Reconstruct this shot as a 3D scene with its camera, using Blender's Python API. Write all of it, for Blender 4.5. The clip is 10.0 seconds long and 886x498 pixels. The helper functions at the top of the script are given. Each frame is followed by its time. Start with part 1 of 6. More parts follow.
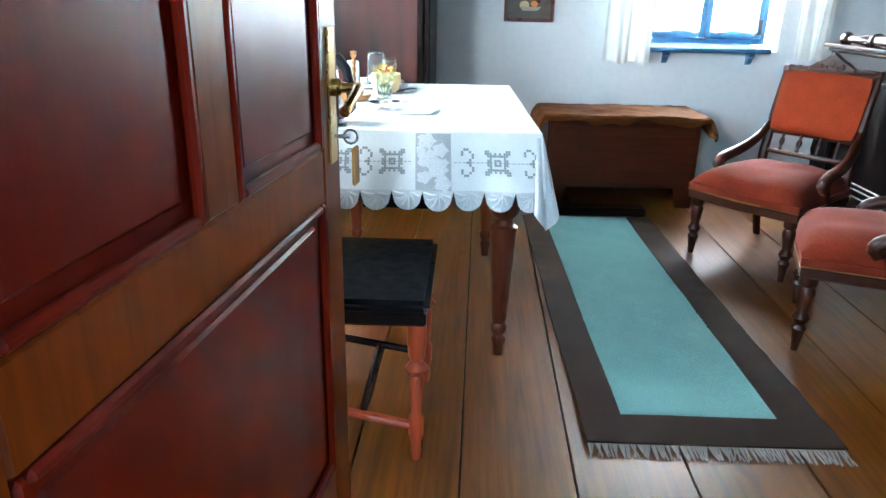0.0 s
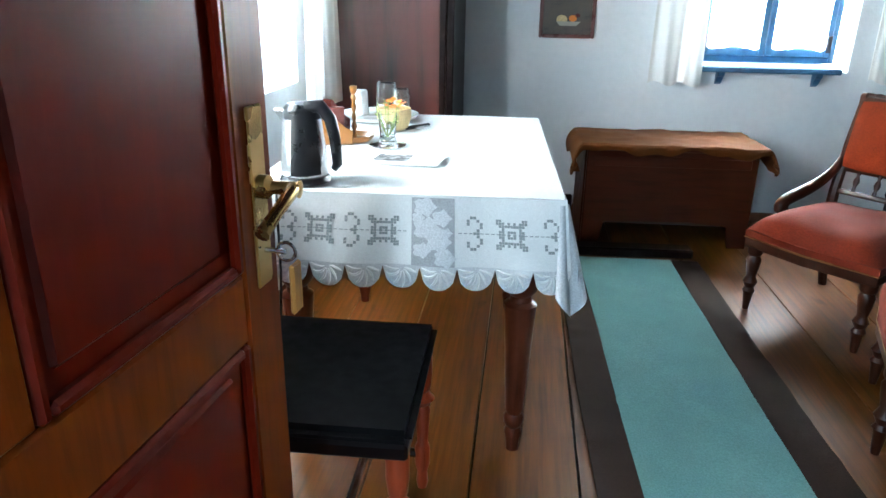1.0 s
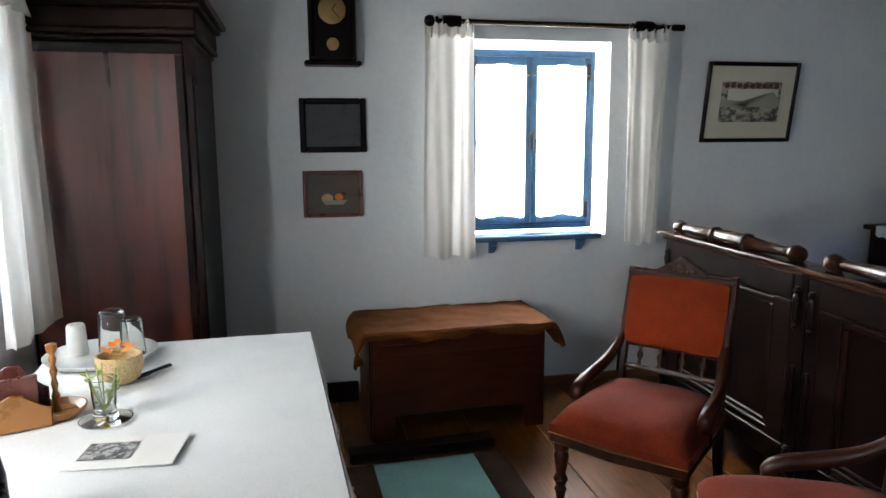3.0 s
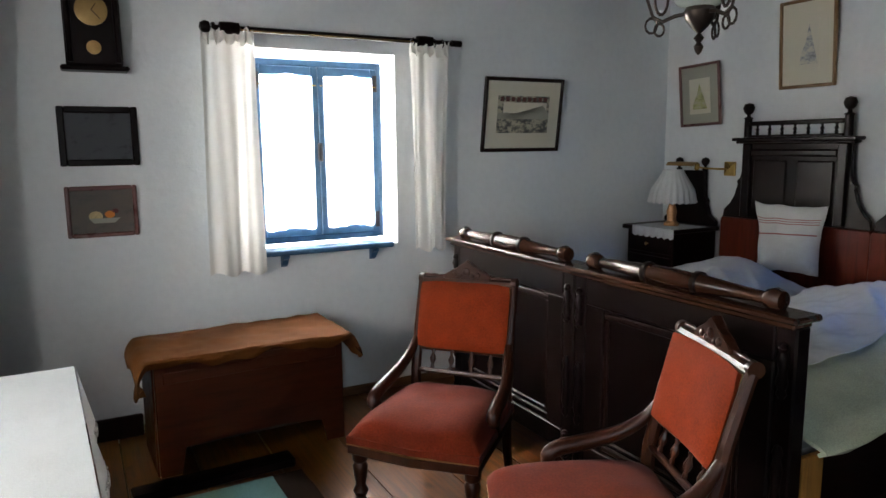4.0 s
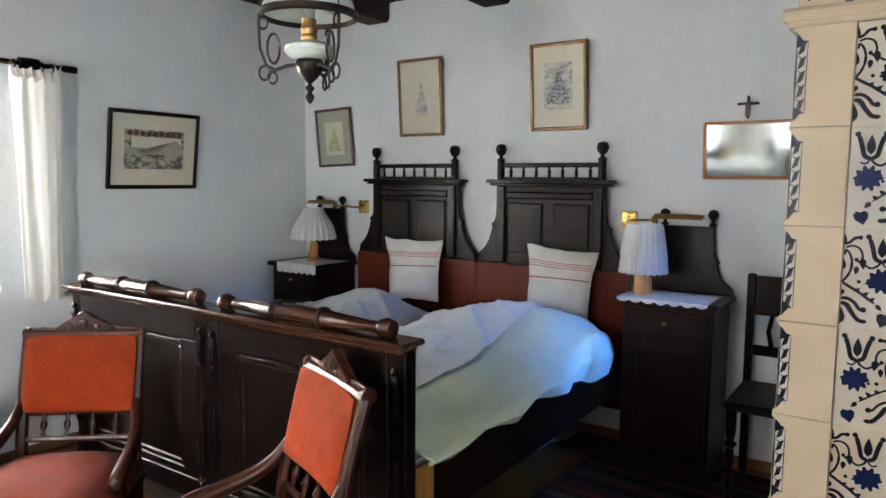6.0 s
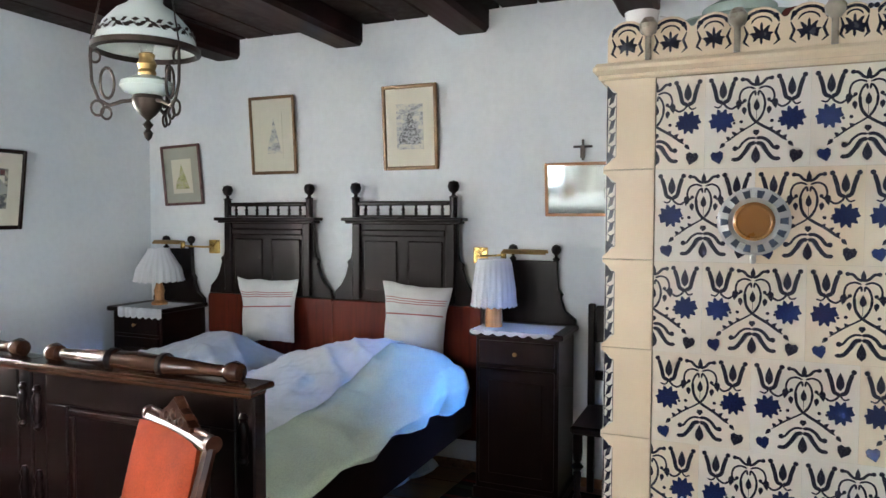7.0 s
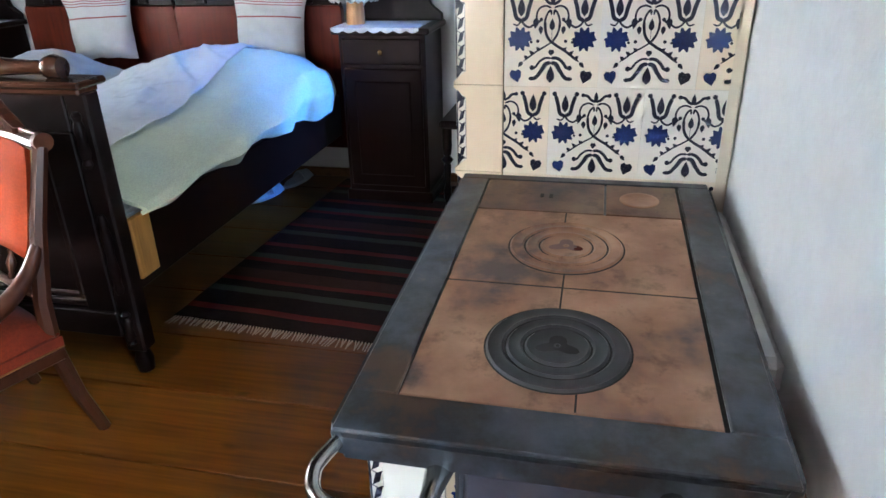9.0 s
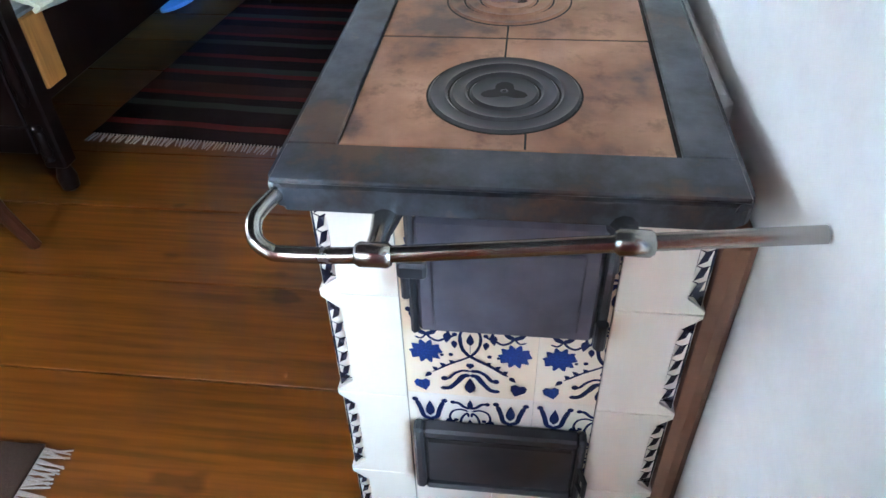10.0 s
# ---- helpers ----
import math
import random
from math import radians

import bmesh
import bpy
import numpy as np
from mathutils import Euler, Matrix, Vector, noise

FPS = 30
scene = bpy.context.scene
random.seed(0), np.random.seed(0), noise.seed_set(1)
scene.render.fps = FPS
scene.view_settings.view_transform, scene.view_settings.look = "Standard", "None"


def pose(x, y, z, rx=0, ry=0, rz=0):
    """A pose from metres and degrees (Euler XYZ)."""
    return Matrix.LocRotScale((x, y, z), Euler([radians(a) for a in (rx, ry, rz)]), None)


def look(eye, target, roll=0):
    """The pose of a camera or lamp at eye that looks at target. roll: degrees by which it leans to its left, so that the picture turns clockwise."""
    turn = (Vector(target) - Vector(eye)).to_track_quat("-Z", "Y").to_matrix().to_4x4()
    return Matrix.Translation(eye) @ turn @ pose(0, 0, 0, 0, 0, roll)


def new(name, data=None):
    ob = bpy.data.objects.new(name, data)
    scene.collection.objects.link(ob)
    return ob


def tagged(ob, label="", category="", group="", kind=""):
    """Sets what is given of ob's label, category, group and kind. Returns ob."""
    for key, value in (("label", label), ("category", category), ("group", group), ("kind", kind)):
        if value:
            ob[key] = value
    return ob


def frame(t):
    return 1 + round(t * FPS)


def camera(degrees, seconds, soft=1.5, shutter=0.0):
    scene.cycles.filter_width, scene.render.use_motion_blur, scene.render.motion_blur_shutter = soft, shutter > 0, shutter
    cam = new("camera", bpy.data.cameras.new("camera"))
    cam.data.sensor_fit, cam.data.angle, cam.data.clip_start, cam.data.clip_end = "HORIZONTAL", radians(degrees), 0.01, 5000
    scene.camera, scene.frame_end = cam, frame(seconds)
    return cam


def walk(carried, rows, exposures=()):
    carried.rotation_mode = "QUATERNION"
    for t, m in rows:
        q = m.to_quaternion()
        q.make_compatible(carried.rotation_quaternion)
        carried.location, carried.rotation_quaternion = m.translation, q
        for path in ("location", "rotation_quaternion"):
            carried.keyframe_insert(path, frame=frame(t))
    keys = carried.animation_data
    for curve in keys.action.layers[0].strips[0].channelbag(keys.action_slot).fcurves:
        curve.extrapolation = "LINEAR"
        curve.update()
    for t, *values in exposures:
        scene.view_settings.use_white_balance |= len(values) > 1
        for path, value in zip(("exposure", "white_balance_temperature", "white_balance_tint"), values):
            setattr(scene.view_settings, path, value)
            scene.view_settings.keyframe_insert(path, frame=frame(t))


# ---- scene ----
cam = camera(65.5, 10.0)
PATH = [
    (0, (0.324, 0.154, 1.132), (0.236, 2.031, 0.449), 1.1),
    (0.5, (0.338, 0.412, 1.15), (0.228, 2.268, 0.414), 0.4),
    (1, (0.395, 0.57, 1.215), (0.188, 2.436, 0.526), 1.0),
    (1.5, (0.425, 0.7, 1.271), (0.218, 2.555, 0.552), 0.3),
    (2, (0.449, 0.86, 1.314), (0.497, 2.761, 0.695), 0.9),
    (2.2, (0.435, 0.906, 1.339), (0.597, 2.838, 0.848), 1.4),
    (3.3, (0.437, 1.049, 1.417), (0.976, 2.95, 1.105), -1.0),
    (3.5, (0.462, 1.042, 1.416), (1.129, 2.901, 1.103), -1.0),
    (4, (0.498, 1.027, 1.417), (1.431, 2.771, 1.12), -0.6),
    (4.5, (0.522, 1.003, 1.414), (1.676, 2.611, 1.134), -0.8),
    (5, (0.523, 0.973, 1.422), (1.85, 2.445, 1.152), -0.3),
    (5.5, (0.568, 0.969, 1.422), (2.067, 2.268, 1.173), 0.1),
    (5.7, (0.572, 0.955, 1.432), (2.134, 2.182, 1.2), 0.3),
    (6.8, (0.571, 0.893, 1.443), (2.385, 1.729, 1.338), 0.2),
    (7, (0.571, 0.885, 1.442), (2.413, 1.658, 1.353), 0.1),
    (7.5, (0.576, 0.86, 1.44), (2.474, 1.476, 1.322), -0.6),
    (8, (0.59, 0.842, 1.407), (2.505, 1.355, 1.138), -1.0),
    (8.5, (0.607, 0.839, 1.353), (2.472, 1.276, 0.78), -1.1),
    (9, (0.629, 0.843, 1.278), (2.398, 1.253, 0.442), -1.5),
    (9.5, (0.63, 0.843, 1.222), (2.29, 1.13, 0.143), -1.9),
    (10, (0.622, 0.849, 1.171), (2.161, 1.057, -0.089), -1.8),
]
EXPOSE = [(0, 1.1, 5300, 0), (1.3, 0.45, 5600, 2), (2.2, -0.4, 6000, 6), (3.4, -0.32, 6400, 10), (5.5, 0.4, 6600, 10), (6.8, 0.95, 6350, 9), (7.5, 0.95, 6250, 9), (8.6, 1.17, 6050, 8), (10, 1.82, 5500, 8)]
walk(cam, [(t, look(eye, target, roll)) for t, eye, target, roll in PATH], EXPOSE)

# ---- light ----
world = bpy.data.worlds.new("sky")
scene.world = world
world.use_nodes = True
wn, wl = world.node_tree.nodes, world.node_tree.links
sky = wn.new("ShaderNodeTexSky")
sky.sky_type, sky.sun_disc = "NISHITA", False
sky.sun_elevation, sky.sun_rotation = radians(48), radians(105)
wl.new(sky.outputs[0], wn["Background"].inputs[0])
wn["Background"].inputs[1].default_value = 0.07
sun = new("sun", bpy.data.lights.new("sun", "SUN"))
sun.data.energy, sun.data.angle, sun.data.color = 2.5, radians(0.5), (1.0, 0.95, 0.87)
sun.matrix_world = look((8, -2.1, 9.2), (0, 0, 0))


def window_light(name, place, target, w, h, power, color):
    lamp = new(name, bpy.data.lights.new(name, "AREA"))
    lamp.data.shape, lamp.data.size, lamp.data.size_y = "RECTANGLE", w, h
    lamp.data.energy, lamp.data.color = power, color
    lamp.matrix_world = look(place, target)
    return lamp


window_light("north_window_light", (1.71, 4.95, 1.42), (1.71, 0, 0.9), 0.72, 0.95, 700, (1.0, 0.95, 0.88))
window_light("west_window_light", (-0.98, 3.22, 1.4), (2.4, 3.9, 0.75), 0.84, 1.06, 620, (1.0, 0.98, 0.95))
window_light("west_window_light", (-0.72, 1.87, 1.4), (2.6, 2.4, 0.7), 0.66, 1.06, 72, (1.0, 0.98, 0.95))
window_light("doorway_light", (-0.1, -0.5, 1.3), (1.6, 1.8, 0.6), 0.5, 1.7, 28, (0.74, 0.9, 1.0))
# added narrow blue lamp that tints the bed side; no such source is known
south = window_light("added_blue_bed_light", (3.5, 0.22, 1.3), (3.58, 2.2, 0.4), 0.46, 0.8, 3.8, (0.09, 0.28, 1.0))
south.data.spread = radians(30)


# ---- materials ----
class Mat:
    """A node material put together step by step."""

    def __init__(self, name):
        self.m = bpy.data.materials.new(name)
        self.m.use_nodes = True
        self.n, self.l = self.m.node_tree.nodes, self.m.node_tree.links
        self.b = self.n["Principled BSDF"]

    def node(self, kind, **kw):
        nd = self.n.new(kind)
        for k, v in kw.items():
            nd.inputs[k].default_value = v
        return nd

    def coords(self, scale=(1, 1, 1), space="Object"):
        tc = self.n.new("ShaderNodeTexCoord")
        mp = self.n.new("ShaderNodeMapping")
        mp.inputs["Scale"].default_value = scale
        self.l.new(tc.outputs[space], mp.inputs[0])
        return mp.outputs[0]

    def noise(self, vec, scale, detail=4, rough=0.55):
        nd = self.node("ShaderNodeTexNoise", Scale=scale, Detail=detail, Roughness=rough)
        self.l.new(vec, nd.inputs["Vector"])
        return nd.outputs["Fac"]

    def ramp(self, fac, stops):
        nd = self.n.new("ShaderNodeValToRGB")
        el = nd.color_ramp.elements
        while len(el) < len(stops):
            el.new(0.5)
        for e, (p, c) in zip(el, stops):
            e.position, e.color = p, (*c, 1)
        self.l.new(fac, nd.inputs[0])
        return nd.outputs[0]

    def mix(self, fac, a, b, mode="MIX"):
        nd = self.n.new("ShaderNodeMix")
        nd.data_type, nd.blend_type = "RGBA", mode
        for sock, v in ((nd.inputs[0], fac), (nd.inputs[6], a), (nd.inputs[7], b)):
            if isinstance(v, (int, float)):
                sock.default_value = v
            elif isinstance(v, tuple):
                sock.default_value = (*v, 1)
            else:
                self.l.new(v, sock)
        return nd.outputs[2]

    def bump(self, height, strength, distance=0.002):
        nd = self.node("ShaderNodeBump", Strength=strength, Distance=distance)
        self.l.new(height, nd.inputs["Height"])
        self.l.new(nd.outputs[0], self.b.inputs["Normal"])

    def done(self, color, rough=0.5, metal=0.0, **kw):
        if isinstance(color, tuple):
            self.b.inputs["Base Color"].default_value = (*color, 1)
        else:
            self.l.new(color, self.b.inputs["Base Color"])
        if isinstance(rough, (int, float)):
            self.b.inputs["Roughness"].default_value = rough
        else:
            self.l.new(rough, self.b.inputs["Roughness"])
        self.b.inputs["Metallic"].default_value = metal
        for k, v in kw.items():
            self.b.inputs[k.replace("_", " ")].default_value = v
        return self.m


def mul(c, k):
    return tuple(v * k for v in c)


def wood(name, c, rough=0.4, grain=(14, 14, 1.2), dark=0.55, vary=0.0, coat=0.0, bump=0.25, spec=0.22, knots=0.0):
    m = Mat(name)
    v = m.coords(grain)
    g = m.noise(v, 3.0, 6, 0.6)
    col = m.ramp(g, [(0.28, mul(c, dark)), (0.5, c), (0.75, mul(c, 1.25))])
    big = m.ramp(m.noise(m.coords(), 2.3, 3), [(0.3, (0.84,) * 3), (0.7, (1.08,) * 3)])
    if knots:
        kn = m.noise(m.coords((4.5, 2.2, 4.5)), 2.0, 2)
        col = m.mix(knots, col, m.ramp(kn, [(0.66, (1.0,) * 3), (0.74, (0.35, 0.3, 0.28))]), "MULTIPLY")
        st = m.noise(m.coords((30, 1.1, 30)), 2.0, 4)
        col = m.mix(0.8, col, m.ramp(st, [(0.35, (0.6,) * 3), (0.6, (1.12,) * 3)]), "MULTIPLY")
    col = m.mix(0.8, col, big, "MULTIPLY")
    if vary:
        oi = m.n.new("ShaderNodeObjectInfo")
        col = m.mix(vary, col, m.ramp(oi.outputs["Random"], [(0, (0.6, 0.58, 0.55)), (1, (1.25, 1.22, 1.2))]), "MULTIPLY")
    m.bump(g, bump, 0.0015)
    r = rough if bump == 0 else m.ramp(m.noise(m.coords(mul(grain, 0.5)), 3, 4), [(0.3, (rough * 0.88,) * 3), (0.7, (min(1, rough * 1.15),) * 3)])
    return m.done(col, r, Coat_Weight=coat, Coat_Roughness=0.2, Specular_IOR_Level=spec)


def cloth(name, c, rough=0.9, weave=420, bump=0.3, sheen=0.2, big=0.85):
    m = Mat(name)
    v = m.coords()
    w = m.noise(v, weave, 2)
    b = m.noise(v, 7, 4)
    col = m.mix(0.6, m.ramp(w, [(0.3, mul(c, 0.8)), (0.7, mul(c, 1.1))]), m.ramp(b, [(0.3, (big,) * 3), (0.7, (1.06,) * 3)]), "MULTIPLY")
    m.bump(w, bump, 0.001)
    return m.done(col, rough, Sheen_Weight=sheen, Specular_IOR_Level=0.12)


def plain(name, c, rough=0.5, metal=0.0, var=0.85, scale=12, **kw):
    m = Mat(name)
    f = m.noise(m.coords(), scale, 5)
    col = m.ramp(f, [(0.25, mul(c, var)), (0.75, mul(c, 2 - var if max(c) < 0.5 else 1.0))])
    r = m.ramp(f, [(0.3, (rough * 0.8,) * 3), (0.7, (min(1, rough * 1.2),) * 3)])
    m.bump(m.noise(m.coords(), scale * 9, 3), 0.08, 0.001)
    return m.done(col, r, metal, **kw)


def plaster_mat():
    m = Mat("limewash_plaster")
    v = m.coords()
    f = m.noise(v, 1.6, 5)
    g = m.noise(v, 26, 4)
    col = m.mix(0.7, m.ramp(f, [(0.3, (0.70, 0.73, 0.75)), (0.7, (0.79, 0.80, 0.80))]), m.ramp(g, [(0.25, (0.93,) * 3), (0.6, (1.0,) * 3)]), "MULTIPLY")
    m.bump(m.noise(v, 9, 6, 0.65), 0.35, 0.012)
    return m.done(col, 0.9)


def curtain_mat(name, c, through_light):
    m = Mat(name)
    w = m.noise(m.coords(), 500, 2)
    col = m.ramp(w, [(0.3, mul(c, 0.88)), (0.7, c)])
    tr = m.n.new("ShaderNodeBsdfTranslucent")
    mixer = m.n.new("ShaderNodeMixShader")
    mixer.inputs[0].default_value = through_light
    m.l.new(col, tr.inputs[0])
    m.l.new(m.b.outputs[0], mixer.inputs[1])
    m.l.new(tr.outputs[0], mixer.inputs[2])
    m.l.new(mixer.outputs[0], m.n["Material Output"].inputs[0])
    return m.done(col, 0.95)


def stripe_rug_mat():
    m = Mat("striped_rag_rug")
    tc = m.n.new("ShaderNodeTexCoord")
    sp = m.n.new("ShaderNodeSeparateXYZ")
    m.l.new(tc.outputs["Object"], sp.inputs[0])
    mt = m.n.new("ShaderNodeMath")
    mt.operation = "MULTIPLY"
    mt.inputs[1].default_value = 1.75
    m.l.new(sp.outputs[0], mt.inputs[0])
    fr = m.n.new("ShaderNodeMath")
    fr.operation = "FRACT"
    m.l.new(mt.outputs[0], fr.inputs[0])
    K, R, G, B = (0.008, 0.0045, 0.004), (0.06, 0.008, 0.006), (0.022, 0.026, 0.019), (0.024, 0.010, 0.007)
    col = m.ramp(fr.outputs[0], [(0.0, K), (0.14, R), (0.2, K), (0.38, G), (0.46, K), (0.55, R), (0.6, B), (0.74, K), (0.86, R), (0.92, G)])
    for nd in m.n:
        if nd.bl_idname == "ShaderNodeValToRGB":
            nd.color_ramp.interpolation = "CONSTANT"
    w = m.noise(m.coords((40, 400, 40)), 1.0, 2)
    m.bump(w, 0.5, 0.003)
    return m.done(m.mix(0.5, col, m.ramp(w, [(0.3, (0.7,) * 3), (0.7, (1.2,) * 3)]), "MULTIPLY"), 0.95, Specular_IOR_Level=0.08)


def hotplate_mat(name="heat_rusted_iron", k=1.0):
    m = Mat(name)
    v = m.coords()
    f = m.noise(v, 4.5, 5, 0.6)
    col = m.ramp(f, [(0.33, mul((0.07, 0.052, 0.05), k)), (0.44, mul((0.25, 0.125, 0.075), k)), (0.66, mul((0.45, 0.27, 0.17), k))])
    s = m.ramp(m.noise(v, 22, 5, 0.65), [(0.34, (0.5, 0.47, 0.45)), (0.46, (1.0,) * 3)])
    m.bump(m.noise(v, 120, 3), 0.25, 0.001)
    return m.done(m.mix(0.7, col, s, "MULTIPLY"), 0.5, 0.35)


def plate_iron_mat():
    m = Mat("stained_cast_iron_blue_sheen")
    v = m.coords()
    # brown stops are stains; the pale blue ones paint in bluish highlights
    col = m.ramp(m.noise(v, 7, 6, 0.65), [(0.38, (0.07, 0.04, 0.026)), (0.47, (0.03, 0.03, 0.034)), (0.56, (0.05, 0.056, 0.07)), (0.68, (0.075, 0.085, 0.105))])
    spot = m.ramp(m.noise(v, 14, 5, 0.65), [(0.62, (1.0,) * 3), (0.72, (1.8, 1.25, 0.9))])
    m.bump(m.noise(v, 90, 4), 0.2, 0.001)
    return m.done(m.mix(0.8, col, spot, "MULTIPLY"), m.ramp(m.noise(v, 9, 4), [(0.3, (0.3,) * 3), (0.7, (0.52,) * 3)]), 0.5)


def print_mat(name, ink, paper, scale):
    m = Mat(name)
    v = m.coords((1, 1, 1.6))
    f = m.noise(v, scale, 8, 0.7)
    return m.done(m.ramp(f, [(0.38, ink), (0.47, mul(ink, 2.2)), (0.56, paper)]), 0.6)


def panel_tile_mat():
    m = Mat("cream_and_white_glazed_tile")
    oi = m.n.new("ShaderNodeObjectInfo")
    col = m.ramp(oi.outputs["Random"], [(0.0, (0.86, 0.73, 0.53)), (0.5, (0.87, 0.79, 0.65)), (1.0, (0.86, 0.83, 0.76))])
    f = m.noise(m.coords(), 7, 5)
    col = m.mix(0.8, col, m.ramp(f, [(0.3, (0.92,) * 3), (0.7, (1.0,) * 3)]), "MULTIPLY")
    m.bump(m.noise(m.coords(), 30, 3), 0.06, 0.002)
    return m.done(col, m.ramp(f, [(0.3, (0.14,) * 3), (0.7, (0.24,) * 3)]), Coat_Weight=0.4)


PLASTER = plaster_mat()
FLOOR = wood("oiled_pine_boards", (0.112, 0.034, 0.0035), 0.34, (9, 0.7, 9), 0.5, 0.45, 0.0, spec=0.24, knots=0.8)
CEIL = wood("dark_ceiling_boards", (0.013, 0.0055, 0.0045), 0.6, spec=0.1)
BEAM = wood("dark_oak_beam", (0.016, 0.0055, 0.0045), 0.55, (1.2, 14, 14), spec=0.1)
BLACKWOOD = wood("black_stained_walnut", (0.0055, 0.0024, 0.0022), 0.34, dark=0.8, bump=0.0, spec=0.1)
BEDWOOD = wood("dark_walnut", (0.009, 0.003, 0.002), 0.36, dark=0.8, bump=0.0, spec=0.1)
REDWOOD = wood("red_mahogany", (0.062, 0.008, 0.0035), 0.36, bump=0.04, spec=0.1)
WORNWOOD = wood("worn_brown_walnut", (0.034, 0.012, 0.006), 0.24, (14, 1.2, 14), bump=0.05)
CHAIRWOOD = wood("polished_brown_walnut", (0.036, 0.0095, 0.004), 0.36, coat=0.12, bump=0.05)
LEGWOOD = wood("red_brown_turned_wood", (0.10, 0.024, 0.010), 0.3, coat=0.1)
STOOLWOOD = wood("orange_red_stained_wood", (0.36, 0.06, 0.02), 0.3, coat=0.3)
DOORFRAME = wood("orange_brown_varnished_wood", (0.145, 0.026, 0.0018), 0.33, (12, 12, 1.0), bump=0.05, spec=0.09)
DOORPANEL = wood("dark_red_varnished_panel", (0.095, 0.0052, 0.0008), 0.34, (10, 10, 0.8), 0.88, bump=0.01, spec=0.1)
CHESTWOOD = wood("brown_chest_wood", (0.029, 0.0058, 0.002), 0.45, (1.2, 12, 12), spec=0.1)
# the wide high-contrast grain bands also paint the reddish sheen streaks
WARDWOOD = wood("red_brown_veneer_painted_sheen", (0.05, 0.009, 0.006), 0.3, (5, 5, 0.45), 0.08, bump=0.05, spec=0.35)
PALEWOOD = wood("yellow_pine", (0.42, 0.2, 0.05), 0.45)
TURNWOOD = wood("honey_turned_wood", (0.4, 0.2, 0.08), 0.4)
BASEWOOD = wood("brown_skirting", (0.17, 0.085, 0.04), 0.5, (1.2, 12, 12))
BLUEPAINT = plain("worn_blue_paint", (0.045, 0.115, 0.215), 0.45, var=0.75, scale=20)
VELVET = cloth("rust_red_velvet", (0.21, 0.025, 0.005), 0.85, 160, 0.5, 0.0, 0.48)
VELVETSEAT = cloth("faded_red_brown_velvet", (0.15, 0.018, 0.006), 0.9, 130, 0.6, 0.03, 0.5)
BLANKET = cloth("ochre_brown_plush_throw", (0.085, 0.026, 0.004), 0.9, 220, 0.6, 0.0, 0.6)
LINEN = cloth("white_linen", (0.80, 0.82, 0.82), 0.9, 600, 0.2, 0.1, 0.93)
LACE = cloth("white_crochet_lace", (0.66, 0.68, 0.70), 0.95, 260, 0.8, 0.0, 0.9)
STITCH = cloth("grey_openwork_stitch", (0.30, 0.33, 0.34), 0.95, 300, 0.5)
QUILT = cloth("pale_green_white_bedspread", (0.68, 0.76, 0.58), 0.85, 240, 0.3, 0.2, 0.9)
SHEET = cloth("grey_white_satin_sheet", (0.44, 0.46, 0.45), 0.6, 300, 0.2, 0.3, 0.9)
PILLOW = cloth("unbleached_pillow_linen", (0.66, 0.66, 0.64), 0.9, 500)
REDSTRIPE = cloth("dull_red_woven_stripe", (0.36, 0.12, 0.11), 0.9, 500)
TEAL = cloth("grey_teal_woven_rug", (0.17, 0.33, 0.31), 0.95, 190, 0.7, 0.1, 0.85)
RUGBROWN = cloth("dark_brown_woven_rug", (0.019, 0.009, 0.0055), 0.95, 190, 0.7, 0.0, 0.75)
FRINGE = cloth("grey_brown_wool_fringe", (0.28, 0.23, 0.2), 0.95, 300)
STRIPES = stripe_rug_mat()
CURTAIN = curtain_mat("cream_cotton_curtain", (0.84, 0.82, 0.78), 0.32)
VOILE = curtain_mat("white_window_voile", (0.92, 0.93, 0.93), 0.7)
SHADE = curtain_mat("white_cotton_lampshade", (0.82, 0.82, 0.82), 0.3)
LEATHER = plain("black_leather", (0.003, 0.0027, 0.003), 0.5, var=0.7, scale=30, Specular_IOR_Level=0.08)
BRASS = plain("aged_brass", (0.62, 0.40, 0.13), 0.28, 1.0, 0.75)
DULLBRASS = plain("dull_brass", (0.35, 0.22, 0.09), 0.4, 1.0, 0.7)
STEEL = plain("brushed_steel", (0.62, 0.63, 0.64), 0.22, 1.0, 0.9)
CHROME = plain("worn_chrome", (0.36, 0.345, 0.32), 0.24, 1.0, 0.7)
BRONZE = plain("dark_bronze", (0.05, 0.036, 0.03), 0.38, 0.8, 0.7)
PLASTIC = plain("black_plastic", (0.012, 0.013, 0.016), 0.3)
IRON = plain("grey_cast_iron", (0.05, 0.052, 0.06), 0.4, 0.6, 0.5, 7)
DOORIRON = plain("greyed_stove_door_iron", (0.10, 0.10, 0.13), 0.45, 0.5, 0.7, 16)
PLATEIRON = plate_iron_mat()
HOTPLATE = hotplate_mat()
HOTDARK = hotplate_mat("dark_rusted_iron", 0.45)
# near-black that stands in for the shade in gaps, slots, holes and undersides
DARKGAP = plain("gap_shade_black", (0.006, 0.006, 0.006), 0.9)
TILE = plain("cream_glazed_tile", (0.82, 0.68, 0.49), 0.18, var=0.93, scale=6, Coat_Weight=0.5)
TILEWHITE = plain("white_glazed_tile", (0.76, 0.72, 0.64), 0.18, var=0.94, scale=6, Coat_Weight=0.5)
KNOBGLAZE = plain("grey_olive_glaze", (0.26, 0.23, 0.18), 0.3, var=0.7, scale=40)
GROUT = plain("pale_tile_joint", (0.78, 0.69, 0.55), 0.6)
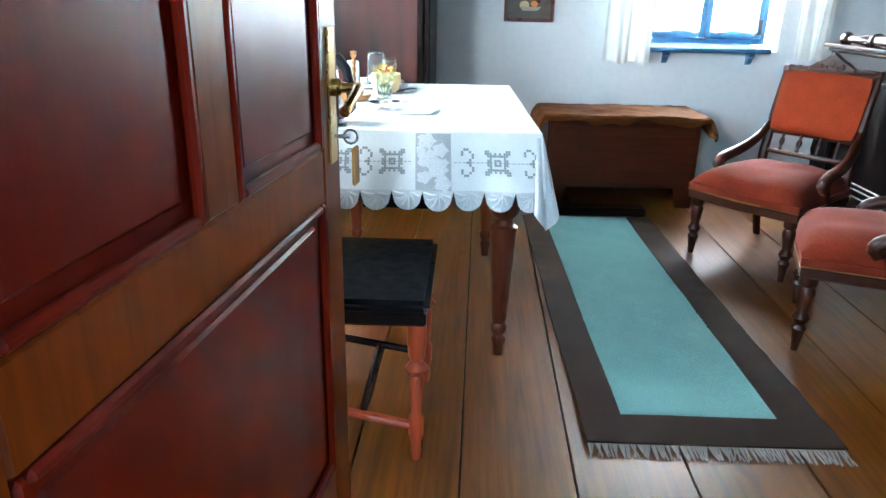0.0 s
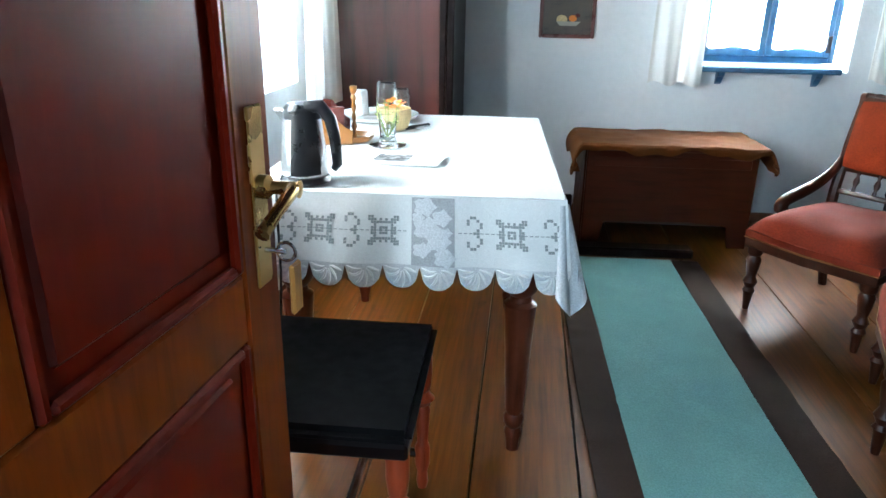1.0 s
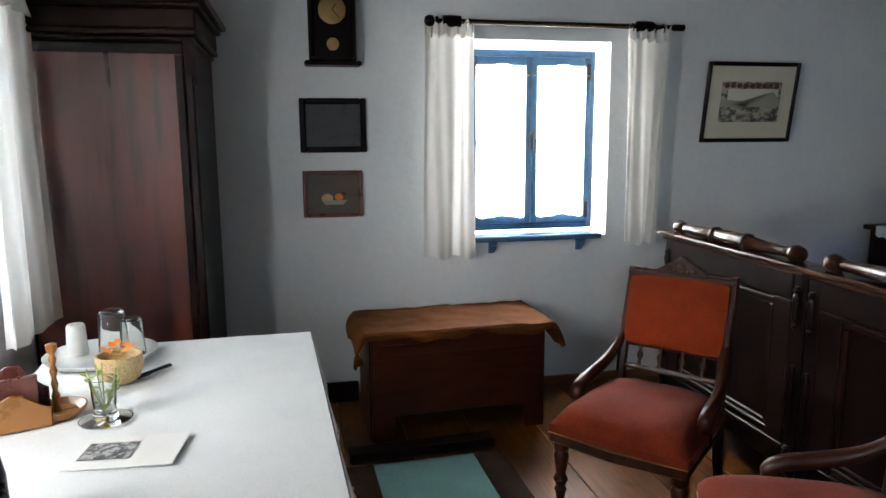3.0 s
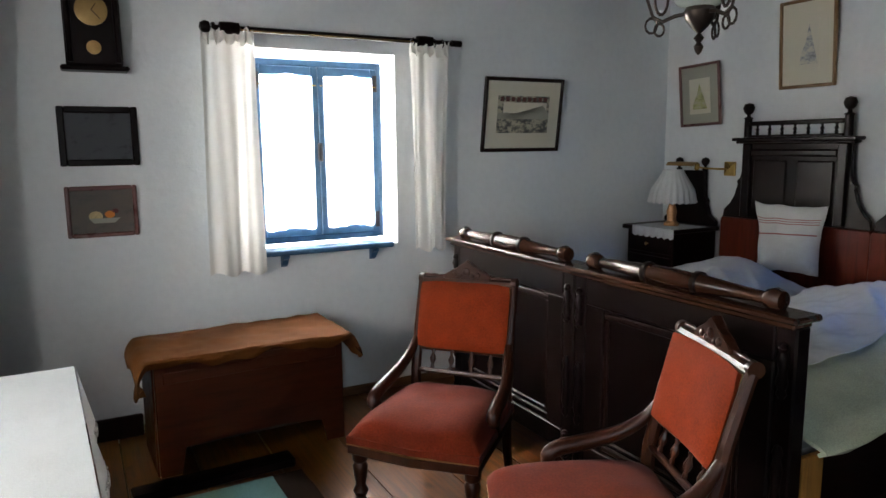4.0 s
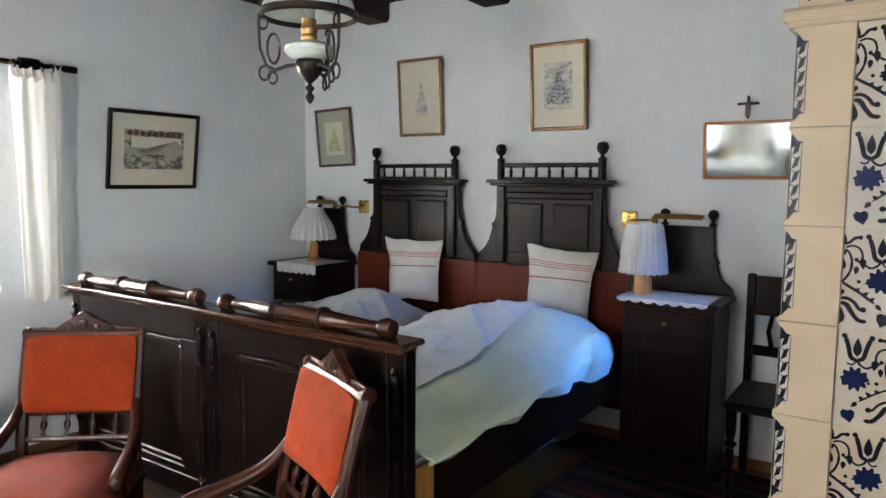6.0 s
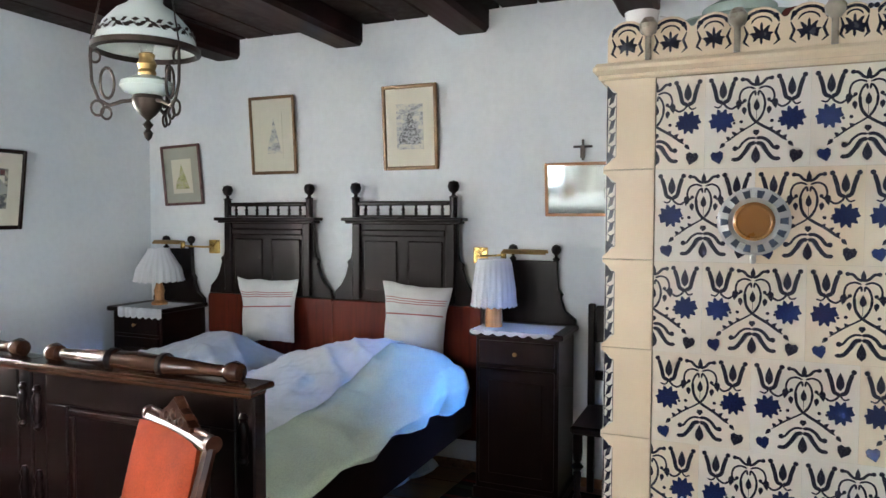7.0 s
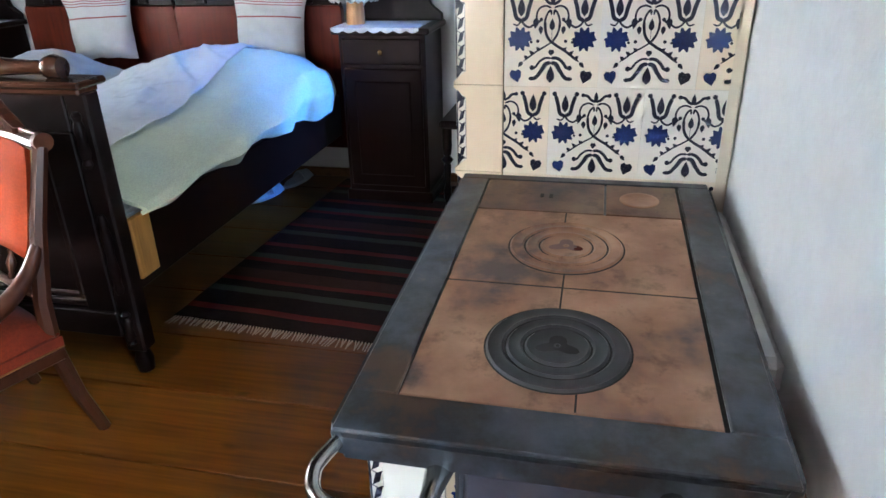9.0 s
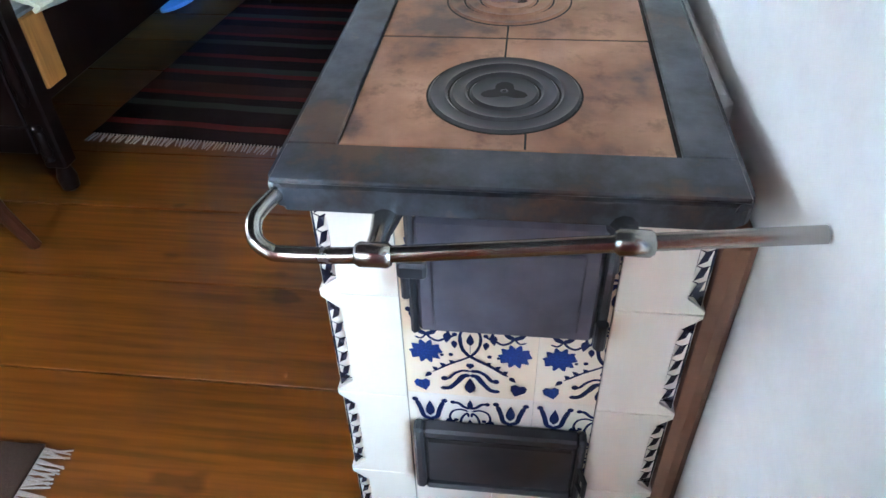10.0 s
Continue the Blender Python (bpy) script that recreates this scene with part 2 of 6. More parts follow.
NAVY = plain("cobalt_blue_glaze", (0.010, 0.019, 0.08), 0.22, var=0.6, scale=60)
# the blue glaze again, brightened to paint in the cool light on the cooking stove
LITCOBALT = plain("lit_cobalt_glaze", (0.014, 0.036, 0.17), 0.22, var=0.6, scale=60)
BLACKGLAZE = plain("blue_black_glaze", (0.015, 0.016, 0.032), 0.25, var=0.6, scale=60)
GREYGLAZE = plain("thin_grey_blue_glaze", (0.30, 0.28, 0.28), 0.25, var=0.7, scale=60)
PORCELAIN = plain("white_porcelain", (0.8, 0.8, 0.78), 0.15)
OPAL = plain("opal_glass", (0.62, 0.68, 0.62), 0.15, var=0.93)
OPALSHADE = curtain_mat("opal_glass_shade", (0.84, 0.88, 0.84), 0.4)
FLUEBLUE = plain("grey_blue_enamel", (0.035, 0.05, 0.085), 0.3, 0.2, 0.7)
FLUEWHITE = plain("pale_grey_enamel", (0.56, 0.57, 0.56), 0.3, 0.1, 0.85)
GREENGLASS = plain("pale_green_enamel", (0.34, 0.42, 0.38), 0.2)
MUGRED = plain("dark_red_glaze", (0.08, 0.015, 0.015), 0.2)
WICKER = wood("straw_wicker", (0.60, 0.46, 0.24), 0.7, (60, 60, 60))
PETAL = plain("orange_petals", (0.75, 0.22, 0.015), 0.6)
LEAF = plain("green_leaves", (0.28, 0.36, 0.10), 0.6)
PAPER = plain("white_paper", (0.8, 0.8, 0.78), 0.7, var=0.97)
PHOTO = print_mat("grey_photograph", (0.03, 0.03, 0.03), (0.4, 0.4, 0.4), 60)
CARDBROWN = plain("red_brown_lacquered_card", (0.10, 0.028, 0.022), 0.3)
COPPER = plain("tan_copper_wood", (0.24, 0.10, 0.022), 0.3)
LACEBAND = cloth("grey_lace_net", (0.43, 0.445, 0.47), 0.95, 300, 0.5)
TILEPANEL = panel_tile_mat()
MAT_CREAM = plain("cream_mount_board", (0.62, 0.58, 0.47), 0.7, var=0.95)
MAT_GREY = plain("grey_beige_mount_board", (0.33, 0.32, 0.26), 0.7, var=0.93)
ENGRAVE = print_mat("engraved_landscape_print", (0.045, 0.045, 0.04), (0.42, 0.38, 0.28), 22)
SKETCH = print_mat("faint_pencil_print", (0.16, 0.16, 0.16), (0.55, 0.52, 0.42), 26)
GREENPRINT = print_mat("olive_drawing", (0.16, 0.16, 0.06), (0.42, 0.38, 0.25), 24)
DARKPRINT = print_mat("dark_photograph", (0.016, 0.016, 0.02), (0.035, 0.037, 0.042), 12)
STILLLIFE = print_mat("dark_still_life_painting", (0.03, 0.024, 0.02), (0.075, 0.06, 0.045), 9)
DARKTAPESTRY = print_mat("mottled_woven_picture", (0.10, 0.085, 0.09), (0.40, 0.35, 0.31), 45)
GILT = plain("dull_gilt_frame", (0.155, 0.08, 0.03), 0.4, 0.3, 0.7)
ORANGEFRAME = plain("orange_brown_thin_frame", (0.33, 0.12, 0.03), 0.4)
MIRROR = plain("mirror_glass", (0.42, 0.45, 0.44), 0.05, 1.0, 0.98)
GLASSM = Mat("clear_glass").done((0.95, 0.97, 0.96), 0.03, Transmission_Weight=1.0, IOR=1.45)
SLIPPER = cloth("blue_white_slipper", (0.45, 0.55, 0.65), 0.9)
CLAY = plain("brown_clay_plaster", (0.12, 0.055, 0.03), 0.95, var=0.6, scale=8)
STONE = plain("porch_stone", (0.3, 0.29, 0.27), 0.9)


# ---- mesh helpers ----
def part(name, bm, mat, parent=None, label="", smooth=False):
    me = bpy.data.meshes.new(name)
    bmesh.ops.recalc_face_normals(bm, faces=bm.faces)
    bm.to_mesh(me)
    bm.free()
    for mm in (mat if isinstance(mat, (list, tuple)) else [mat]):
        me.materials.append(mm)
    if smooth:
        me.shade_smooth()
        try:
            me.set_sharp_from_angle(angle=radians(38))
        except AttributeError:
            pass
    ob = new(name, me)
    if parent is not None:
        ob.parent = parent
    if label:
        tagged(ob, label)
    return ob


def thing(name, label, category, m=None, group="", kind=""):
    ob = new(name)
    ob.matrix_basis = m if m is not None else Matrix()
    return tagged(ob, label, category, group, kind)


def box(x0, x1, y0, y1, z0, z1, bevel=0.004, bm=None, seg=1):
    tmp = bmesh.new()
    bmesh.ops.create_cube(tmp, size=1)
    for v in tmp.verts:
        v.co = Vector(((x0 + x1) / 2 + v.co.x * (x1 - x0), (y0 + y1) / 2 + v.co.y * (y1 - y0), (z0 + z1) / 2 + v.co.z * (z1 - z0)))
    if bevel:
        b = min(bevel, 0.45 * min(abs(x1 - x0), abs(y1 - y0), abs(z1 - z0)))
        bmesh.ops.bevel(tmp, geom=tmp.edges[:], offset=b, segments=seg, affect="EDGES")
    return join(bm, tmp)


def join(bm, tmp):
    if bm is None:
        return tmp
    me = bpy.data.meshes.new("tmp")
    tmp.to_mesh(me)
    tmp.free()
    bm.from_mesh(me)
    bpy.data.meshes.remove(me)
    return bm


def lathe(profile, at=(0, 0, 0), axis="Z", n=18, bm=None, start=0.0, sweep=2 * math.pi, wave=0.0, waves=0):
    """Turns a profile of (radius, height) about an axis."""
    tmp = bmesh.new()
    full = abs(sweep - 2 * math.pi) < 1e-6
    cols = n if full else n + 1
    rings = []
    for r, h in profile:
        ring = []
        for i in range(cols):
            a = start + sweep * i / n
            rr = max(r, 1e-5) * (1 + wave * math.sin(waves * a))
            p = (rr * math.cos(a), rr * math.sin(a), h)
            if axis == "X":
                p = (p[2], p[0], p[1])
            elif axis == "Y":
                p = (p[0], p[2], p[1])
            ring.append(tmp.verts.new(Vector(p) + Vector(at)))
        rings.append(ring)
    for a, b in zip(rings, rings[1:]):
        for i in range(n if full else n):
            j = (i + 1) % cols
            if not full and i + 1 >= cols:
                continue
            tmp.faces.new((a[i], a[j], b[j], b[i]))
    if full:
        for ring, (r, h) in ((rings[0], profile[0]), (rings[-1], profile[-1])):
            if r > 1e-4:
                tmp.faces.new(ring)
    return join(bm, tmp)


def tube(points, r, n=8, bm=None, closed=False):
    """A round bar along points; r is one radius or one for each point."""
    tmp = bmesh.new()
    pts = [Vector(p) for p in points]
    rings = []
    k = len(pts)
    side = None
    for i, p in enumerate(pts):
        d = (pts[(i + 1) % k] - pts[i - 1]) if closed else (pts[min(i + 1, k - 1)] - pts[max(i - 1, 0)])
        d.normalize()
        if side is None:
            side = d.orthogonal().normalized()
        side = (side - d * side.dot(d)).normalized()
        up = d.cross(side)
        rr = r[i] if isinstance(r, (list, tuple)) else r
        rings.append([tmp.verts.new(p + (side * math.cos(2 * math.pi * j / n) + up * math.sin(2 * math.pi * j / n)) * rr) for j in range(n)])
    pairs = list(zip(rings, rings[1:])) + ([(rings[-1], rings[0])] if closed else [])
    for a, b in pairs:
        for j in range(n):
            tmp.faces.new((a[j], a[(j + 1) % n], b[(j + 1) % n], b[j]))
    if not closed:
        tmp.faces.new(rings[0])
        tmp.faces.new(rings[-1])
    return join(bm, tmp)


def slab(outline, d0, d1, plane="YZ", bm=None, bevel=0.0):
    """A flat outline in a plane, made thick from d0 to d1 along the third axis."""
    tmp = bmesh.new()

    def place(u, v, d):
        return {"YZ": (d, u, v), "XZ": (u, d, v), "XY": (u, v, d)}[plane]
    a = [tmp.verts.new(place(u, v, d0)) for u, v in outline]
    b = [tmp.verts.new(place(u, v, d1)) for u, v in outline]
    f0, f1 = tmp.faces.new(a), tmp.faces.new(b)
    for i in range(len(a)):
        j = (i + 1) % len(a)
        tmp.faces.new((a[i], a[j], b[j], b[i]))
    if bevel:
        bmesh.ops.bevel(tmp, geom=list(set(f0.edges) | set(f1.edges)), offset=bevel, segments=1, affect="EDGES")
    bmesh.ops.triangulate(tmp, faces=[f for f in tmp.faces if len(f.verts) > 4])
    return join(bm, tmp)


def sheet(fn, nu, nv, thick=0.0, bm=None):
    """A surface from fn(u, v), u and v from 0 to 1."""
    tmp = bmesh.new()
    g = [[tmp.verts.new(fn(i / nu, j / nv)) for j in range(nv + 1)] for i in range(nu + 1)]
    for i in range(nu):
        for j in range(nv):
            tmp.faces.new((g[i][j], g[i + 1][j], g[i + 1][j + 1], g[i][j + 1]))
    if thick:
        bmesh.ops.recalc_face_normals(tmp, faces=tmp.faces)
        bmesh.ops.solidify(tmp, geom=tmp.faces[:], thickness=thick)
    return join(bm, tmp)


def ribbon(points, width, d, plane="YZ", bm=None):
    """A flat painted stroke along points."""
    tmp = bmesh.new() if bm is None else bm
    pts = [Vector((u, v, 0)) for u, v in points]
    row = []
    for i, p in enumerate(pts):
        t = (pts[min(i + 1, len(pts) - 1)] - pts[max(i - 1, 0)]).normalized()
        s = Vector((-t.y, t.x, 0))
        w = width / 2 * (0.35 if i in (0, len(pts) - 1) else 1.0)
        pair = []
        for q in (p + s * w, p - s * w):
            c = {"YZ": (d, q.x, q.y), "XZ": (q.x, d, q.y), "XY": (q.x, q.y, d)}[plane]
            pair.append(tmp.verts.new(c))
        row.append(pair)
    for a, b in zip(row, row[1:]):
        tmp.faces.new((a[0], a[1], b[1], b[0]))
    return tmp


def disc_poly(cu, cv, r, n=16, lobes=0, depth=0.2, squash=1.0, turn=0.0):
    out = []
    for i in range(n):
        a = 2 * math.pi * i / n + turn
        rr = r * (1 + depth * math.cos(lobes * a)) if lobes else r
        out.append((cu + rr * math.cos(a), cv + rr * math.sin(a) * squash))
    return out


def flat(outline, d, plane="YZ", bm=None, mat=0):
    bm = bm or bmesh.new()
    vs = [bm.verts.new({"YZ": (d, u, v), "XZ": (u, d, v), "XY": (u, v, d)}[plane]) for u, v in outline]
    f = bm.faces.new(vs)
    f.material_index = mat
    if len(vs) > 4:
        for g in bmesh.ops.triangulate(bm, faces=[f])["faces"]:
            g.material_index = mat
    return bm


def uncapped(bm):
    """Takes the closing discs off a turned, hollow form."""
    bmesh.ops.delete(bm, geom=[f for f in bm.faces if len(f.verts) > 4], context="FACES_ONLY")
    return bm


def ball(r, at, bm=None, squash=1.0, n=14):
    prof = [(r * math.sin(math.pi * i / 9), -r * squash * math.cos(math.pi * i / 9)) for i in range(10)]
    return lathe(prof, at, "Z", n, bm)


# ---- structure ----
N, E, S, W, TOP = 4.65, 4.24, 0.58, -0.62, 2.62
setting = dict(kind="structure")


def wall_blocks(name, label, blocks):
    bm = None
    for b in blocks:
        bm = box(*b, bevel=0, bm=bm)
    bmesh.ops.remove_doubles(bm, verts=bm.verts, dist=1e-5)
    return tagged(part(name, bm, PLASTER), label, "wall", kind="structure")


wall_blocks("wall_north", "whitewashed thick plaster wall with a small window", [
    (W - 0.45, 1.31, N, N + 0.45, -0.05, TOP + 0.3), (2.14, E + 0.4, N, N + 0.45, -0.05, TOP + 0.3),
    (1.31, 2.14, N, N + 0.45, -0.05, 0.86), (1.31, 2.14, N, N + 0.45, 1.92, TOP + 0.3)])
wall_blocks("wall_east", "whitewashed plaster wall behind the beds", [(E, E + 0.4, S - 0.5, N, -0.05, TOP + 0.3)])
wall_blocks("wall_west", "whitewashed plaster wall with two windows", [
    (W - 0.45, W, S - 0.5, 1.52, -0.05, TOP + 0.3), (W - 0.45, W, 2.22, 2.78, -0.05, TOP + 0.3), (W - 0.45, W, 3.66, N, -0.05, TOP + 0.3),
    (W - 0.45, W, 1.52, 2.22, -0.05, 0.84), (W - 0.45, W, 2.78, 3.66, -0.05, 0.84),
    (W - 0.45, W, 1.52, 2.22, 1.95, TOP + 0.3), (W - 0.45, W, 2.78, 3.66, 1.95, TOP + 0.3)])
# the opening from x 3.23 to 3.77 is cut for the added window
wall_blocks("wall_south", "whitewashed plaster wall with the door opening", [
    (W, -0.085, 0.15, S, -0.05, TOP + 0.3), (0.92, 3.23, 0.15, S, -0.05, TOP + 0.3), (3.77, E, 0.15, S, -0.05, TOP + 0.3),
    (-0.085, 0.92, 0.15, S, 2.02, TOP + 0.3), (3.23, 3.77, 0.15, S, -0.05, 0.85), (3.23, 3.77, 0.15, S, 1.75, TOP + 0.3)])
ceil_bm = box(W - 0.45, E + 0.4, S - 0.5, N + 0.45, TOP, TOP + 0.06, 0)
yb = S
while yb < N:
    ceil_bm = box(W, E, yb + 0.004, min(yb + 0.21, N) - 0.004, TOP - 0.022, TOP - 0.001, 0.004, ceil_bm)
    yb += 0.215
tagged(part("ceiling", ceil_bm, CEIL), "dark brown boarded ceiling", "ceiling", **setting)
for yb in (1.34, 2.25, 3.05, 3.96):
    w = 0.2
    bm = slab([(yb - w / 2, TOP - 0.022), (yb - w / 2, 2.50), (yb - w / 2 + 0.02, 2.475), (yb + w / 2 - 0.02, 2.475), (yb + w / 2, 2.50), (yb + w / 2, TOP - 0.022)], W, E, "YZ")
    tagged(part("ceiling_beam", bm, BEAM), "dark brown oak ceiling beam", "beam", "ceiling beams", "structure")
tagged(part("ground", box(-60, 60, -60, 60, -0.25, -0.12, 0), STONE), "grey stone ground outside the house", "ground", **setting)
tagged(part("porch", box(-1.2, 2.2, -1.6, 0.15, -0.12, -0.012, 0.01), STONE), "stone porch before the door", "porch", **setting)
tagged(part("baseboard", box(0.03, 0.718, N - 0.03, N - 0.001, 0.0, 0.11, 0.006), BEDWOOD), "dark brown wooden skirting board", "skirting", **setting)
for a, b, c, d, nm in ((0.72, E, N - 0.022, N - 0.001, "baseboard"), (E - 0.022, E - 0.001, S, N - 0.022, "baseboard")):
    tagged(part(nm, box(a, b, c, d, 0.0, 0.05, 0.005), BASEWOOD), "low brown wooden skirting board", "skirting", **setting)

floor_ob = thing("floor", "worn oiled pine floorboards with dark gaps", "floor", kind="structure")
part("subfloor", box(W - 0.3, E + 0.2, 0.15, N + 0.2, -0.06, -0.03, 0), DARKGAP, floor_ob)
seams = [W, -0.25, 0.03, 0.31, 0.60, 0.90, 1.22, 1.55, 1.86, 2.17, 2.47, 2.79, 3.10, 3.41, 3.72, 4.02, E]

# ---- door ----
door = thing("door_1", "open red-brown varnished panelled wooden door", "door", pose(-0.018, 0.605, 0, 0, 0, -5.2), kind="structure")
H0, H1, DL = 0.015, 1.96, 0.855
for nm, yb in (("hinge_stile", (-0.09, -0.035)), ("lock_stile", (DL - 0.098, DL))):
    part(nm, box(-0.042, 0.0, yb[0], yb[1], H0, H1, 0.005), DOORFRAME, door)
for nm, zb in (("bottom_rail", (H0, 0.2)), ("lock_rail", (0.775, 0.875)), ("top_rail", (H1 - 0.12, H1))):
    part(nm, box(-0.041, -0.001, -0.035, DL - 0.098, zb[0], zb[1], 0.005), DOORFRAME, door)
MID = (0.312, 0.404)
part("muntin", box(-0.041, -0.001, MID[0], MID[1], 0.875, H1 - 0.12, 0.005), DOORFRAME, door)
for y0, y1, z0, z1 in ((-0.035, MID[0], 0.875, H1 - 0.12), (MID[1], DL - 0.098, 0.875, H1 - 0.12), (-0.035, DL - 0.098, 0.2, 0.775)):
    bm = box(-0.028, -0.014, y0 - 0.003, y1 + 0.003, z0 - 0.003, z1 + 0.003, 0)
    bm = box(-0.03, -0.009, y0 + 0.03, y1 - 0.03, z0 + 0.03, z1 - 0.03, 0.009, bm)
    pn = part("panel", bm, DOORPANEL, door, "glossy dark red panel")
    fr = None
    for a, b, c, d in ((y0, y0 + 0.016, z0, z1), (y1 - 0.016, y1, z0, z1), (y0 + 0.016, y1 - 0.016, z0, z0 + 0.016), (y0 + 0.016, y1 - 0.016, z1 - 0.016, z1)):
        fr = box(-0.0135, 0.002, a, b, c, d, 0.005, fr)
    part("moulding", fr, DOORPANEL, pn)
LY = 0.808
lockplate = part("lock_plate", box(0.0, 0.005, LY - 0.02, LY + 0.02, 0.84, 1.083, 0.002), BRASS, door, "long brass lock plate")
part("spindle", lathe([(0.016, 0), (0.016, 0.012), (0.009, 0.018), (0.009, 0.05), (0.012, 0.055), (0.0, 0.058)], (0.005, LY, 0.978), "X", 14), BRASS, lockplate, smooth=True)
part("lever", tube([(0.052, LY, 0.978), (0.056, LY - 0.025, 0.976), (0.058, LY - 0.07, 0.965), (0.056, LY - 0.105, 0.95)], [0.010, 0.009, 0.008, 0.0095], 10), BRASS, lockplate, smooth=True)
key = part("key", tube([(0.006, LY, 0.89), (0.035, LY, 0.89)], 0.004, 8), STEEL, door, "key with a wooden tag")
part("key_bow", tube([(0.036 + 0.013 * math.cos(a), LY, 0.89 + 0.013 * math.sin(a)) for a in [i * math.pi / 6 for i in range(12)]], 0.0025, 6, closed=True), STEEL, key, smooth=True)
part("key_tag", box(0.036, 0.044, LY + 0.0, LY + 0.03, 0.795, 0.87, 0.004), PALEWOOD, key, "small wooden key tag")
jamb = thing("door_frame", "brown wooden door frame in the wall opening", "door frame", kind="structure")
part("jamb", box(-0.084, -0.073, 0.30, 0.579, 0, 2.0, 0.004), DOORFRAME, jamb)
part("jamb", box(0.88, 0.916, 0.30, 0.579, 0, 2.0, 0.004), DOORFRAME, jamb)
part("lintel", box(-0.072, 0.88, 0.30, 0.579, 1.97, 2.015, 0.004), DOORFRAME, jamb)
part("threshold", box(-0.07, 0.9, 0.16, 0.60, -0.03, 0.006, 0.004), BASEWOOD, jamb)


# ---- windows ----
def casement(name, label, m, w, h, rows, voile=True):
    """A two-leaf window in the XZ plane, its room side to -y, its lower left corner at the origin."""
    win = thing(name, label, "window", m, kind="structure")
    fr = part("window_frame", bars_xz([(0, 0.03, 0, h), (w - 0.03, w, 0, h), (0.03, w - 0.03, 0, 0.035), (0.03, w - 0.03, h - 0.035, h)], 0.0, 0.07), BLUEPAINT, win, "worn blue-painted frame")
    half = (w - 0.06) / 2
    for k in (0, 1):
        x0 = 0.03 + k * half
        x1 = x0 + half
        sash = part("sash", bars_xz([(x0 + 0.001, x0 + 0.036, 0.036, h - 0.036), (x1 - 0.036, x1 - 0.001, 0.036, h - 0.036), (x0 + 0.036, x1 - 0.036, 0.036, 0.085), (x0 + 0.036, x1 - 0.036, h - 0.085, h - 0.036)] +
                    [(x0 + 0.036, x1 - 0.036, z - 0.01, z + 0.01) for z in [0.06 + (h - 0.12) * (i + 1) / rows for i in range(rows - 1)]], -0.008, 0.04), BLUEPAINT, win)
        pane = part("pane", box(x0 + 0.03, x1 - 0.03, 0.02, 0.024, 0.08, h - 0.08, 0), GLASSM, sash)
        pane.visible_shadow = False
        for zz in (0.10, h - 0.12):
            part("corner_iron", bars_xz([((x0 + 0.002) if k == 0 else (x1 - 0.028), (x0 + 0.028) if k == 0 else (x1 - 0.002), zz - 0.04, zz + 0.05)], -0.013, -0.008), IRON, sash)
        if voile:
            def fn(u, v, x0=x0, x1=x1):
                return (x0 + 0.034 + (x1 - x0 - 0.068) * u, -0.016 + 0.006 * math.sin(u * 26 + v) * (0.4 + 0.6 * v), h - 0.085 - 0.01 * math.sin(u * 9) - (h - 0.165 + 0.004 * math.sin(u * 22)) * v)
            part("window_voile", sheet(fn, 40, 6), VOILE, win, "white cloth hung on the sash", smooth=True)
            part("voile_rod", tube([(x0 + 0.012, -0.014, h - 0.135), (x1 - 0.012, -0.014, h - 0.135)], 0.003, 6), BRASS, win)
    part("latch", box(w / 2 - 0.012, w / 2 + 0.012, -0.026, -0.008, h * 0.5 - 0.05, h * 0.5 + 0.05, 0.004), IRON, win)
    return win


def bars_xz(rects, d0, d1, bev=0.004):
    bm = None
    for x0, x1, z0, z1 in rects:
        bm = box(x0, x1, d0, d1, z0, z1, bev, bm)
    return bm


wn_ = casement("window_1", "small blue-painted two-leaf casement window", pose(1.335, 4.73, 0.895), 0.755, 0.985, 2)
part("window_sill", box(0.008, 0.752, -0.15, 0.0, -0.045, -0.015, 0.006), BLUEPAINT, wn_, "worn blue sill board")
for xb in (0.13, 0.64):
    part("sill_bracket", slab([(-0.079, -0.046), (-0.15, -0.046), (-0.145, -0.062), (-0.115, -0.075), (-0.105, -0.10), (-0.079, -0.115)], xb - 0.016, xb + 0.016, "YZ"), BLUEPAINT, wn_)
# voile added here to hide the sashes and give the glare of overexposed daylight
casement("window_2", "casement window of the west wall behind curtains, with an added white voile", pose(-0.80, 2.80, 0.86, 0, 0, 90), 0.84, 1.07, 3)
casement("window_3", "casement window of the west wall beside the door", pose(-0.80, 1.54, 0.86, 0, 0, 90), 0.66, 1.07, 3, False)

# unseen window, added only to house the blue bed lamp
casement("added_window_4", "unseen small window added to the south wall for the blue bed light", pose(3.75, 0.32, 0.87, 0, 0, 180), 0.5, 0.86, 2, False)


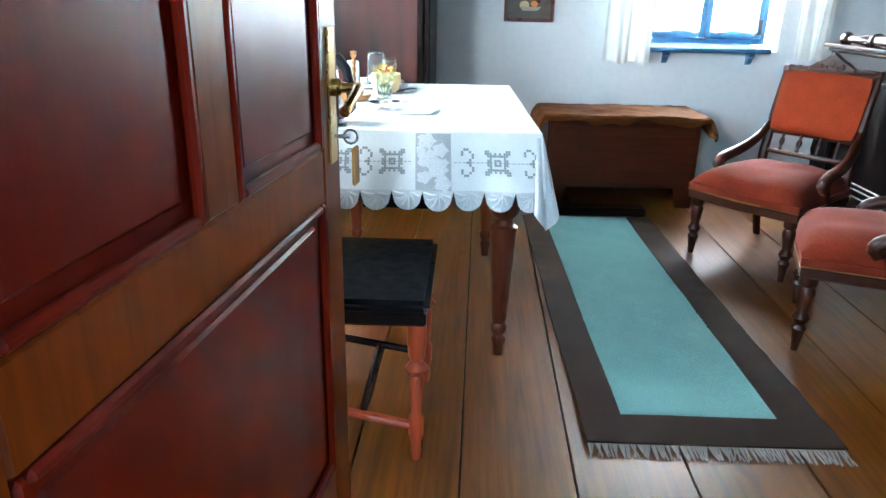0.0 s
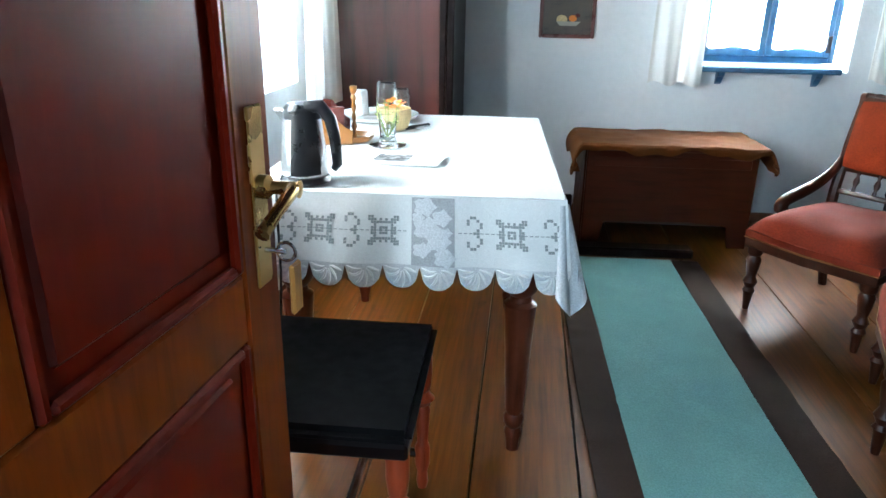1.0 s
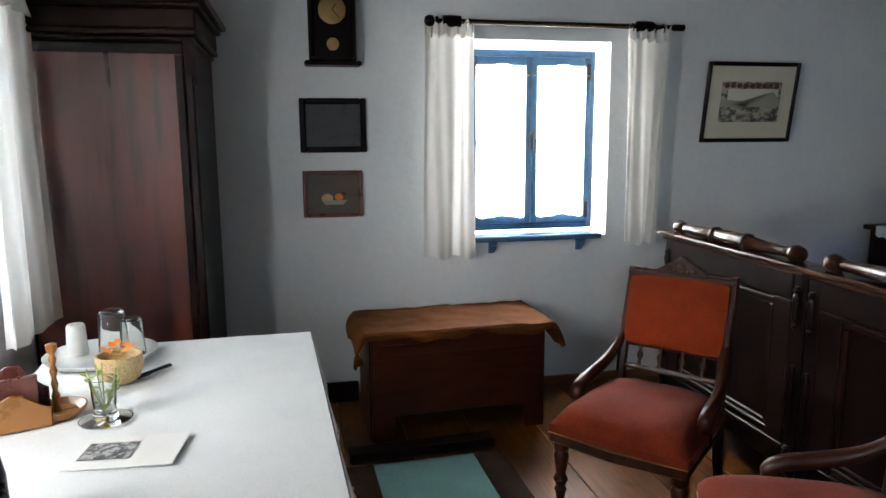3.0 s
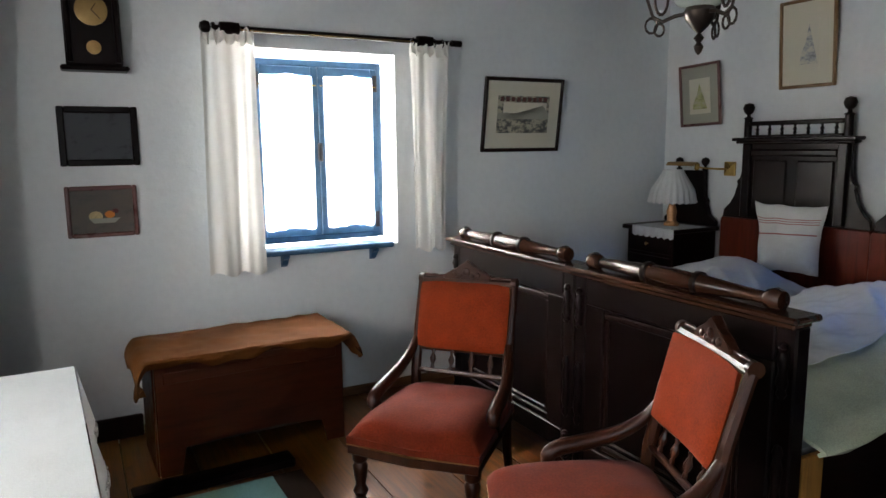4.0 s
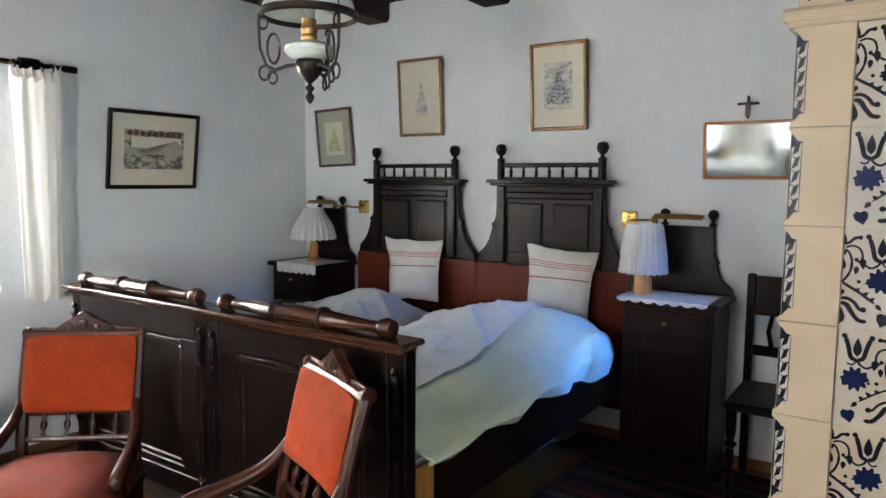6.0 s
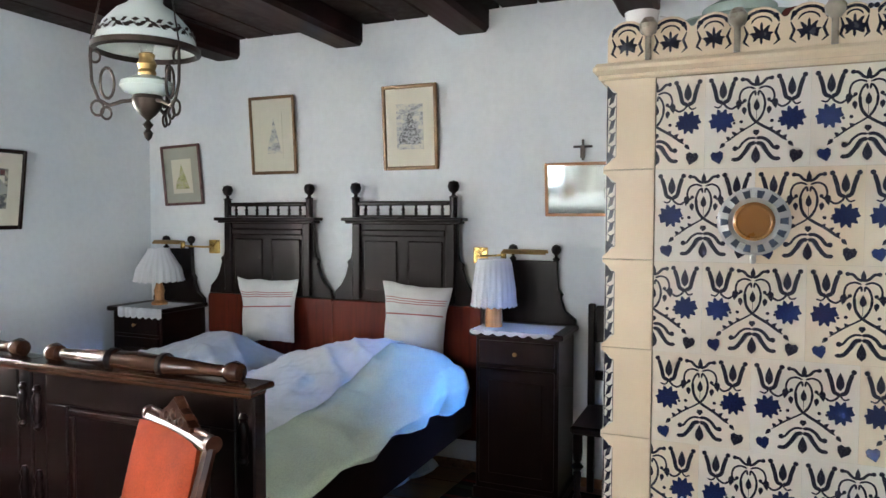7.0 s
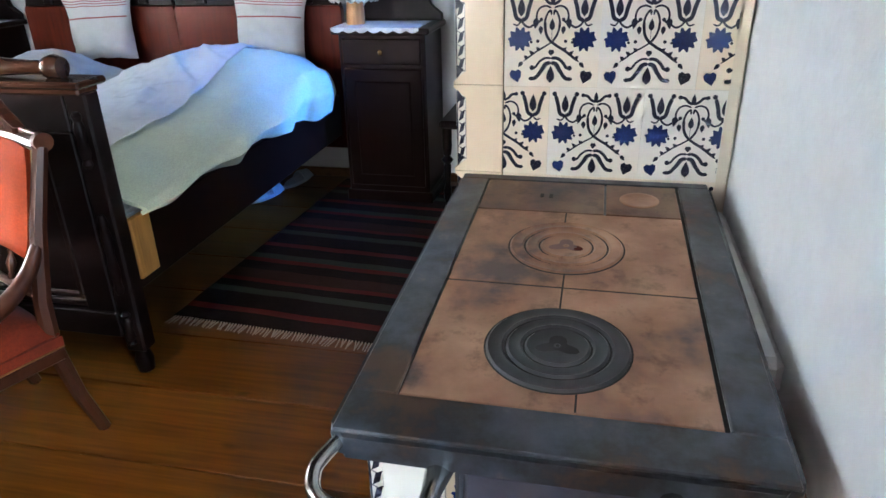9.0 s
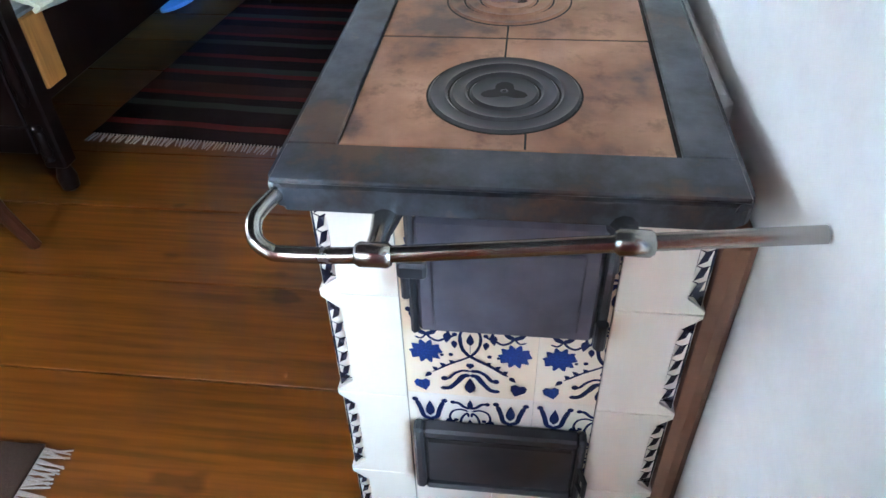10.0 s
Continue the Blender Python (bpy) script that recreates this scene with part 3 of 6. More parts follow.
def curtain(label, m, w, h, folds, depth=0.03, seed=0, flare=0.0):
    """A hanging curtain from the origin down, its width along x."""
    rnd = random.Random(seed)
    ph = [rnd.uniform(0, 6) for _ in range(4)]
    cur = thing("curtain", label, "curtain", m)

    def fn(u, v):
        amp = depth * (0.45 + 0.75 * v)
        y = amp * (math.sin(folds * 6.283 * u + ph[0] + 0.5 * math.sin(3 * v + ph[1])) + 0.35 * math.sin(folds * 14.1 * u + ph[2]))
        x = w * (0.5 + (u - 0.5) * (1 + flare * v)) + 0.008 * math.sin(9 * u + 3 * v + ph[3])
        return (x, y, -h * v + (0.012 * math.sin(u * folds * 6.283) if v > 0.99 else 0))
    part("panel", sheet(fn, 24 + int(folds * 10), 24), CURTAIN, cur, smooth=True)

    def fr(u, v):
        p = Vector(fn(u, 0.02))
        return (p.x, p.y - 0.012 + 0.02 * math.sin(u * 40) * v, 0.028 - 0.07 * v + 0.012 * math.sin(u * 33))
    part("ruffle", sheet(fr, 50, 4), CURTAIN, cur, "gathered ruffled heading", smooth=True)
    return cur


curtain("cream cotton curtain gathered beside the window", pose(1.075, 4.53, 1.955), 0.27, 1.17, 2, 0.014, 1)
curtain("cream cotton curtain gathered beside the window", pose(2.17, 4.53, 1.955), 0.25, 1.13, 2, 0.014, 2, -0.25)
rod = thing("curtain_rod", "dark turned wooden curtain rod with ball ends", "curtain rod", pose(0, 4.53, 1.985))
part("pole", lathe([(0.013, 1.15), (0.013, 2.44)], (0, 0, 0), "X", 14), BLACKWOOD, rod, smooth=True)
for xb, s in ((1.15, -1), (2.44, 1)):
    part("finial", lathe([(0.0, -0.07), (0.02, -0.065), (0.03, -0.045), (0.026, -0.025), (0.014, -0.018), (0.024, -0.01), (0.024, 0.0)] if s < 0 else [(0.018, 0), (0.018, 0.06), (0.0, 0.065)], (xb, 0, 0), "X", 14), BLACKWOOD, rod, smooth=True)
for xb in (1.22, 2.27):
    part("bracket", lathe([(0.014, -0.05), (0.028, -0.045), (0.03, 0), (0.028, 0.045), (0.014, 0.05)], (xb, 0, 0), "X", 14, box(xb - 0.012, xb + 0.012, 0.0, N - 4.53 - 0.001, -0.015, 0.015, 0.003)), BLACKWOOD, rod, smooth=True)
part("gilt_line", box(1.26, 2.2, -0.0145, -0.012, -0.009, -0.003, 0.001), DULLBRASS, rod)
for i, xb in enumerate((1.11, 1.15, 1.19, 1.31, 2.2, 2.24, 2.33, 2.38)):
    part("ring", tube([(xb, 0.02 * math.cos(a), -0.006 + 0.022 * math.sin(a)) for a in [k * math.pi / 5 for k in range(10)]], 0.003, 6, closed=True), BLACKWOOD, rod, smooth=True)

for y0, w, h, sd, lab in ((1.45, 0.60, 1.15, 3, "backlit cream curtain over the window"), (2.33, 0.53, 1.16, 4, "cream cotton curtain hanging beside the table"), (3.40, 0.50, 1.17, 5, "backlit white curtain beside the wardrobe")):
    curtain(lab, pose(-0.50, y0, 1.90, 0, 0, 90), w, h, 3, 0.022, sd)
wrod = thing("curtain_rod", "dark wooden curtain rod above the west windows", "curtain rod", pose(-0.50, 0, 1.93))
part("pole", lathe([(0.013, 1.12), (0.013, 3.98)], (0, 0, 0), "Y", 14), BLACKWOOD, wrod, smooth=True)
for yb in (1.14, 2.5, 3.9):
    part("bracket", box(W + 0.501, 0.0, yb - 0.01, yb + 0.01, -0.012, 0.012, 0.003), BLACKWOOD, wrod)


# ---- beds ----
def turned(spec, at, axis="Z", n=14, bm=None):
    return lathe(spec, at, axis, n, bm)


def bed(label, m, shift, hw=0.495):
    """A single bed with its foot at x = 0 and its head towards +x; width along y, middle at y = 0."""
    b = thing("bed", label, "bed", m, "pair of beds")
    L = 1.93
    foot = part("footboard", bars_yz([(-hw + 0.05, hw - 0.05, 0.14, 0.91)], 0.012, 0.04), BLACKWOOD, b, "near-black panelled footboard")
    fr = []
    for y0, y1, z0, z1 in ((-hw + 0.07, hw - 0.07, 0.80, 0.905), (-hw + 0.07, hw - 0.07, 0.14, 0.23), (-hw + 0.07, -hw + 0.17, 0.23, 0.80), (hw - 0.17, hw - 0.07, 0.23, 0.80)):
        fr.append((y0, y1, z0, z1))
    part("panel_frame", bars_yz(fr, -0.006, 0.0115), BLACKWOOD, foot)
    mo = [(-hw + 0.17, hw - 0.17, 0.765, 0.79), (-hw + 0.17, hw - 0.17, 0.24, 0.265), (-hw + 0.172, -hw + 0.195, 0.265, 0.765), (hw - 0.195, hw - 0.172, 0.265, 0.765), (-hw + 0.07, hw - 0.07, 0.275, 0.29)]
    part("moulding", bars_yz(mo, -0.002, 0.0115, 0.005), BEDWOOD, foot)
    for s in (-1, 1):
        y = s * (hw - 0.035)
        post = part("post", box(-0.004, 0.056, y - 0.034, y + 0.034, 0.09, 0.91, 0.006), BLACKWOOD, b)
        part("foot", turned([(0.012, 0), (0.026, 0.01), (0.03, 0.05), (0.02, 0.085), (0.02, 0.09)], (0.026, y, 0)), BLACKWOOD, post, smooth=True)
        for z0, z1 in ((0.70, 0.86), (0.30, 0.56), (0.12, 0.24)):
            h = z1 - z0
            part("half_column", turned([(0.008, 0), (0.016, h * 0.08), (0.011, h * 0.16), (0.018, h * 0.28), (0.012, h * 0.5), (0.018, h * 0.72), (0.011, h * 0.84), (0.016, h * 0.92), (0.008, h)], (-0.010, y, z0), n=12), BLACKWOOD, post, smooth=True)
    ledge = box(-0.045, 0.075, -hw - 0.02, hw + 0.02, 0.925, 0.945, 0.006, box(-0.025, 0.06, -hw, hw, 0.905, 0.926, 0.006))
    part("top_ledge", ledge, WORNWOOD, b, "worn brown top edge")
    half = hw - 0.06
    prof = [(0.0, -half), (0.028, -half + 0.006), (0.036, -half + 0.03), (0.028, -half + 0.055), (0.016, -half + 0.062), (0.02, -half + 0.08), (0.019, -half + 0.1), (0.03, -0.125), (0.034, -0.12), (0.034, -0.10), (0.03, -0.095), (0.034, 0.0)]
    prof = prof + [(r, -h) for r, h in reversed(prof[:-1])]
    roll = part("turned_roll", lathe(prof, (0.02, 0, 0.972), "Y", 18), WORNWOOD, b, "turned wooden roll", smooth=True)
    for yy in (-0.11, 0.11):
        part("roll_ring", lathe([(0.034, -0.012), (0.039, -0.008), (0.039, 0.008), (0.034, 0.012)], (0.02, yy, 0.972), "Y", 18), BLACKWOOD, roll, smooth=True)
    for s in (-1, 1):
        y = s * (hw - 0.03)
        part("side_rail", box(0.04, L - 0.03, y - 0.014, y + 0.014, 0.28, 0.50, 0.005), BEDWOOD, b)
    part("corner_block", box(0.057, 0.15, -hw - 0.004, -hw + 0.016, 0.32, 0.52, 0.004), PALEWOOD, b, "unstained yellow pine block")
    part("mattress", box(0.06, L - 0.04, -hw + 0.06, hw - 0.06, 0.36, 0.555, 0.05, seg=3), LINEN, b, smooth=True)
    # headboard
    before = set(b.children)
    hx = L
    hh = 0.477
    low = slab([(-hh, 0.2), (hh, 0.2), (hh, 0.93), (hh - 0.01, 0.95), (-hh + 0.01, 0.95), (-hh, 0.93)], hx - 0.02, hx + 0.025, "YZ", None, 0.004)
    head = part("headboard_base", low, REDWOOD, b, "red mahogany lower headboard")
    pts = [(-0.47, 0.951), (0.47, 0.951), (0.46, 1.0), (0.41, 1.04), (0.385, 1.09), (0.36, 1.16), (0.375, 1.18), (0.345, 1.20), (0.335, 1.24), (0.335, 1.41)]
    pts = pts + [(-y, z) for y, z in reversed(pts[2:])]
    up = part("headboard", slab(pts, hx - 0.012, hx + 0.02, "YZ", None, 0.004), BLACKWOOD, b, "near-black shaped headboard")
    for s in (-1, 1):
        part("raised_panel", box(hx - 0.024, hx - 0.0125, min(s * 0.035, s * 0.25), max(s * 0.035, s * 0.25), 1.02, 1.31, 0.009), BLACKWOOD, up)
        part("pilaster", box(hx - 0.034, hx - 0.0125, s * 0.30 - 0.028, s * 0.30 + 0.028, 0.96, 1.41, 0.006), BLACKWOOD, up)
    part("panel_arch", box(hx - 0.03, hx - 0.0125, -0.27, 0.27, 1.335, 1.375, 0.008), BLACKWOOD, up)
    cor = box(hx - 0.05, hx + 0.03, -0.365, 0.365, 1.41, 1.425, 0.004)
    cor = box(hx - 0.065, hx + 0.03, -0.385, 0.385, 1.425, 1.445, 0.005, cor)
    part("cornice", cor, BLACKWOOD, b)
    part("gallery_rail", box(hx - 0.03, hx + 0.012, -0.29, 0.29, 1.515, 1.54, 0.005), BLACKWOOD, b)
    part("gallery_base", box(hx - 0.03, hx + 0.012, -0.29, 0.29, 1.446, 1.46, 0.003), BLACKWOOD, b)
    for k in range(7):
        y = -0.245 + 0.49 * k / 6
        part("spindle", turned([(0.007, 0), (0.011, 0.01), (0.006, 0.02), (0.012, 0.03), (0.005, 0.045), (0.009, 0.055)], (hx - 0.01, y, 1.46), n=10), BLACKWOOD, b, smooth=True)
    for s in (-1, 1):
        y = s * 0.312
        fin = turned([(0.022, 0), (0.022, 0.11), (0.028, 0.115), (0.012, 0.125), (0.01, 0.135), (0.026, 0.15), (0.034, 0.175), (0.026, 0.2), (0.0, 0.208)], (hx - 0.01, y, 1.446))
        part("finial", fin, BLACKWOOD, b, "ball finial", smooth=True)
    for ob in b.children:
        if ob not in before:
            ob.location.y += shift
    return b


def bars_yz(rects, d0, d1, bev=0.004):
    bm = None
    for y0, y1, z0, z1 in rects:
        bm = box(d0, d1, y0, y1, z0, z1, bev, bm)
    return bm


BX = 2.235
bed("dark walnut single bed with panelled footboard", pose(BX, 3.655, 0), -0.065)
bed("dark walnut single bed with worn footboard edge", pose(BX - 0.012, 2.662, 0), -0.029, 0.478)


def duvet(label, m, x0, x1, y0, y1, top, drop, seed, mat, panel, name="bedspread"):
    rnd = random.Random(seed)
    ox, oy = rnd.uniform(0, 9), rnd.uniform(0, 9)

    def fn(u, v):
        x = x0 + (x1 - x0) * u
        w = y1 - y0
        s = v * (w + drop)
        fold = noise.noise((x * 5 + s * 4 + ox, s * 2.2 - x * 1.5 + oy, 7))
        soft = 1.0 if not drop else (1.0 if s < 0.5 * w else max(0.35, 1 - (s - 0.5 * w) / 0.35))
        crumple = soft * (0.034 * noise.noise((x * 3 + ox, s * 3 + oy, 0)) + 0.016 * noise.noise((x * 9 + ox, s * 9, 3)) + 0.016 * (1 - abs(fold) * 4 if abs(fold) < 0.25 else 0) + 0.005 * noise.noise((x * 24, s * 24, 5)))
        bulge = (0.145 if drop else 0.115) * math.exp(-((u - 0.84) / 0.26) ** 2) - 0.04 * (1 - u) ** 2
        if s <= w:
            y = y1 - s
            edge = min(1, (w - s) / 0.12) if drop else 1
            arch = math.sin(math.pi * min(1, max(0, s / w)) ** 0.9) if not drop else math.sin(math.pi * (0.12 + 0.6 * s / w))
            z = top + (bulge + 0.05) * arch + crumple - 0.045 * (1 - edge) ** 2
        else:
            d = s - w
            y = y0 - 0.02 - 0.075 * min(1, d / 0.1) ** 0.6 + 0.06 * (d / drop) - 0.018 * math.sin(x * 13 + ox) * (d / drop) + crumple * 0.6
            rim = 0.515 - 0.055 * max(0, u - 0.62) / 0.38 + 0.012 * math.sin(x * 16 + ox) + 0.012 * noise.noise((x * 9, 2, ox))
            z0 = top - 0.045 + (bulge + 0.05) * math.sin(math.pi * 0.72)
            z = z0 + (rim - z0) * (d / drop) ** 0.9
        return (x, y, z)
    d = thing(name, label, "bedding", m)
    cover = part("cover", sheet(fn, 110, 90, 0.012), mat, d, smooth=True)

    def over(u, v):
        a, c = panel[0] + (panel[1] - panel[0]) * u, panel[2] + (panel[3] - panel[2]) * v
        q = fn(a, c)
        rim = min(u, 1 - u, v, 1 - v)
        tuft = (0.007 * max(0, noise.noise((u * 30 + ox, v * 18, 1))) + 0.004 * noise.noise((u * 60, v * 36, 6))) * min(1, rim * 12)
        return (q[0], q[1], q[2] + 0.0135 + tuft)
    part(panel[4], sheet(over, 90, 60, 0.002), panel[5], cover, panel[6], smooth=True)
    return d


duvet("crumpled pale green and white bedspread hanging over the bed side", Matrix(), BX + 0.075, BX + 1.66, 2.20, 3.12, 0.60, 0.20, 3, QUILT, (0.01, 0.965, 0.02, 0.585, "embroidery", LINEN, "white raised embroidery"))
duvet("grey-white satin cover lying over the mattress", Matrix(), BX + 0.075, BX + 1.66, 3.17, 4.10, 0.595, 0.0, 8, SHEET, (0.0, 0.34, 0.03, 0.97, "folded_edge", LINEN, "paler folded edge"))


def pillow(label, m, w, h, seed):
    p = thing("pillow", label, "pillow", m)

    def face(sign):
        def fn(u, v):
            a, c = 2 * u - 1, 2 * v - 1
            t = max(0, (1 - abs(a) ** 2.6) * (1 - abs(c) ** 2.6)) ** 0.6
            sag = 0.055 * (0.5 - 0.5 * c) * t + 0.045 * t
            wr = (0.014 * noise.noise((a * 2.5 + seed, c * 3.5, sign)) + 0.005 * noise.noise((a * 8, c * 5 + seed, 2))) * (0.3 + 0.7 * t)
            a += 0.05 * noise.noise((c * 2.2, seed, a)) * abs(a)
            c += 0.05 * noise.noise((a * 2.2, 3, seed)) * abs(c)
            lean = -0.03 * max(0, c) ** 2 * (0.6 + 0.4 * a)
            return (sign * sag + wr + lean, w / 2 * a * (1 - 0.09 * (1 - c * c) - 0.05 * max(0, -c) * 0) + 0.012 * c * a, h / 2 * c * (1 - 0.08 * (1 - a * a)) + h / 2 + 0.012 * a * max(0, c))
        return fn
    bm = sheet(face(-1), 26, 26)
    bm = sheet(face(1), 26, 26, 0, bm)
    bmesh.ops.remove_doubles(bm, verts=bm.verts, dist=0.004)
    part("cover", bm, PILLOW, p, smooth=True)
    for z, t in ((0.56, 0.010), (0.72, 0.006), (0.755, 0.006), (0.79, 0.006)):
        def fs(u, v, z=z, t=t):
            q = Vector(face(-1)(0.03 + 0.94 * u, z + t * (v - 0.5) * 2))
            return (q.x - 0.0022, q.y, q.z)
        part("woven_stripe", sheet(fs, 26, 1), REDSTRIPE, p, "dull red woven stripe", smooth=True)
    return p


pillow("white linen pillow with red stripes, leaning on the headboard", pose(BX + 1.79, 3.50, 0.675, -3, 9, 8), 0.385, 0.40, 5)
pillow("white linen pillow with red stripes, leaning on the headboard", pose(BX + 1.77, 2.51, 0.68, 1, 13, 8), 0.385, 0.40, 13)


# ---- nightstands, lamps and wall lights ----
def nightstand(label, m, w, d, h, back):
    n = thing("nightstand", label, "nightstand", m, "nightstands")
    part("body", box(0.01, d, -w / 2 + 0.015, w / 2 - 0.015, 0.05, h - 0.03, 0.006), BEDWOOD, n)
    part("plinth", box(0.0, d, -w / 2, w / 2, 0.0, 0.06, 0.006), BEDWOOD, n)
    part("top", box(-0.02, d, -w / 2 - 0.012, w / 2 + 0.012, h - 0.03, h, 0.007), BEDWOOD, n)
    dr = part("drawer", box(-0.004, 0.012, -w / 2 + 0.035, w / 2 - 0.035, h - 0.17, h - 0.05, 0.005), BEDWOOD, n)
    part("knob", lathe([(0.005, 0), (0.005, -0.012), (0.012, -0.018), (0.0, -0.026)], (-0.004, 0, h - 0.11), "X", 10), DULLBRASS, dr, smooth=True)
    dd = part("door", box(-0.004, 0.012, -w / 2 + 0.035, w / 2 - 0.035, 0.09, h - 0.19, 0.005), BEDWOOD, n)
    part("door_panel", box(-0.012, -0.003, -w / 2 + 0.09, w / 2 - 0.09, 0.15, h - 0.25, 0.006), BEDWOOD, dd)
    hw = w / 2
    pts = [(-hw, h), (hw, h), (hw, h + 0.03), (hw - 0.06, h + 0.07), (hw - 0.085, h + 0.14), (hw - 0.07, h + 0.16), (hw - 0.1, h + 0.19), (hw - 0.1, h + back)]
    pts = pts + [(-y, z) for y, z in reversed(pts[2:])]
    part("back_panel", slab(pts, d - 0.04, d - 0.004, "YZ", None, 0.004), BLACKWOOD, n, "tall shaped back panel")
    for s in (-1, 1):
        part("finial", turned([(0.016, 0), (0.02, 0.01), (0.008, 0.022), (0.008, 0.03), (0.022, 0.045), (0.027, 0.062), (0.02, 0.08), (0.0, 0.088)], (d - 0.022, s * (hw - 0.11), h + back)), BLACKWOOD, n, "ball finial", smooth=True)
    return n


def doily(label, m, w, d, drop):
    t = thing("doily", label, "doily", m)
    bm = sheet(lambda u, v: (-0.022 + d * u, (v - 0.5) * w * (1 + 0.02 * math.sin(u * 30)), 0.003 + 0.002 * noise.noise((u * 9, v * 9, 1))), 14, 14)
    nn = 26
    bm = sheet(lambda u, v: (-0.022 - 0.004 - 0.004 * math.sin(u * 40), (u - 0.5) * w, 0.003 - v * (drop + 0.012 * abs(math.sin(u * 22)))), nn * 2, 3, 0, bm)
    part("cloth", bm, LACE, t, smooth=True)
    return t


def table_lamp(label, m, rb, rt, h0, h1, base):
    lp = thing("table_lamp", label, "lamp", m, "bedside lamps")
    part("base", lathe(base, (0, 0, 0), "Z", 16), TURNWOOD, lp, "turned honey-coloured wooden base", smooth=True)
    part("stem", lathe([(0.008, base[-1][1]), (0.008, h1 - 0.03)], (0, 0, 0), "Z", 10), BRASS, lp)
    prof = [(rb * 1.03, h0 - 0.012), (rb, h0), (rb * 0.86 + rt * 0.14, h0 + (h1 - h0) * 0.35), (rt * 1.08, h1 - 0.02), (rt, h1)]
    bm = bmesh.new()
    n = 88
    rings = []
    for k, (r, z) in enumerate(prof):
        wv = 0.05 * (1 - k / 4)
        rings.append([bm.verts.new(((r * (1 + wv * math.sin(22 * 2 * math.pi * i / n))) * math.cos(2 * math.pi * i / n), (r * (1 + wv * math.sin(22 * 2 * math.pi * i / n))) * math.sin(2 * math.pi * i / n), z + (0.006 * math.sin(22 * 2 * math.pi * i / n) if k == 0 else 0))) for i in range(n)])
    for a, b in zip(rings, rings[1:]):
        for i in range(n):
            bm.faces.new((a[i], a[(i + 1) % n], b[(i + 1) % n], b[i]))
    part("shade", bm, SHADE, lp, "white pleated cloth shade", smooth=True)
    return lp


nightstand("dark walnut nightstand with shaped back panel in the corner", pose(3.82, 4.36, 0), 0.44, 0.40, 0.875, 0.36)
nightstand("dark walnut nightstand with shaped back panel beside the bed", pose(3.86, 1.87, 0), 0.46, 0.36, 0.875, 0.34)
doily("white lace doily hanging over the nightstand edge", pose(3.82, 4.30, 0.875), 0.36, 0.3, 0.055)
doily("white scalloped doily on the nightstand", pose(3.86, 1.89, 0.875), 0.43, 0.28, 0.012)
BASE1 = [(0.05, 0.0), (0.05, 0.015), (0.03, 0.03), (0.028, 0.06), (0.034, 0.09), (0.022, 0.13), (0.012, 0.16)]
table_lamp("bedside lamp with white pleated shade and wooden base", pose(3.96, 4.30, 0.881), 0.148, 0.066, 0.165, 0.365, BASE1)
table_lamp("bedside lamp with white cloth shade and wooden base", pose(3.96, 2.02, 0.881), 0.115, 0.085, 0.12, 0.35, [(0.045, 0), (0.045, 0.05), (0.04, 0.1), (0.012, 0.12)])


def wall_light(label, y, z, s, arm):
    wlt = thing("wall_light", label, "wall light", pose(E, y, z), "brass wall lights")
    pl = part("wall_plate", box(-0.018, -0.001, -0.042, 0.042, -0.045, 0.045, 0.004), BRASS, wlt, "square brass plate")
    part("switch", box(-0.026, -0.018, -0.012, 0.012, -0.02, 0.02, 0.003), BRASS, pl)
    part("arm", tube([(-0.02, 0, 0.0), (-0.09, s * 0.02, 0.0), (-0.12, s * 0.10, 0.004), (-0.12, s * arm, 0.01)], 0.006, 8), BRASS, wlt, smooth=True)
    part("joint", lathe([(0.012, -0.02), (0.016, -0.014), (0.016, 0.014), (0.012, 0.02)], (-0.12, s * arm, 0.01), "Z", 12), BRASS, wlt, smooth=True)
    part("reflector", lathe([(0.03, 0), (0.032, 0.1), (0.03, 0.24)], (-0.12, s * arm + (0.0 if s > 0 else -0.24), 0.012), "Y", 14, None, math.radians(20), math.radians(150)), DULLBRASS, wlt, "half-round brass reflector", smooth=True)
    return wlt


wall_light("swivelling brass wall light above the nightstand", 4.08, 1.25, 1, 0.17)
wall_light("swivelling brass wall light above the nightstand", 2.19, 1.235, -1, 0.17)

# ---- pictures ----
def picture(name, label, m, w, h, frame_w, frame_mat, mount, mount_w, art, art_rect=None, thick=0.022, tilt=0.0):
    """A framed picture in the XZ plane that faces -y; lower edge middle at the origin."""
    p = thing(name, label, "picture", m @ pose(0, 0, 0, tilt, 0, 0))
    fr = part("frame", bars_xz([(-w / 2, -w / 2 + frame_w, 0, h), (w / 2 - frame_w, w / 2, 0, h), (-w / 2 + frame_w, w / 2 - frame_w, 0, frame_w), (-w / 2 + frame_w, w / 2 - frame_w, h - frame_w, h)], -thick, 0.0, 0.005), frame_mat, p)
    part("backing", box(-w / 2 + 0.004, w / 2 - 0.004, -0.006, -0.001, 0.004, h - 0.004, 0), CARDBROWN, p)
    part("mount", box(-w / 2 + frame_w - 0.001, w / 2 - frame_w + 0.001, -0.010, -0.006, frame_w - 0.001, h - frame_w + 0.001, 0), mount, p)
    a = art_rect or (-w / 2 + frame_w + mount_w, w / 2 - frame_w - mount_w, frame_w + mount_w, h - frame_w - mount_w)
    part("print", box(a[0], a[1], -0.012, -0.0095, a[2], a[3], 0), art, p)
    return p


# north wall
def nwall(x, z):
    return pose(x, N - 0.003, z)


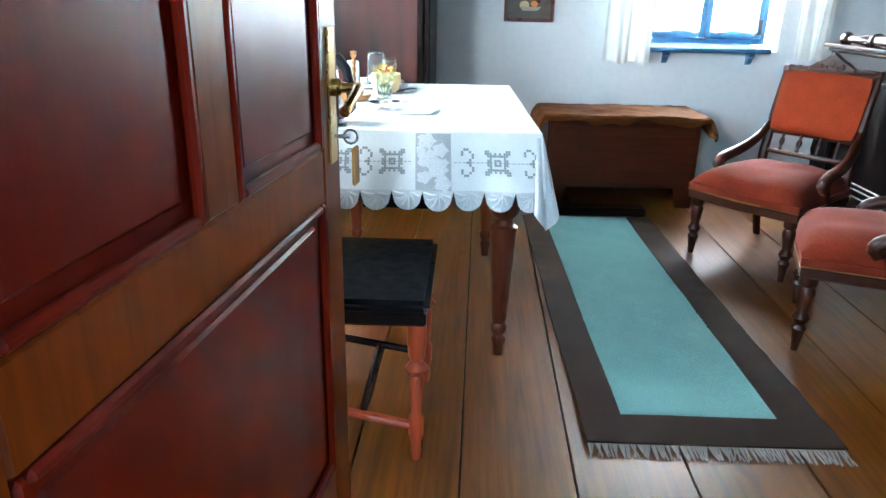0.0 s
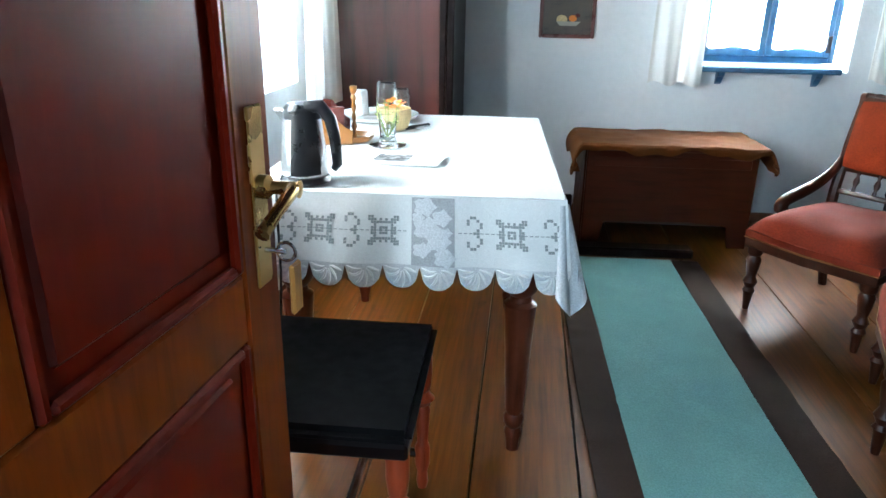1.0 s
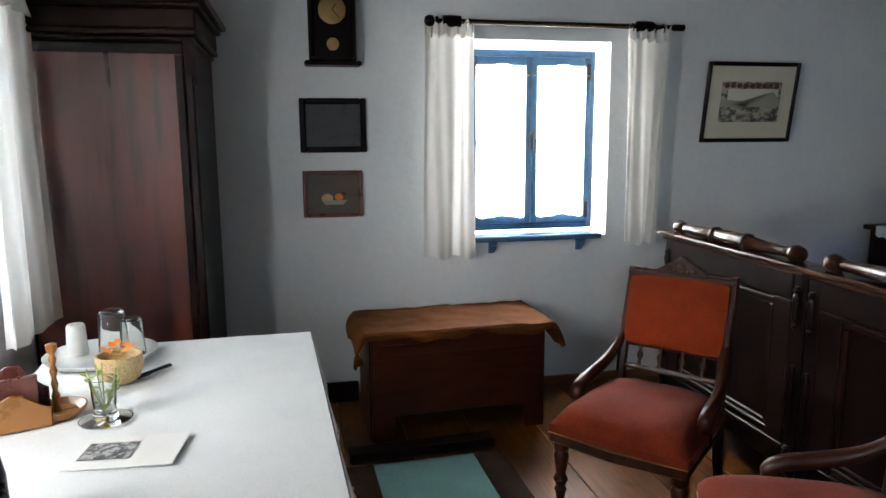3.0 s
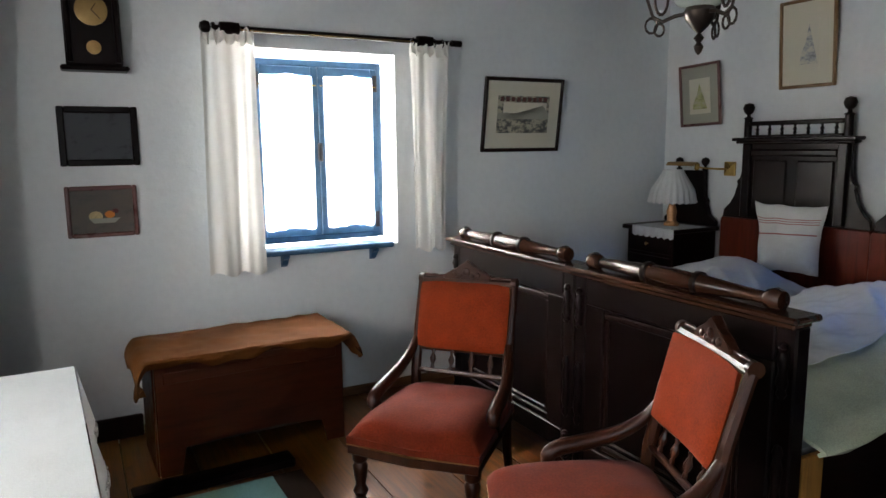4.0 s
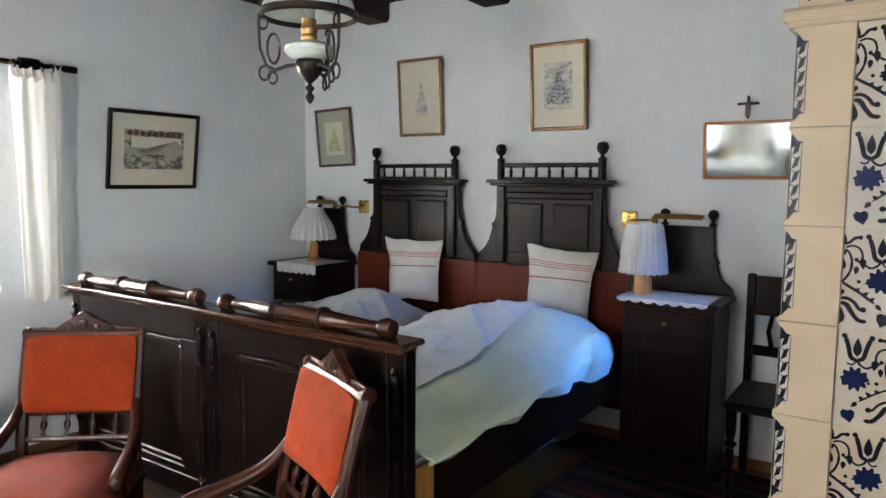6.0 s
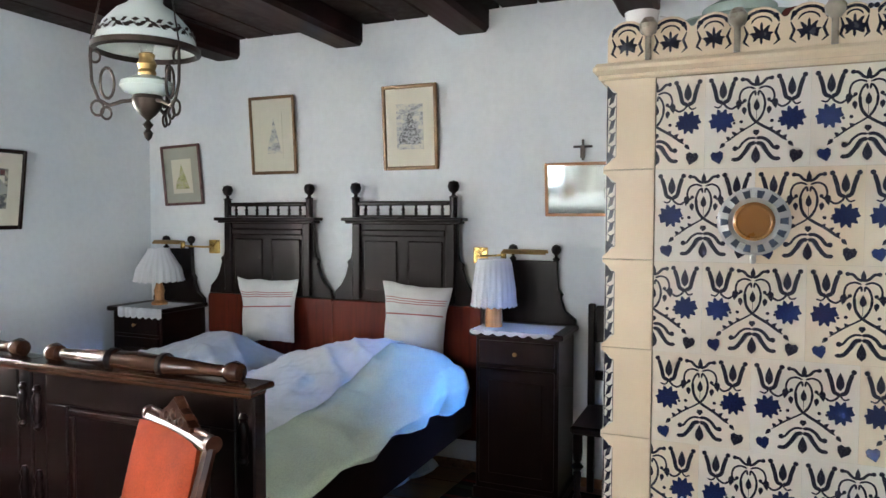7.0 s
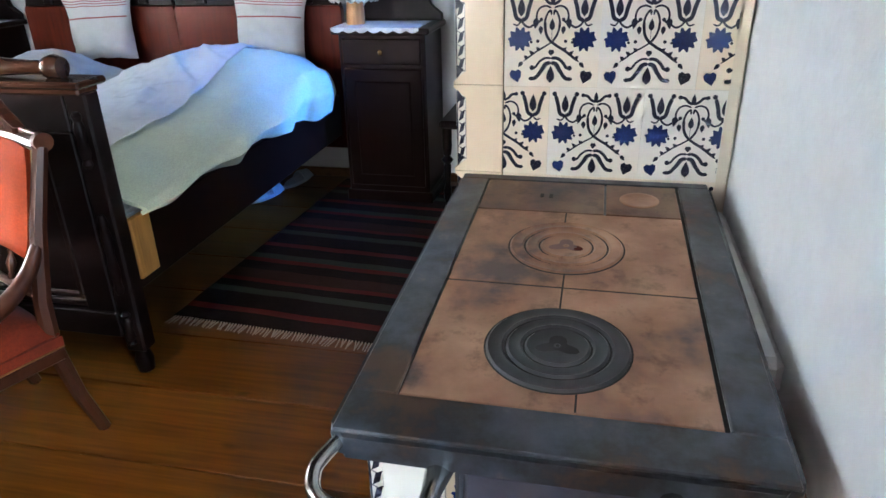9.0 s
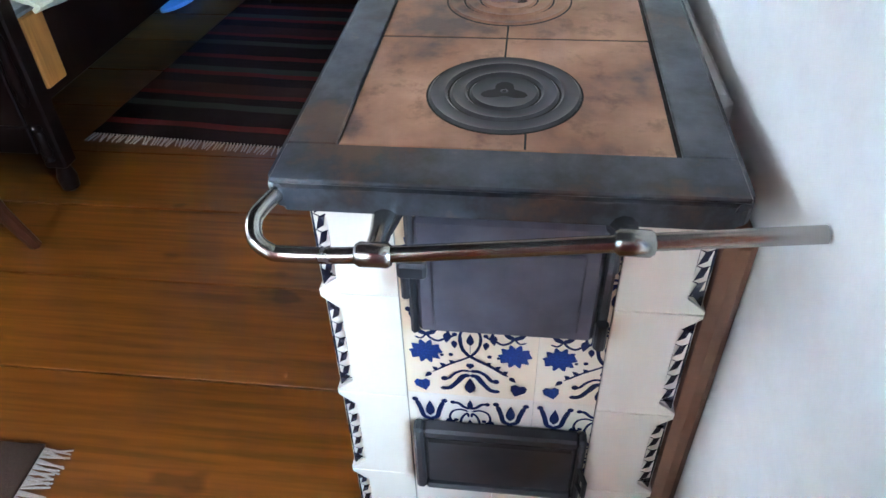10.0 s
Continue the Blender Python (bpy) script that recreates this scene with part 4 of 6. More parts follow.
def ewall(y, z, lean=0):
    return pose(E - 0.003, y, z, 0, 0, -90) @ pose(0, 0, 0, 0, lean, 0)


picture("framed_picture", "dark framed photograph under dusty glass", nwall(0.624, 1.34), 0.335, 0.272, 0.03, BLACKWOOD, DARKPRINT, 0.03, DARKPRINT)
still = picture("framed_picture", "small dark still life of fruit in a brown frame", nwall(0.613, 1.007), 0.305, 0.24, 0.02, CARDBROWN, STILLLIFE, 0.0, STILLLIFE)
for cx, cz, r, mt in ((0.03, 0.105, 0.022, PETAL), (0.055, 0.12, 0.014, MUGRED), (-0.03, 0.098, 0.03, WICKER)):
    part("painted_fruit", flat(disc_poly(cx, cz, r, 14, squash=0.8), -0.0128, "XZ"), mt, still)
part("painted_bowl", flat([(-0.06, 0.088), (0.075, 0.088), (0.05, 0.065), (-0.04, 0.065)], -0.0131, "XZ"), MAT_GREY, still)
land = picture("framed_picture", "engraved townscape with a cream mount in a dark frame", nwall(2.983, 1.377), 0.58, 0.448, 0.022, BEDWOOD, MAT_CREAM, 0.08, ENGRAVE, (-0.19, 0.19, 0.115, 0.34), tilt=8)
part("sky_strip", box(-0.15, 0.17, -0.0135, -0.012, 0.235, 0.30, 0), MAT_CREAM, land)
for k in range(9):
    part("print_arch", box(-0.175 + k * 0.04, -0.15 + k * 0.04, -0.0137, -0.012, 0.306, 0.332, 0), CARDBROWN, land)
part("hill", flat([(-0.19, 0.235), (-0.12, 0.24), (-0.02, 0.20), (0.06, 0.23), (0.14, 0.285), (0.19, 0.235), (0.19, 0.2), (-0.19, 0.2)], -0.0139, "XZ"), MAT_GREY, land)
picture("framed_picture", "small tilted drawing with beige mount in a brown frame", ewall(4.328, 1.53, -2), 0.335, 0.405, 0.018, CARDBROWN, MAT_GREY, 0.08, MAT_CREAM, (-0.085, 0.085, 0.08, 0.31), tilt=4)
picture("framed_picture", "pencil drawing of a tower in a narrow gilt frame", ewall(3.585, 1.722), 0.345, 0.49, 0.019, GILT, MAT_CREAM, 0.08, MAT_CREAM, tilt=4)
picture("framed_picture", "grey engraving of a building in a narrow gilt frame", ewall(2.622, 1.725), 0.352, 0.49, 0.022, GILT, MAT_CREAM, 0.09, SKETCH, (-0.085, 0.085, 0.12, 0.38), tilt=4)


def tower(parent, cx, z0, w, h, mt, d):
    out = [(cx - w, z0), (cx + w, z0), (cx + w * 0.8, z0 + h * 0.2), (cx + w * 0.5, z0 + h * 0.25), (cx + w * 0.35, z0 + h * 0.55), (cx + w * 0.15, z0 + h * 0.75), (cx, z0 + h), (cx - w * 0.15, z0 + h * 0.72), (cx - w * 0.35, z0 + h * 0.55), (cx - w * 0.5, z0 + h * 0.3), (cx - w * 0.9, z0 + h * 0.24)]
    part("drawing", flat(out, d, "XZ"), mt, parent)


for ob in list(scene.objects):
    if ob.name.startswith("framed_picture"):
        lab = ob["label"]
        if "tower" in lab:
            tower(ob, 0.01, 0.13, 0.055, 0.22, SKETCH, -0.0132)
        elif "tilted" in lab:
            tower(ob, 0.0, 0.11, 0.06, 0.17, GREENPRINT, -0.0132)
        elif "building" in lab:
            tower(ob, 0.0, 0.15, 0.075, 0.2, PHOTO, -0.0132)
mirror = thing("wall_mirror", "small mirror in a thin orange-brown frame", "mirror", ewall(1.595, 1.455) @ pose(0, 0, 0, 6, 0, 0))
w, h = 0.445, 0.285
part("frame", bars_xz([(-w / 2, -w / 2 + 0.016, 0, h), (w / 2 - 0.016, w / 2, 0, h), (-w / 2 + 0.016, w / 2 - 0.016, 0, 0.016), (-w / 2 + 0.016, w / 2 - 0.016, h - 0.016, h)], -0.02, 0), ORANGEFRAME, mirror)
part("glass", box(-w / 2 + 0.01, w / 2 - 0.01, -0.010, -0.004, 0.01, h - 0.01, 0), MIRROR, mirror)
cross = thing("wall_cross", "small dark wall cross above the mirror", "cross", ewall(1.62, 1.75))
part("upright", box(-0.006, 0.006, -0.012, 0.0, 0, 0.11, 0.002), BLACKWOOD, cross)
part("crossbar", box(-0.05, 0.05, -0.012, -0.001, 0.066, 0.078, 0.002), BLACKWOOD, cross)
part("figure_plate", box(-0.012, 0.012, -0.017, -0.0125, 0.01, 0.075, 0.003), BRONZE, cross)

clock = thing("wall_clock", "dark wooden wall clock with brass dial", "clock", nwall(0.63, 1.765))
part("case", box(-0.115, 0.115, -0.10, 0, 0.02, 0.50, 0.008), BLACKWOOD, clock)
part("foot_moulding", box(-0.14, 0.14, -0.115, 0, 0.0, 0.022, 0.008), BLACKWOOD, clock)
part("head_moulding", slab([(-0.14, 0.5), (0.14, 0.5), (0.13, 0.53), (0.05, 0.57), (0, 0.6), (-0.05, 0.57), (-0.13, 0.53)], -0.11, 0, "XZ"), BLACKWOOD, clock)
for s in (-1, 1):
    part("side_column", turned([(0.014, 0.0), (0.01, 0.03), (0.014, 0.2), (0.01, 0.4), (0.014, 0.45)], (s * 0.098, -0.104, 0.035), n=12), BLACKWOOD, clock, smooth=True)
dial = part("dial", lathe([(0.066, 0.0), (0.066, -0.006), (0.05, -0.008), (0.0, -0.008)], (0, -0.101, 0.26), "Y", 28), DULLBRASS, clock, "dull brass dial", smooth=True)
for a, ln in ((0.6, 0.035), (2.4, 0.05)):
    part("pointer", tube([(0, -0.112, 0.26), (ln * math.sin(a), -0.112, 0.26 + ln * math.cos(a))], 0.0018, 5), BLACKWOOD, dial)
part("pendulum", lathe([(0.03, 0), (0.03, -0.006), (0, -0.008)], (0, -0.101, 0.10), "Y", 20), DULLBRASS, clock, smooth=True)


# ---- tiled stove ----
def smooth_line(points, k=5):
    """Points along a smooth curve through the given ones."""
    p = [Vector(q) for q in points]
    p = [2 * p[0] - p[1]] + p + [2 * p[-1] - p[-2]]
    out = []
    for a, b, c, d in zip(p, p[1:], p[2:], p[3:]):
        for i in range(k):
            t = i / k
            out.append(0.5 * (2 * b + (c - a) * t + (2 * a - 5 * b + 4 * c - d) * t * t + (3 * b - a - 3 * c + d) * t ** 3))
    return out + [p[-2]]


def motif_mesh(lo, hi, name, inks):
    """The painted flower pattern of one tile, one unit square, cut to lo < u < hi; u along -y, v up."""
    bm = bmesh.new()
    M = {"navy": 0, "black": 1, "grey": 2}
    DEPTH = {"grey": 0.0, "navy": -0.0003, "black": -0.0006}

    def put(poly, mat):
        flat(poly, DEPTH[mat], "YZ", bm, M[mat])

    def line(points, w, mat="black"):
        n0 = len(bm.faces)
        w = w * 1.25
        ribbon([tuple(q) for q in smooth_line(points, 4)] if len(points) > 2 else points, w, DEPTH[mat], "YZ", bm)
        bm.faces.ensure_lookup_table()
        for f in bm.faces[n0:]:
            f.material_index = M[mat]

    def leaf(x, y, a, l, w, mat="black"):
        ca, sa = math.cos(a), math.sin(a)
        w = w * 1.25
        pts = [(l * t, w * math.sin(math.pi * t ** 0.7)) for t in (0, 0.2, 0.4, 0.6, 0.8)] + [(l, 0)] + [(l * t, -w * math.sin(math.pi * t ** 0.7)) for t in (0.8, 0.6, 0.4, 0.2)]
        put([(x + ca * u - sa * v, y + sa * u + ca * v) for u, v in pts], mat)
    up = math.pi / 2
    for s in (-1, 1):
        def ang(d):
            return math.radians(d) if s > 0 else math.pi - math.radians(d)

        def ball_end(x, y, r=0.02):
            put(disc_poly(x, y, r * 1.3, 8), "black")
        put(disc_poly(s * 0.345, 0.0, 0.112, 60, 10, 0.2), "navy")
        # tulip
        tx = s * 0.335
        for q in (-1, 1):
            line([(tx, 0.195), (tx + q * 0.055, 0.225), (tx + q * 0.08, 0.325), (tx + q * 0.112, 0.43)], 0.034)
            ball_end(tx + q * 0.122, 0.442, 0.021)
        leaf(tx, 0.235, up, 0.2, 0.032)
        line([(tx, 0.2), (s * 0.30, 0.15), (s * 0.245, 0.125), (s * 0.195, 0.155)], 0.018)
        line([(tx, 0.19), (s * 0.375, 0.145), (s * 0.425, 0.16)], 0.014)
        # crown and shoulders
        line([(0, 0.36), (s * 0.05, 0.38), (s * 0.095, 0.425), (s * 0.14, 0.43)], 0.024)
        ball_end(s * 0.142, 0.432, 0.018)
        # lyre of two scrolls with hanging leaves
        line([(0, -0.03), (s * 0.055, 0.05), (s * 0.082, 0.15), (s * 0.062, 0.25), (s * 0.022, 0.30), (s * 0.012, 0.25)], 0.018)
        line([(s * 0.015, 0.325), (s * 0.08, 0.345), (s * 0.145, 0.315), (s * 0.17, 0.24), (s * 0.15, 0.18), (s * 0.118, 0.2)], 0.017)
        ball_end(s * 0.118, 0.205, 0.016)
        leaf(s * 0.168, 0.225, ang(-82), 0.12, 0.026)
        leaf(s * 0.125, 0.14, ang(-95), 0.09, 0.02)
        # crossing stems
        line([(-s * 0.078, 0.2), (-s * 0.068, 0.08), (-s * 0.03, 0.0), (s * 0.045, -0.06), (s * 0.16, -0.13), (s * 0.30, -0.235)], 0.024 if s > 0 else 0.015)
        for t, w in ((0.12, 0.06), (0.19, 0.07), (0.26, 0.05)):
            leaf(s * t, -0.05 - t * 0.6, ang(40), w, 0.016)
        leaf(s * 0.31, -0.24, ang(-50), 0.08, 0.018)
        ball_end(s * 0.15, -0.02, 0.015)
        ball_end(s * 0.22, -0.03, 0.012)
        # heart
        put([(s * 0.36, -0.47), (s * 0.44, -0.42), (s * 0.455, -0.37), (s * 0.43, -0.335), (s * 0.39, -0.345), (s * 0.36, -0.325), (s * 0.325, -0.345), (s * 0.325, -0.40)], "navy" if s < 0 else "black")
        # lower leaves
        line([(0, -0.2), (s * 0.065, -0.2), (s * 0.125, -0.24), (s * 0.17, -0.3), (s * 0.215, -0.31)], 0.028 if s > 0 else 0.02)
        ball_end(s * 0.205, -0.305, 0.022)
        put([(s * 0.02, -0.26), (s * 0.07, -0.265), (s * 0.12, -0.35), (s * 0.17, -0.395), (s * 0.13, -0.40), (s * 0.08, -0.35)], "grey")
        line([(0, -0.25), (s * 0.06, -0.265), (s * 0.105, -0.34), (s * 0.165, -0.415), (s * 0.24, -0.425)], 0.034)
    leaf(0, 0.355, up, 0.12, 0.02)
    leaf(0, 0.09, up, 0.13, 0.024)
    line([(0, 0.1), (0, 0.0)], 0.012)
    put([(0, -0.175), (0.034, -0.14), (0.024, -0.11), (0, -0.122), (-0.024, -0.11), (-0.034, -0.14)], "black")
    leaf(0, -0.47, up, 0.19, 0.036)
    if lo > -0.5 or hi < 0.5:
        for at, sg in ((lo, -1), (hi, 1)):
            bmesh.ops.bisect_plane(bm, geom=bm.verts[:] + bm.edges[:] + bm.faces[:], plane_co=(0, at, 0), plane_no=(0, sg, 0), clear_outer=True)
    me = bpy.data.meshes.new(name)
    bm.to_mesh(me)
    bm.free()
    for mm in inks:
        me.materials.append(mm)
    return me


def tile_mesh(w, h, name, depth=0.03):
    bm = box(0.0, depth, -w / 2, w / 2, -h / 2, h / 2, 0.0003)
    me = bpy.data.meshes.new(name)
    bm.to_mesh(me)
    bm.free()
    me.materials.append(TILEPANEL)
    return me


TS = 0.18
MOTIFS, TILES = {}, {}


def add_tile(parent, x, ya, yb, zc, u_lo, u_hi, h=TS, blue=False):
    """A tile on a face that looks to -x, from y = ya down to yb; u_lo to u_hi is the stretch of the pattern that shows.
    blue takes the inks brightened as if lit.
    """
    k = (round(u_lo, 2), round(u_hi, 2), blue)
    w = ya - yb
    if k not in MOTIFS:
        MOTIFS[k] = motif_mesh(k[0], k[1], "motif", (LITCOBALT, NAVY, LITCOBALT) if blue else (NAVY, BLACKGLAZE, GREYGLAZE))
        TILES[k] = tile_mesh(w - 0.0002, h - 0.0002, "tile")
    t = new("tile", TILES[k])
    t.parent = parent
    t.location = (x, (ya + yb) / 2, zc)
    p = new("painted_motif", MOTIFS[k])
    p.parent = t
    mid = (u_lo + u_hi) / 2
    p.matrix_basis = Matrix.LocRotScale((-0.0012, mid * TS, 0), None, (1, -TS * 0.97, TS * 0.97))
    return t


SX = 1.995
stove = thing("tiled_stove", "tall cream tiled stove painted with blue flowers", "stove")
part("core", box(SX + 0.012, 2.52, 0.582, 1.12, 0.0, 1.70, 0.004), GROUT, stove)
part("north_face", box(SX + 0.03, 2.52, 1.1205, 1.128, 0.0, 1.70, 0.002), TILE, stove)
for r in range(6):
    zc = 1.628 - TS * r
    if r % 2 == 0:
        add_tile(stove, SX, 1.027, 0.937, zc, 0.0, 0.5)
        add_tile(stove, SX, 0.937, 0.757, zc, -0.5, 0.5)
        add_tile(stove, SX, 0.757, 0.607, zc, -0.5, 0.33)
    else:
        add_tile(stove, SX, 1.027, 0.847, zc, -0.5, 0.5)
        add_tile(stove, SX, 0.847, 0.667, zc, -0.5, 0.5)
        add_tile(stove, SX, 0.667, 0.607, zc, -0.5, -0.17)


def corner_tile(parent, x, y_in, y_out, z0, z1, s, mat):
    """A plain corner tile with spurs at its joints and a recessed, patterned edge; s = 1 where the edge is on the +y side."""
    e = y_out - s * 0.026
    n = 0.026
    out = [(y_in, z0 + 0.0005), (y_out, z0 + 0.0005), (y_out, z0 + 0.006), (e, z0 + n), (e, z1 - n), (y_out, z1 - 0.006), (y_out, z1 - 0.0005), (y_in, z1 - 0.0005)]
    t = part("corner_tile", slab(out, x - 0.004, x + 0.035, "YZ", None, 0.001), mat, parent)
    o = y_out - s * 0.004
    edge = [(e, z0 + n - 0.006), (o, z0 + 0.008), (o, z1 - 0.008), (e, z1 - n + 0.006)]
    ed = part("patterned_edge", slab(edge, x + 0.003, x + 0.034, "YZ"), TILEWHITE, t)
    d = x + 0.0022
    bm = bmesh.new()
    a0, a1 = e + s * 0.002, o - s * 0.002
    for p in ([(a0, z0 + n), (a0, z1 - n)], [(a1, z0 + n), (a1, z1 - n)], [(a0, z0 + n), (a1, z0 + n)], [(a0, z1 - n), (a1, z1 - n)]):
        ribbon([p[0], ((p[0][0] + p[1][0]) / 2, (p[0][1] + p[1][1]) / 2), p[1]], 0.0035, d, "YZ", bm)
    c = (a0 + a1) / 2
    k = 5
    for i in range(k):
        zz = z0 + n + (z1 - z0 - 2 * n) * (i + 0.5) / k
        flat([(c - 0.007, zz + 0.013), (c + 0.002, zz + 0.008), (c + 0.007, zz - 0.012), (c - 0.003, zz - 0.005)], d, "YZ", bm)
        ribbon([(a0, zz + 0.012), (c, zz + 0.008), (a1, zz + 0.013)], 0.0025, d, "YZ", bm)
    for za, zb in ((z0 + 0.009, z0 + n + 0.012), (z1 - 0.009, z1 - n - 0.012)):
        flat([(o - s * 0.001, za), (o - s * 0.001, zb), (e + s * 0.006, (za * 0.3 + zb * 0.7))], d, "YZ", bm)
    part("edge_pattern", bm, BLACKGLAZE, ed)
    return t


for r in range(9):
    z1 = 1.72 - TS * r
    if z1 - TS > 0.05:
        corner_tile(stove, SX - 0.001, 1.0285, 1.128, z1 - TS, z1, 1, TILE)
ledge = box(SX - 0.022, 2.54, 0.582, 1.15, 1.729, 1.752, 0.008, box(SX - 0.012, 2.53, 0.582, 1.14, 1.719, 1.735, 0.004))
part("cornice", ledge, TILE, stove, "plain cream cornice")
for k, (ya, yb) in enumerate(((1.122, 1.045), (1.041, 0.885), (0.881, 0.725), (0.721, 0.607))):
    n = 1 if k == 0 else 2
    w = ya - yb
    pts = [(ya, 1.753), (ya, 1.80)]
    for j in range(n):
        c = ya - w * (j + 0.5) / n
        rr = w / n * 0.46
        pts += [(c + rr * math.cos(a), 1.803 + rr * 0.85 * math.sin(a)) for a in [0.2 + i * (math.pi - 0.4) / 8 for i in range(9)]]
    pts += [(yb, 1.80), (yb, 1.753)]
    cr = part("crest_tile", slab(pts, SX - 0.008, SX + 0.022, "YZ", None, 0.002), TILE, stove, "scalloped crest tile with star flowers")
    bm = bmesh.new()
    for j in range(n):
        c = ya - w * (j + 0.5) / n
        d = SX - 0.0092
        flat(disc_poly(c, 1.784, 0.0135, 48, 8, 0.55), d, "YZ", bm)
        rr = w / n * 0.38
        ribbon([(c + rr * math.cos(a), 1.80 + rr * 0.85 * math.sin(a)) for a in [0.1 + i * (math.pi - 0.2) / 10 for i in range(11)]], 0.0058, d, "YZ", bm)
        ribbon([(c + 0.6 * rr * math.cos(a), 1.80 + 0.5 * rr * math.sin(a)) for a in [0.2 + i * (math.pi - 0.4) / 8 for i in range(9)]], 0.0034, d, "YZ", bm)
        for q in (-1, 1):
            ribbon([(c + q * rr, 1.80), (c + q * rr * 0.8, 1.785), (c + q * rr * 1.0, 1.77), (c + q * rr * 0.7, 1.762)], 0.0055, d, "YZ", bm)
            flat(disc_poly(c + q * 0.024, 1.815, 0.005, 8), d, "YZ", bm)
    part("crest_pattern", bm, BLACKGLAZE, cr)
for yb in (1.043, 0.883, 0.723):
    part("crest_knob", turned([(0.006, 0), (0.006, 0.045), (0.016, 0.055), (0.018, 0.068), (0.010, 0.08), (0, 0.083)], (SX - 0.013, yb, 1.753)), KNOBGLAZE, stove, smooth=True)
vent = part("flue_cover", lathe([(0.064, 0.0), (0.064, -0.006), (0.058, -0.013), (0.045, -0.018), (0.039, -0.012), (0.037, -0.010)], (SX - 0.002, 0.848, 1.437), "X", 40), FLUEWHITE, stove, "round fluted metal flue cover with copper cap", smooth=True)
part("cap", lathe([(0.036, -0.010), (0.036, -0.020), (0.031, -0.025), (0.028, -0.022), (0.0, -0.021)], (SX - 0.002, 0.848, 1.437), "X", 30), COPPER, vent, smooth=True)
for k in range(14):
    a = k * math.pi / 7 + 0.2
    part("flute", slab([(-0.0068, 0.058), (0.0068, 0.058), (0.0045, 0.044), (-0.0045, 0.044)], -0.0195, -0.0125, "YZ", None, 0.001), FLUEBLUE, vent).matrix_basis = pose(SX - 0.002, 0.848, 1.437, math.degrees(a), 0, 0)
part("tab", box(SX - 0.016, SX - 0.004, 0.843, 0.853, 1.358, 1.376, 0.003), FLUEWHITE, vent)

cook = thing("cooking_stove", "tiled cooking stove with a heavy iron hotplate", "stove")
PX0, PX1, PY0, PY1, PZ = 1.186, 1.990, 0.618, 1.112, 0.785
fx = 1.25
part("body", slab([(fx + 0.012, 0.0), (SX - 0.002, 0.0), (SX - 0.002, 0.777), (fx + 0.012, 0.748)], 0.642, 1.085, "XZ"), GROUT, cook)
CZ = [(0.577, 0.748), (0.382, 0.577), (0.187, 0.382), (0.006, 0.187)]
for z0, z1 in CZ:
    corner_tile(cook, fx, 0.992, 1.094, z0, z1, 1, TILEWHITE)
    corner_tile(cook, fx, 0.725, 0.618, z0, z1, -1, TILEWHITE)
    for xa in (1.288, 1.523, 1.758):
        part("side_tile", box(xa, xa + 0.232, 1.074, 1.090, z0 + 0.002, z1 - 0.002, 0.004), TILEWHITE, cook)
        part("side_tile", box(xa, xa + 0.232, 0.636, 0.652, z0 + 0.002, z1 - 0.002, 0.004), TILEWHITE, cook)
for zc in (0.658, 0.478, 0.298):
    add_tile(cook, fx + 0.001, 0.9915, 0.8115, zc, -0.5, 0.5, blue=True)
    add_tile(cook, fx + 0.001, 0.8115, 0.7255, zc, -0.5, -0.02, blue=True)
for ya, yb in ((0.9915, 0.8665), (0.8660, 0.7255)):
    part("plain_tile", box(fx + 0.001, fx + 0.03, yb, ya, 0.02, 0.2, 0.002), TILEWHITE, cook)
fd = part("fire_door", box(fx - 0.022, fx - 0.006, 0.748, 0.965, 0.536, 0.715, 0.005), DOORIRON, cook, "heat-greyed iron fire door")
part("raised_field", box(fx - 0.026, fx - 0.0215, 0.768, 0.945, 0.553, 0.676, 0.003), DOORIRON, fd)
part("door_frame", bars_yz([(0.733, 0.747, 0.528, 0.742), (0.966, 0.976, 0.528, 0.742), (0.747, 0.966, 0.716, 0.742)], fx - 0.02, fx - 0.002), IRON, fd)
for zz in (0.555, 0.68):
    part("hinge", lathe([(0.008, -0.02), (0.008, 0.02)], (fx - 0.026, 0.740, zz), "Z", 10), IRON, fd)
part("latch", box(fx - 0.036, fx - 0.020, 0.950, 0.985, 0.635, 0.658, 0.004, box(fx - 0.033, fx - 0.021, 0.972, 0.982, 0.60, 0.64, 0.003)), IRON, fd)
ad = part("ash_door", box(fx - 0.020, fx - 0.008, 0.744, 0.968, 0.196, 0.312, 0.006), IRON, cook, "dark iron ash door")
part("ash_frame", bars_yz([(0.732, 0.743, 0.184, 0.334), (0.969, 0.984, 0.184, 0.334), (0.743, 0.969, 0.316, 0.334), (0.743, 0.969, 0.184, 0.1955)], fx - 0.026, fx - 0.002), IRON, ad)
part("ash_gap", box(fx - 0.0205, fx - 0.0195, 0.752, 0.962, 0.300, 0.309, 0), DARKGAP, ad)
part("ash_handle", tube([(fx - 0.024, 0.738, 0.27), (fx - 0.045, 0.730, 0.265), (fx - 0.046, 0.730, 0.235), (fx - 0.024, 0.738, 0.23)], 0.004, 8), IRON, ad, smooth=True)


def rounded(x0, x1, y0, y1, r, n=5):
    out = []
    for cx, cy, a0 in ((x1 - r, y1 - r, 0), (x0 + r, y1 - r, 1), (x0 + r, y0 + r, 2), (x1 - r, y0 + r, 3)):
        out += [(cx + r * math.cos(a0 * math.pi / 2 + i * math.pi / 2 / n), cy + r * math.sin(a0 * math.pi / 2 + i * math.pi / 2 / n)) for i in range(n + 1)]
    return out


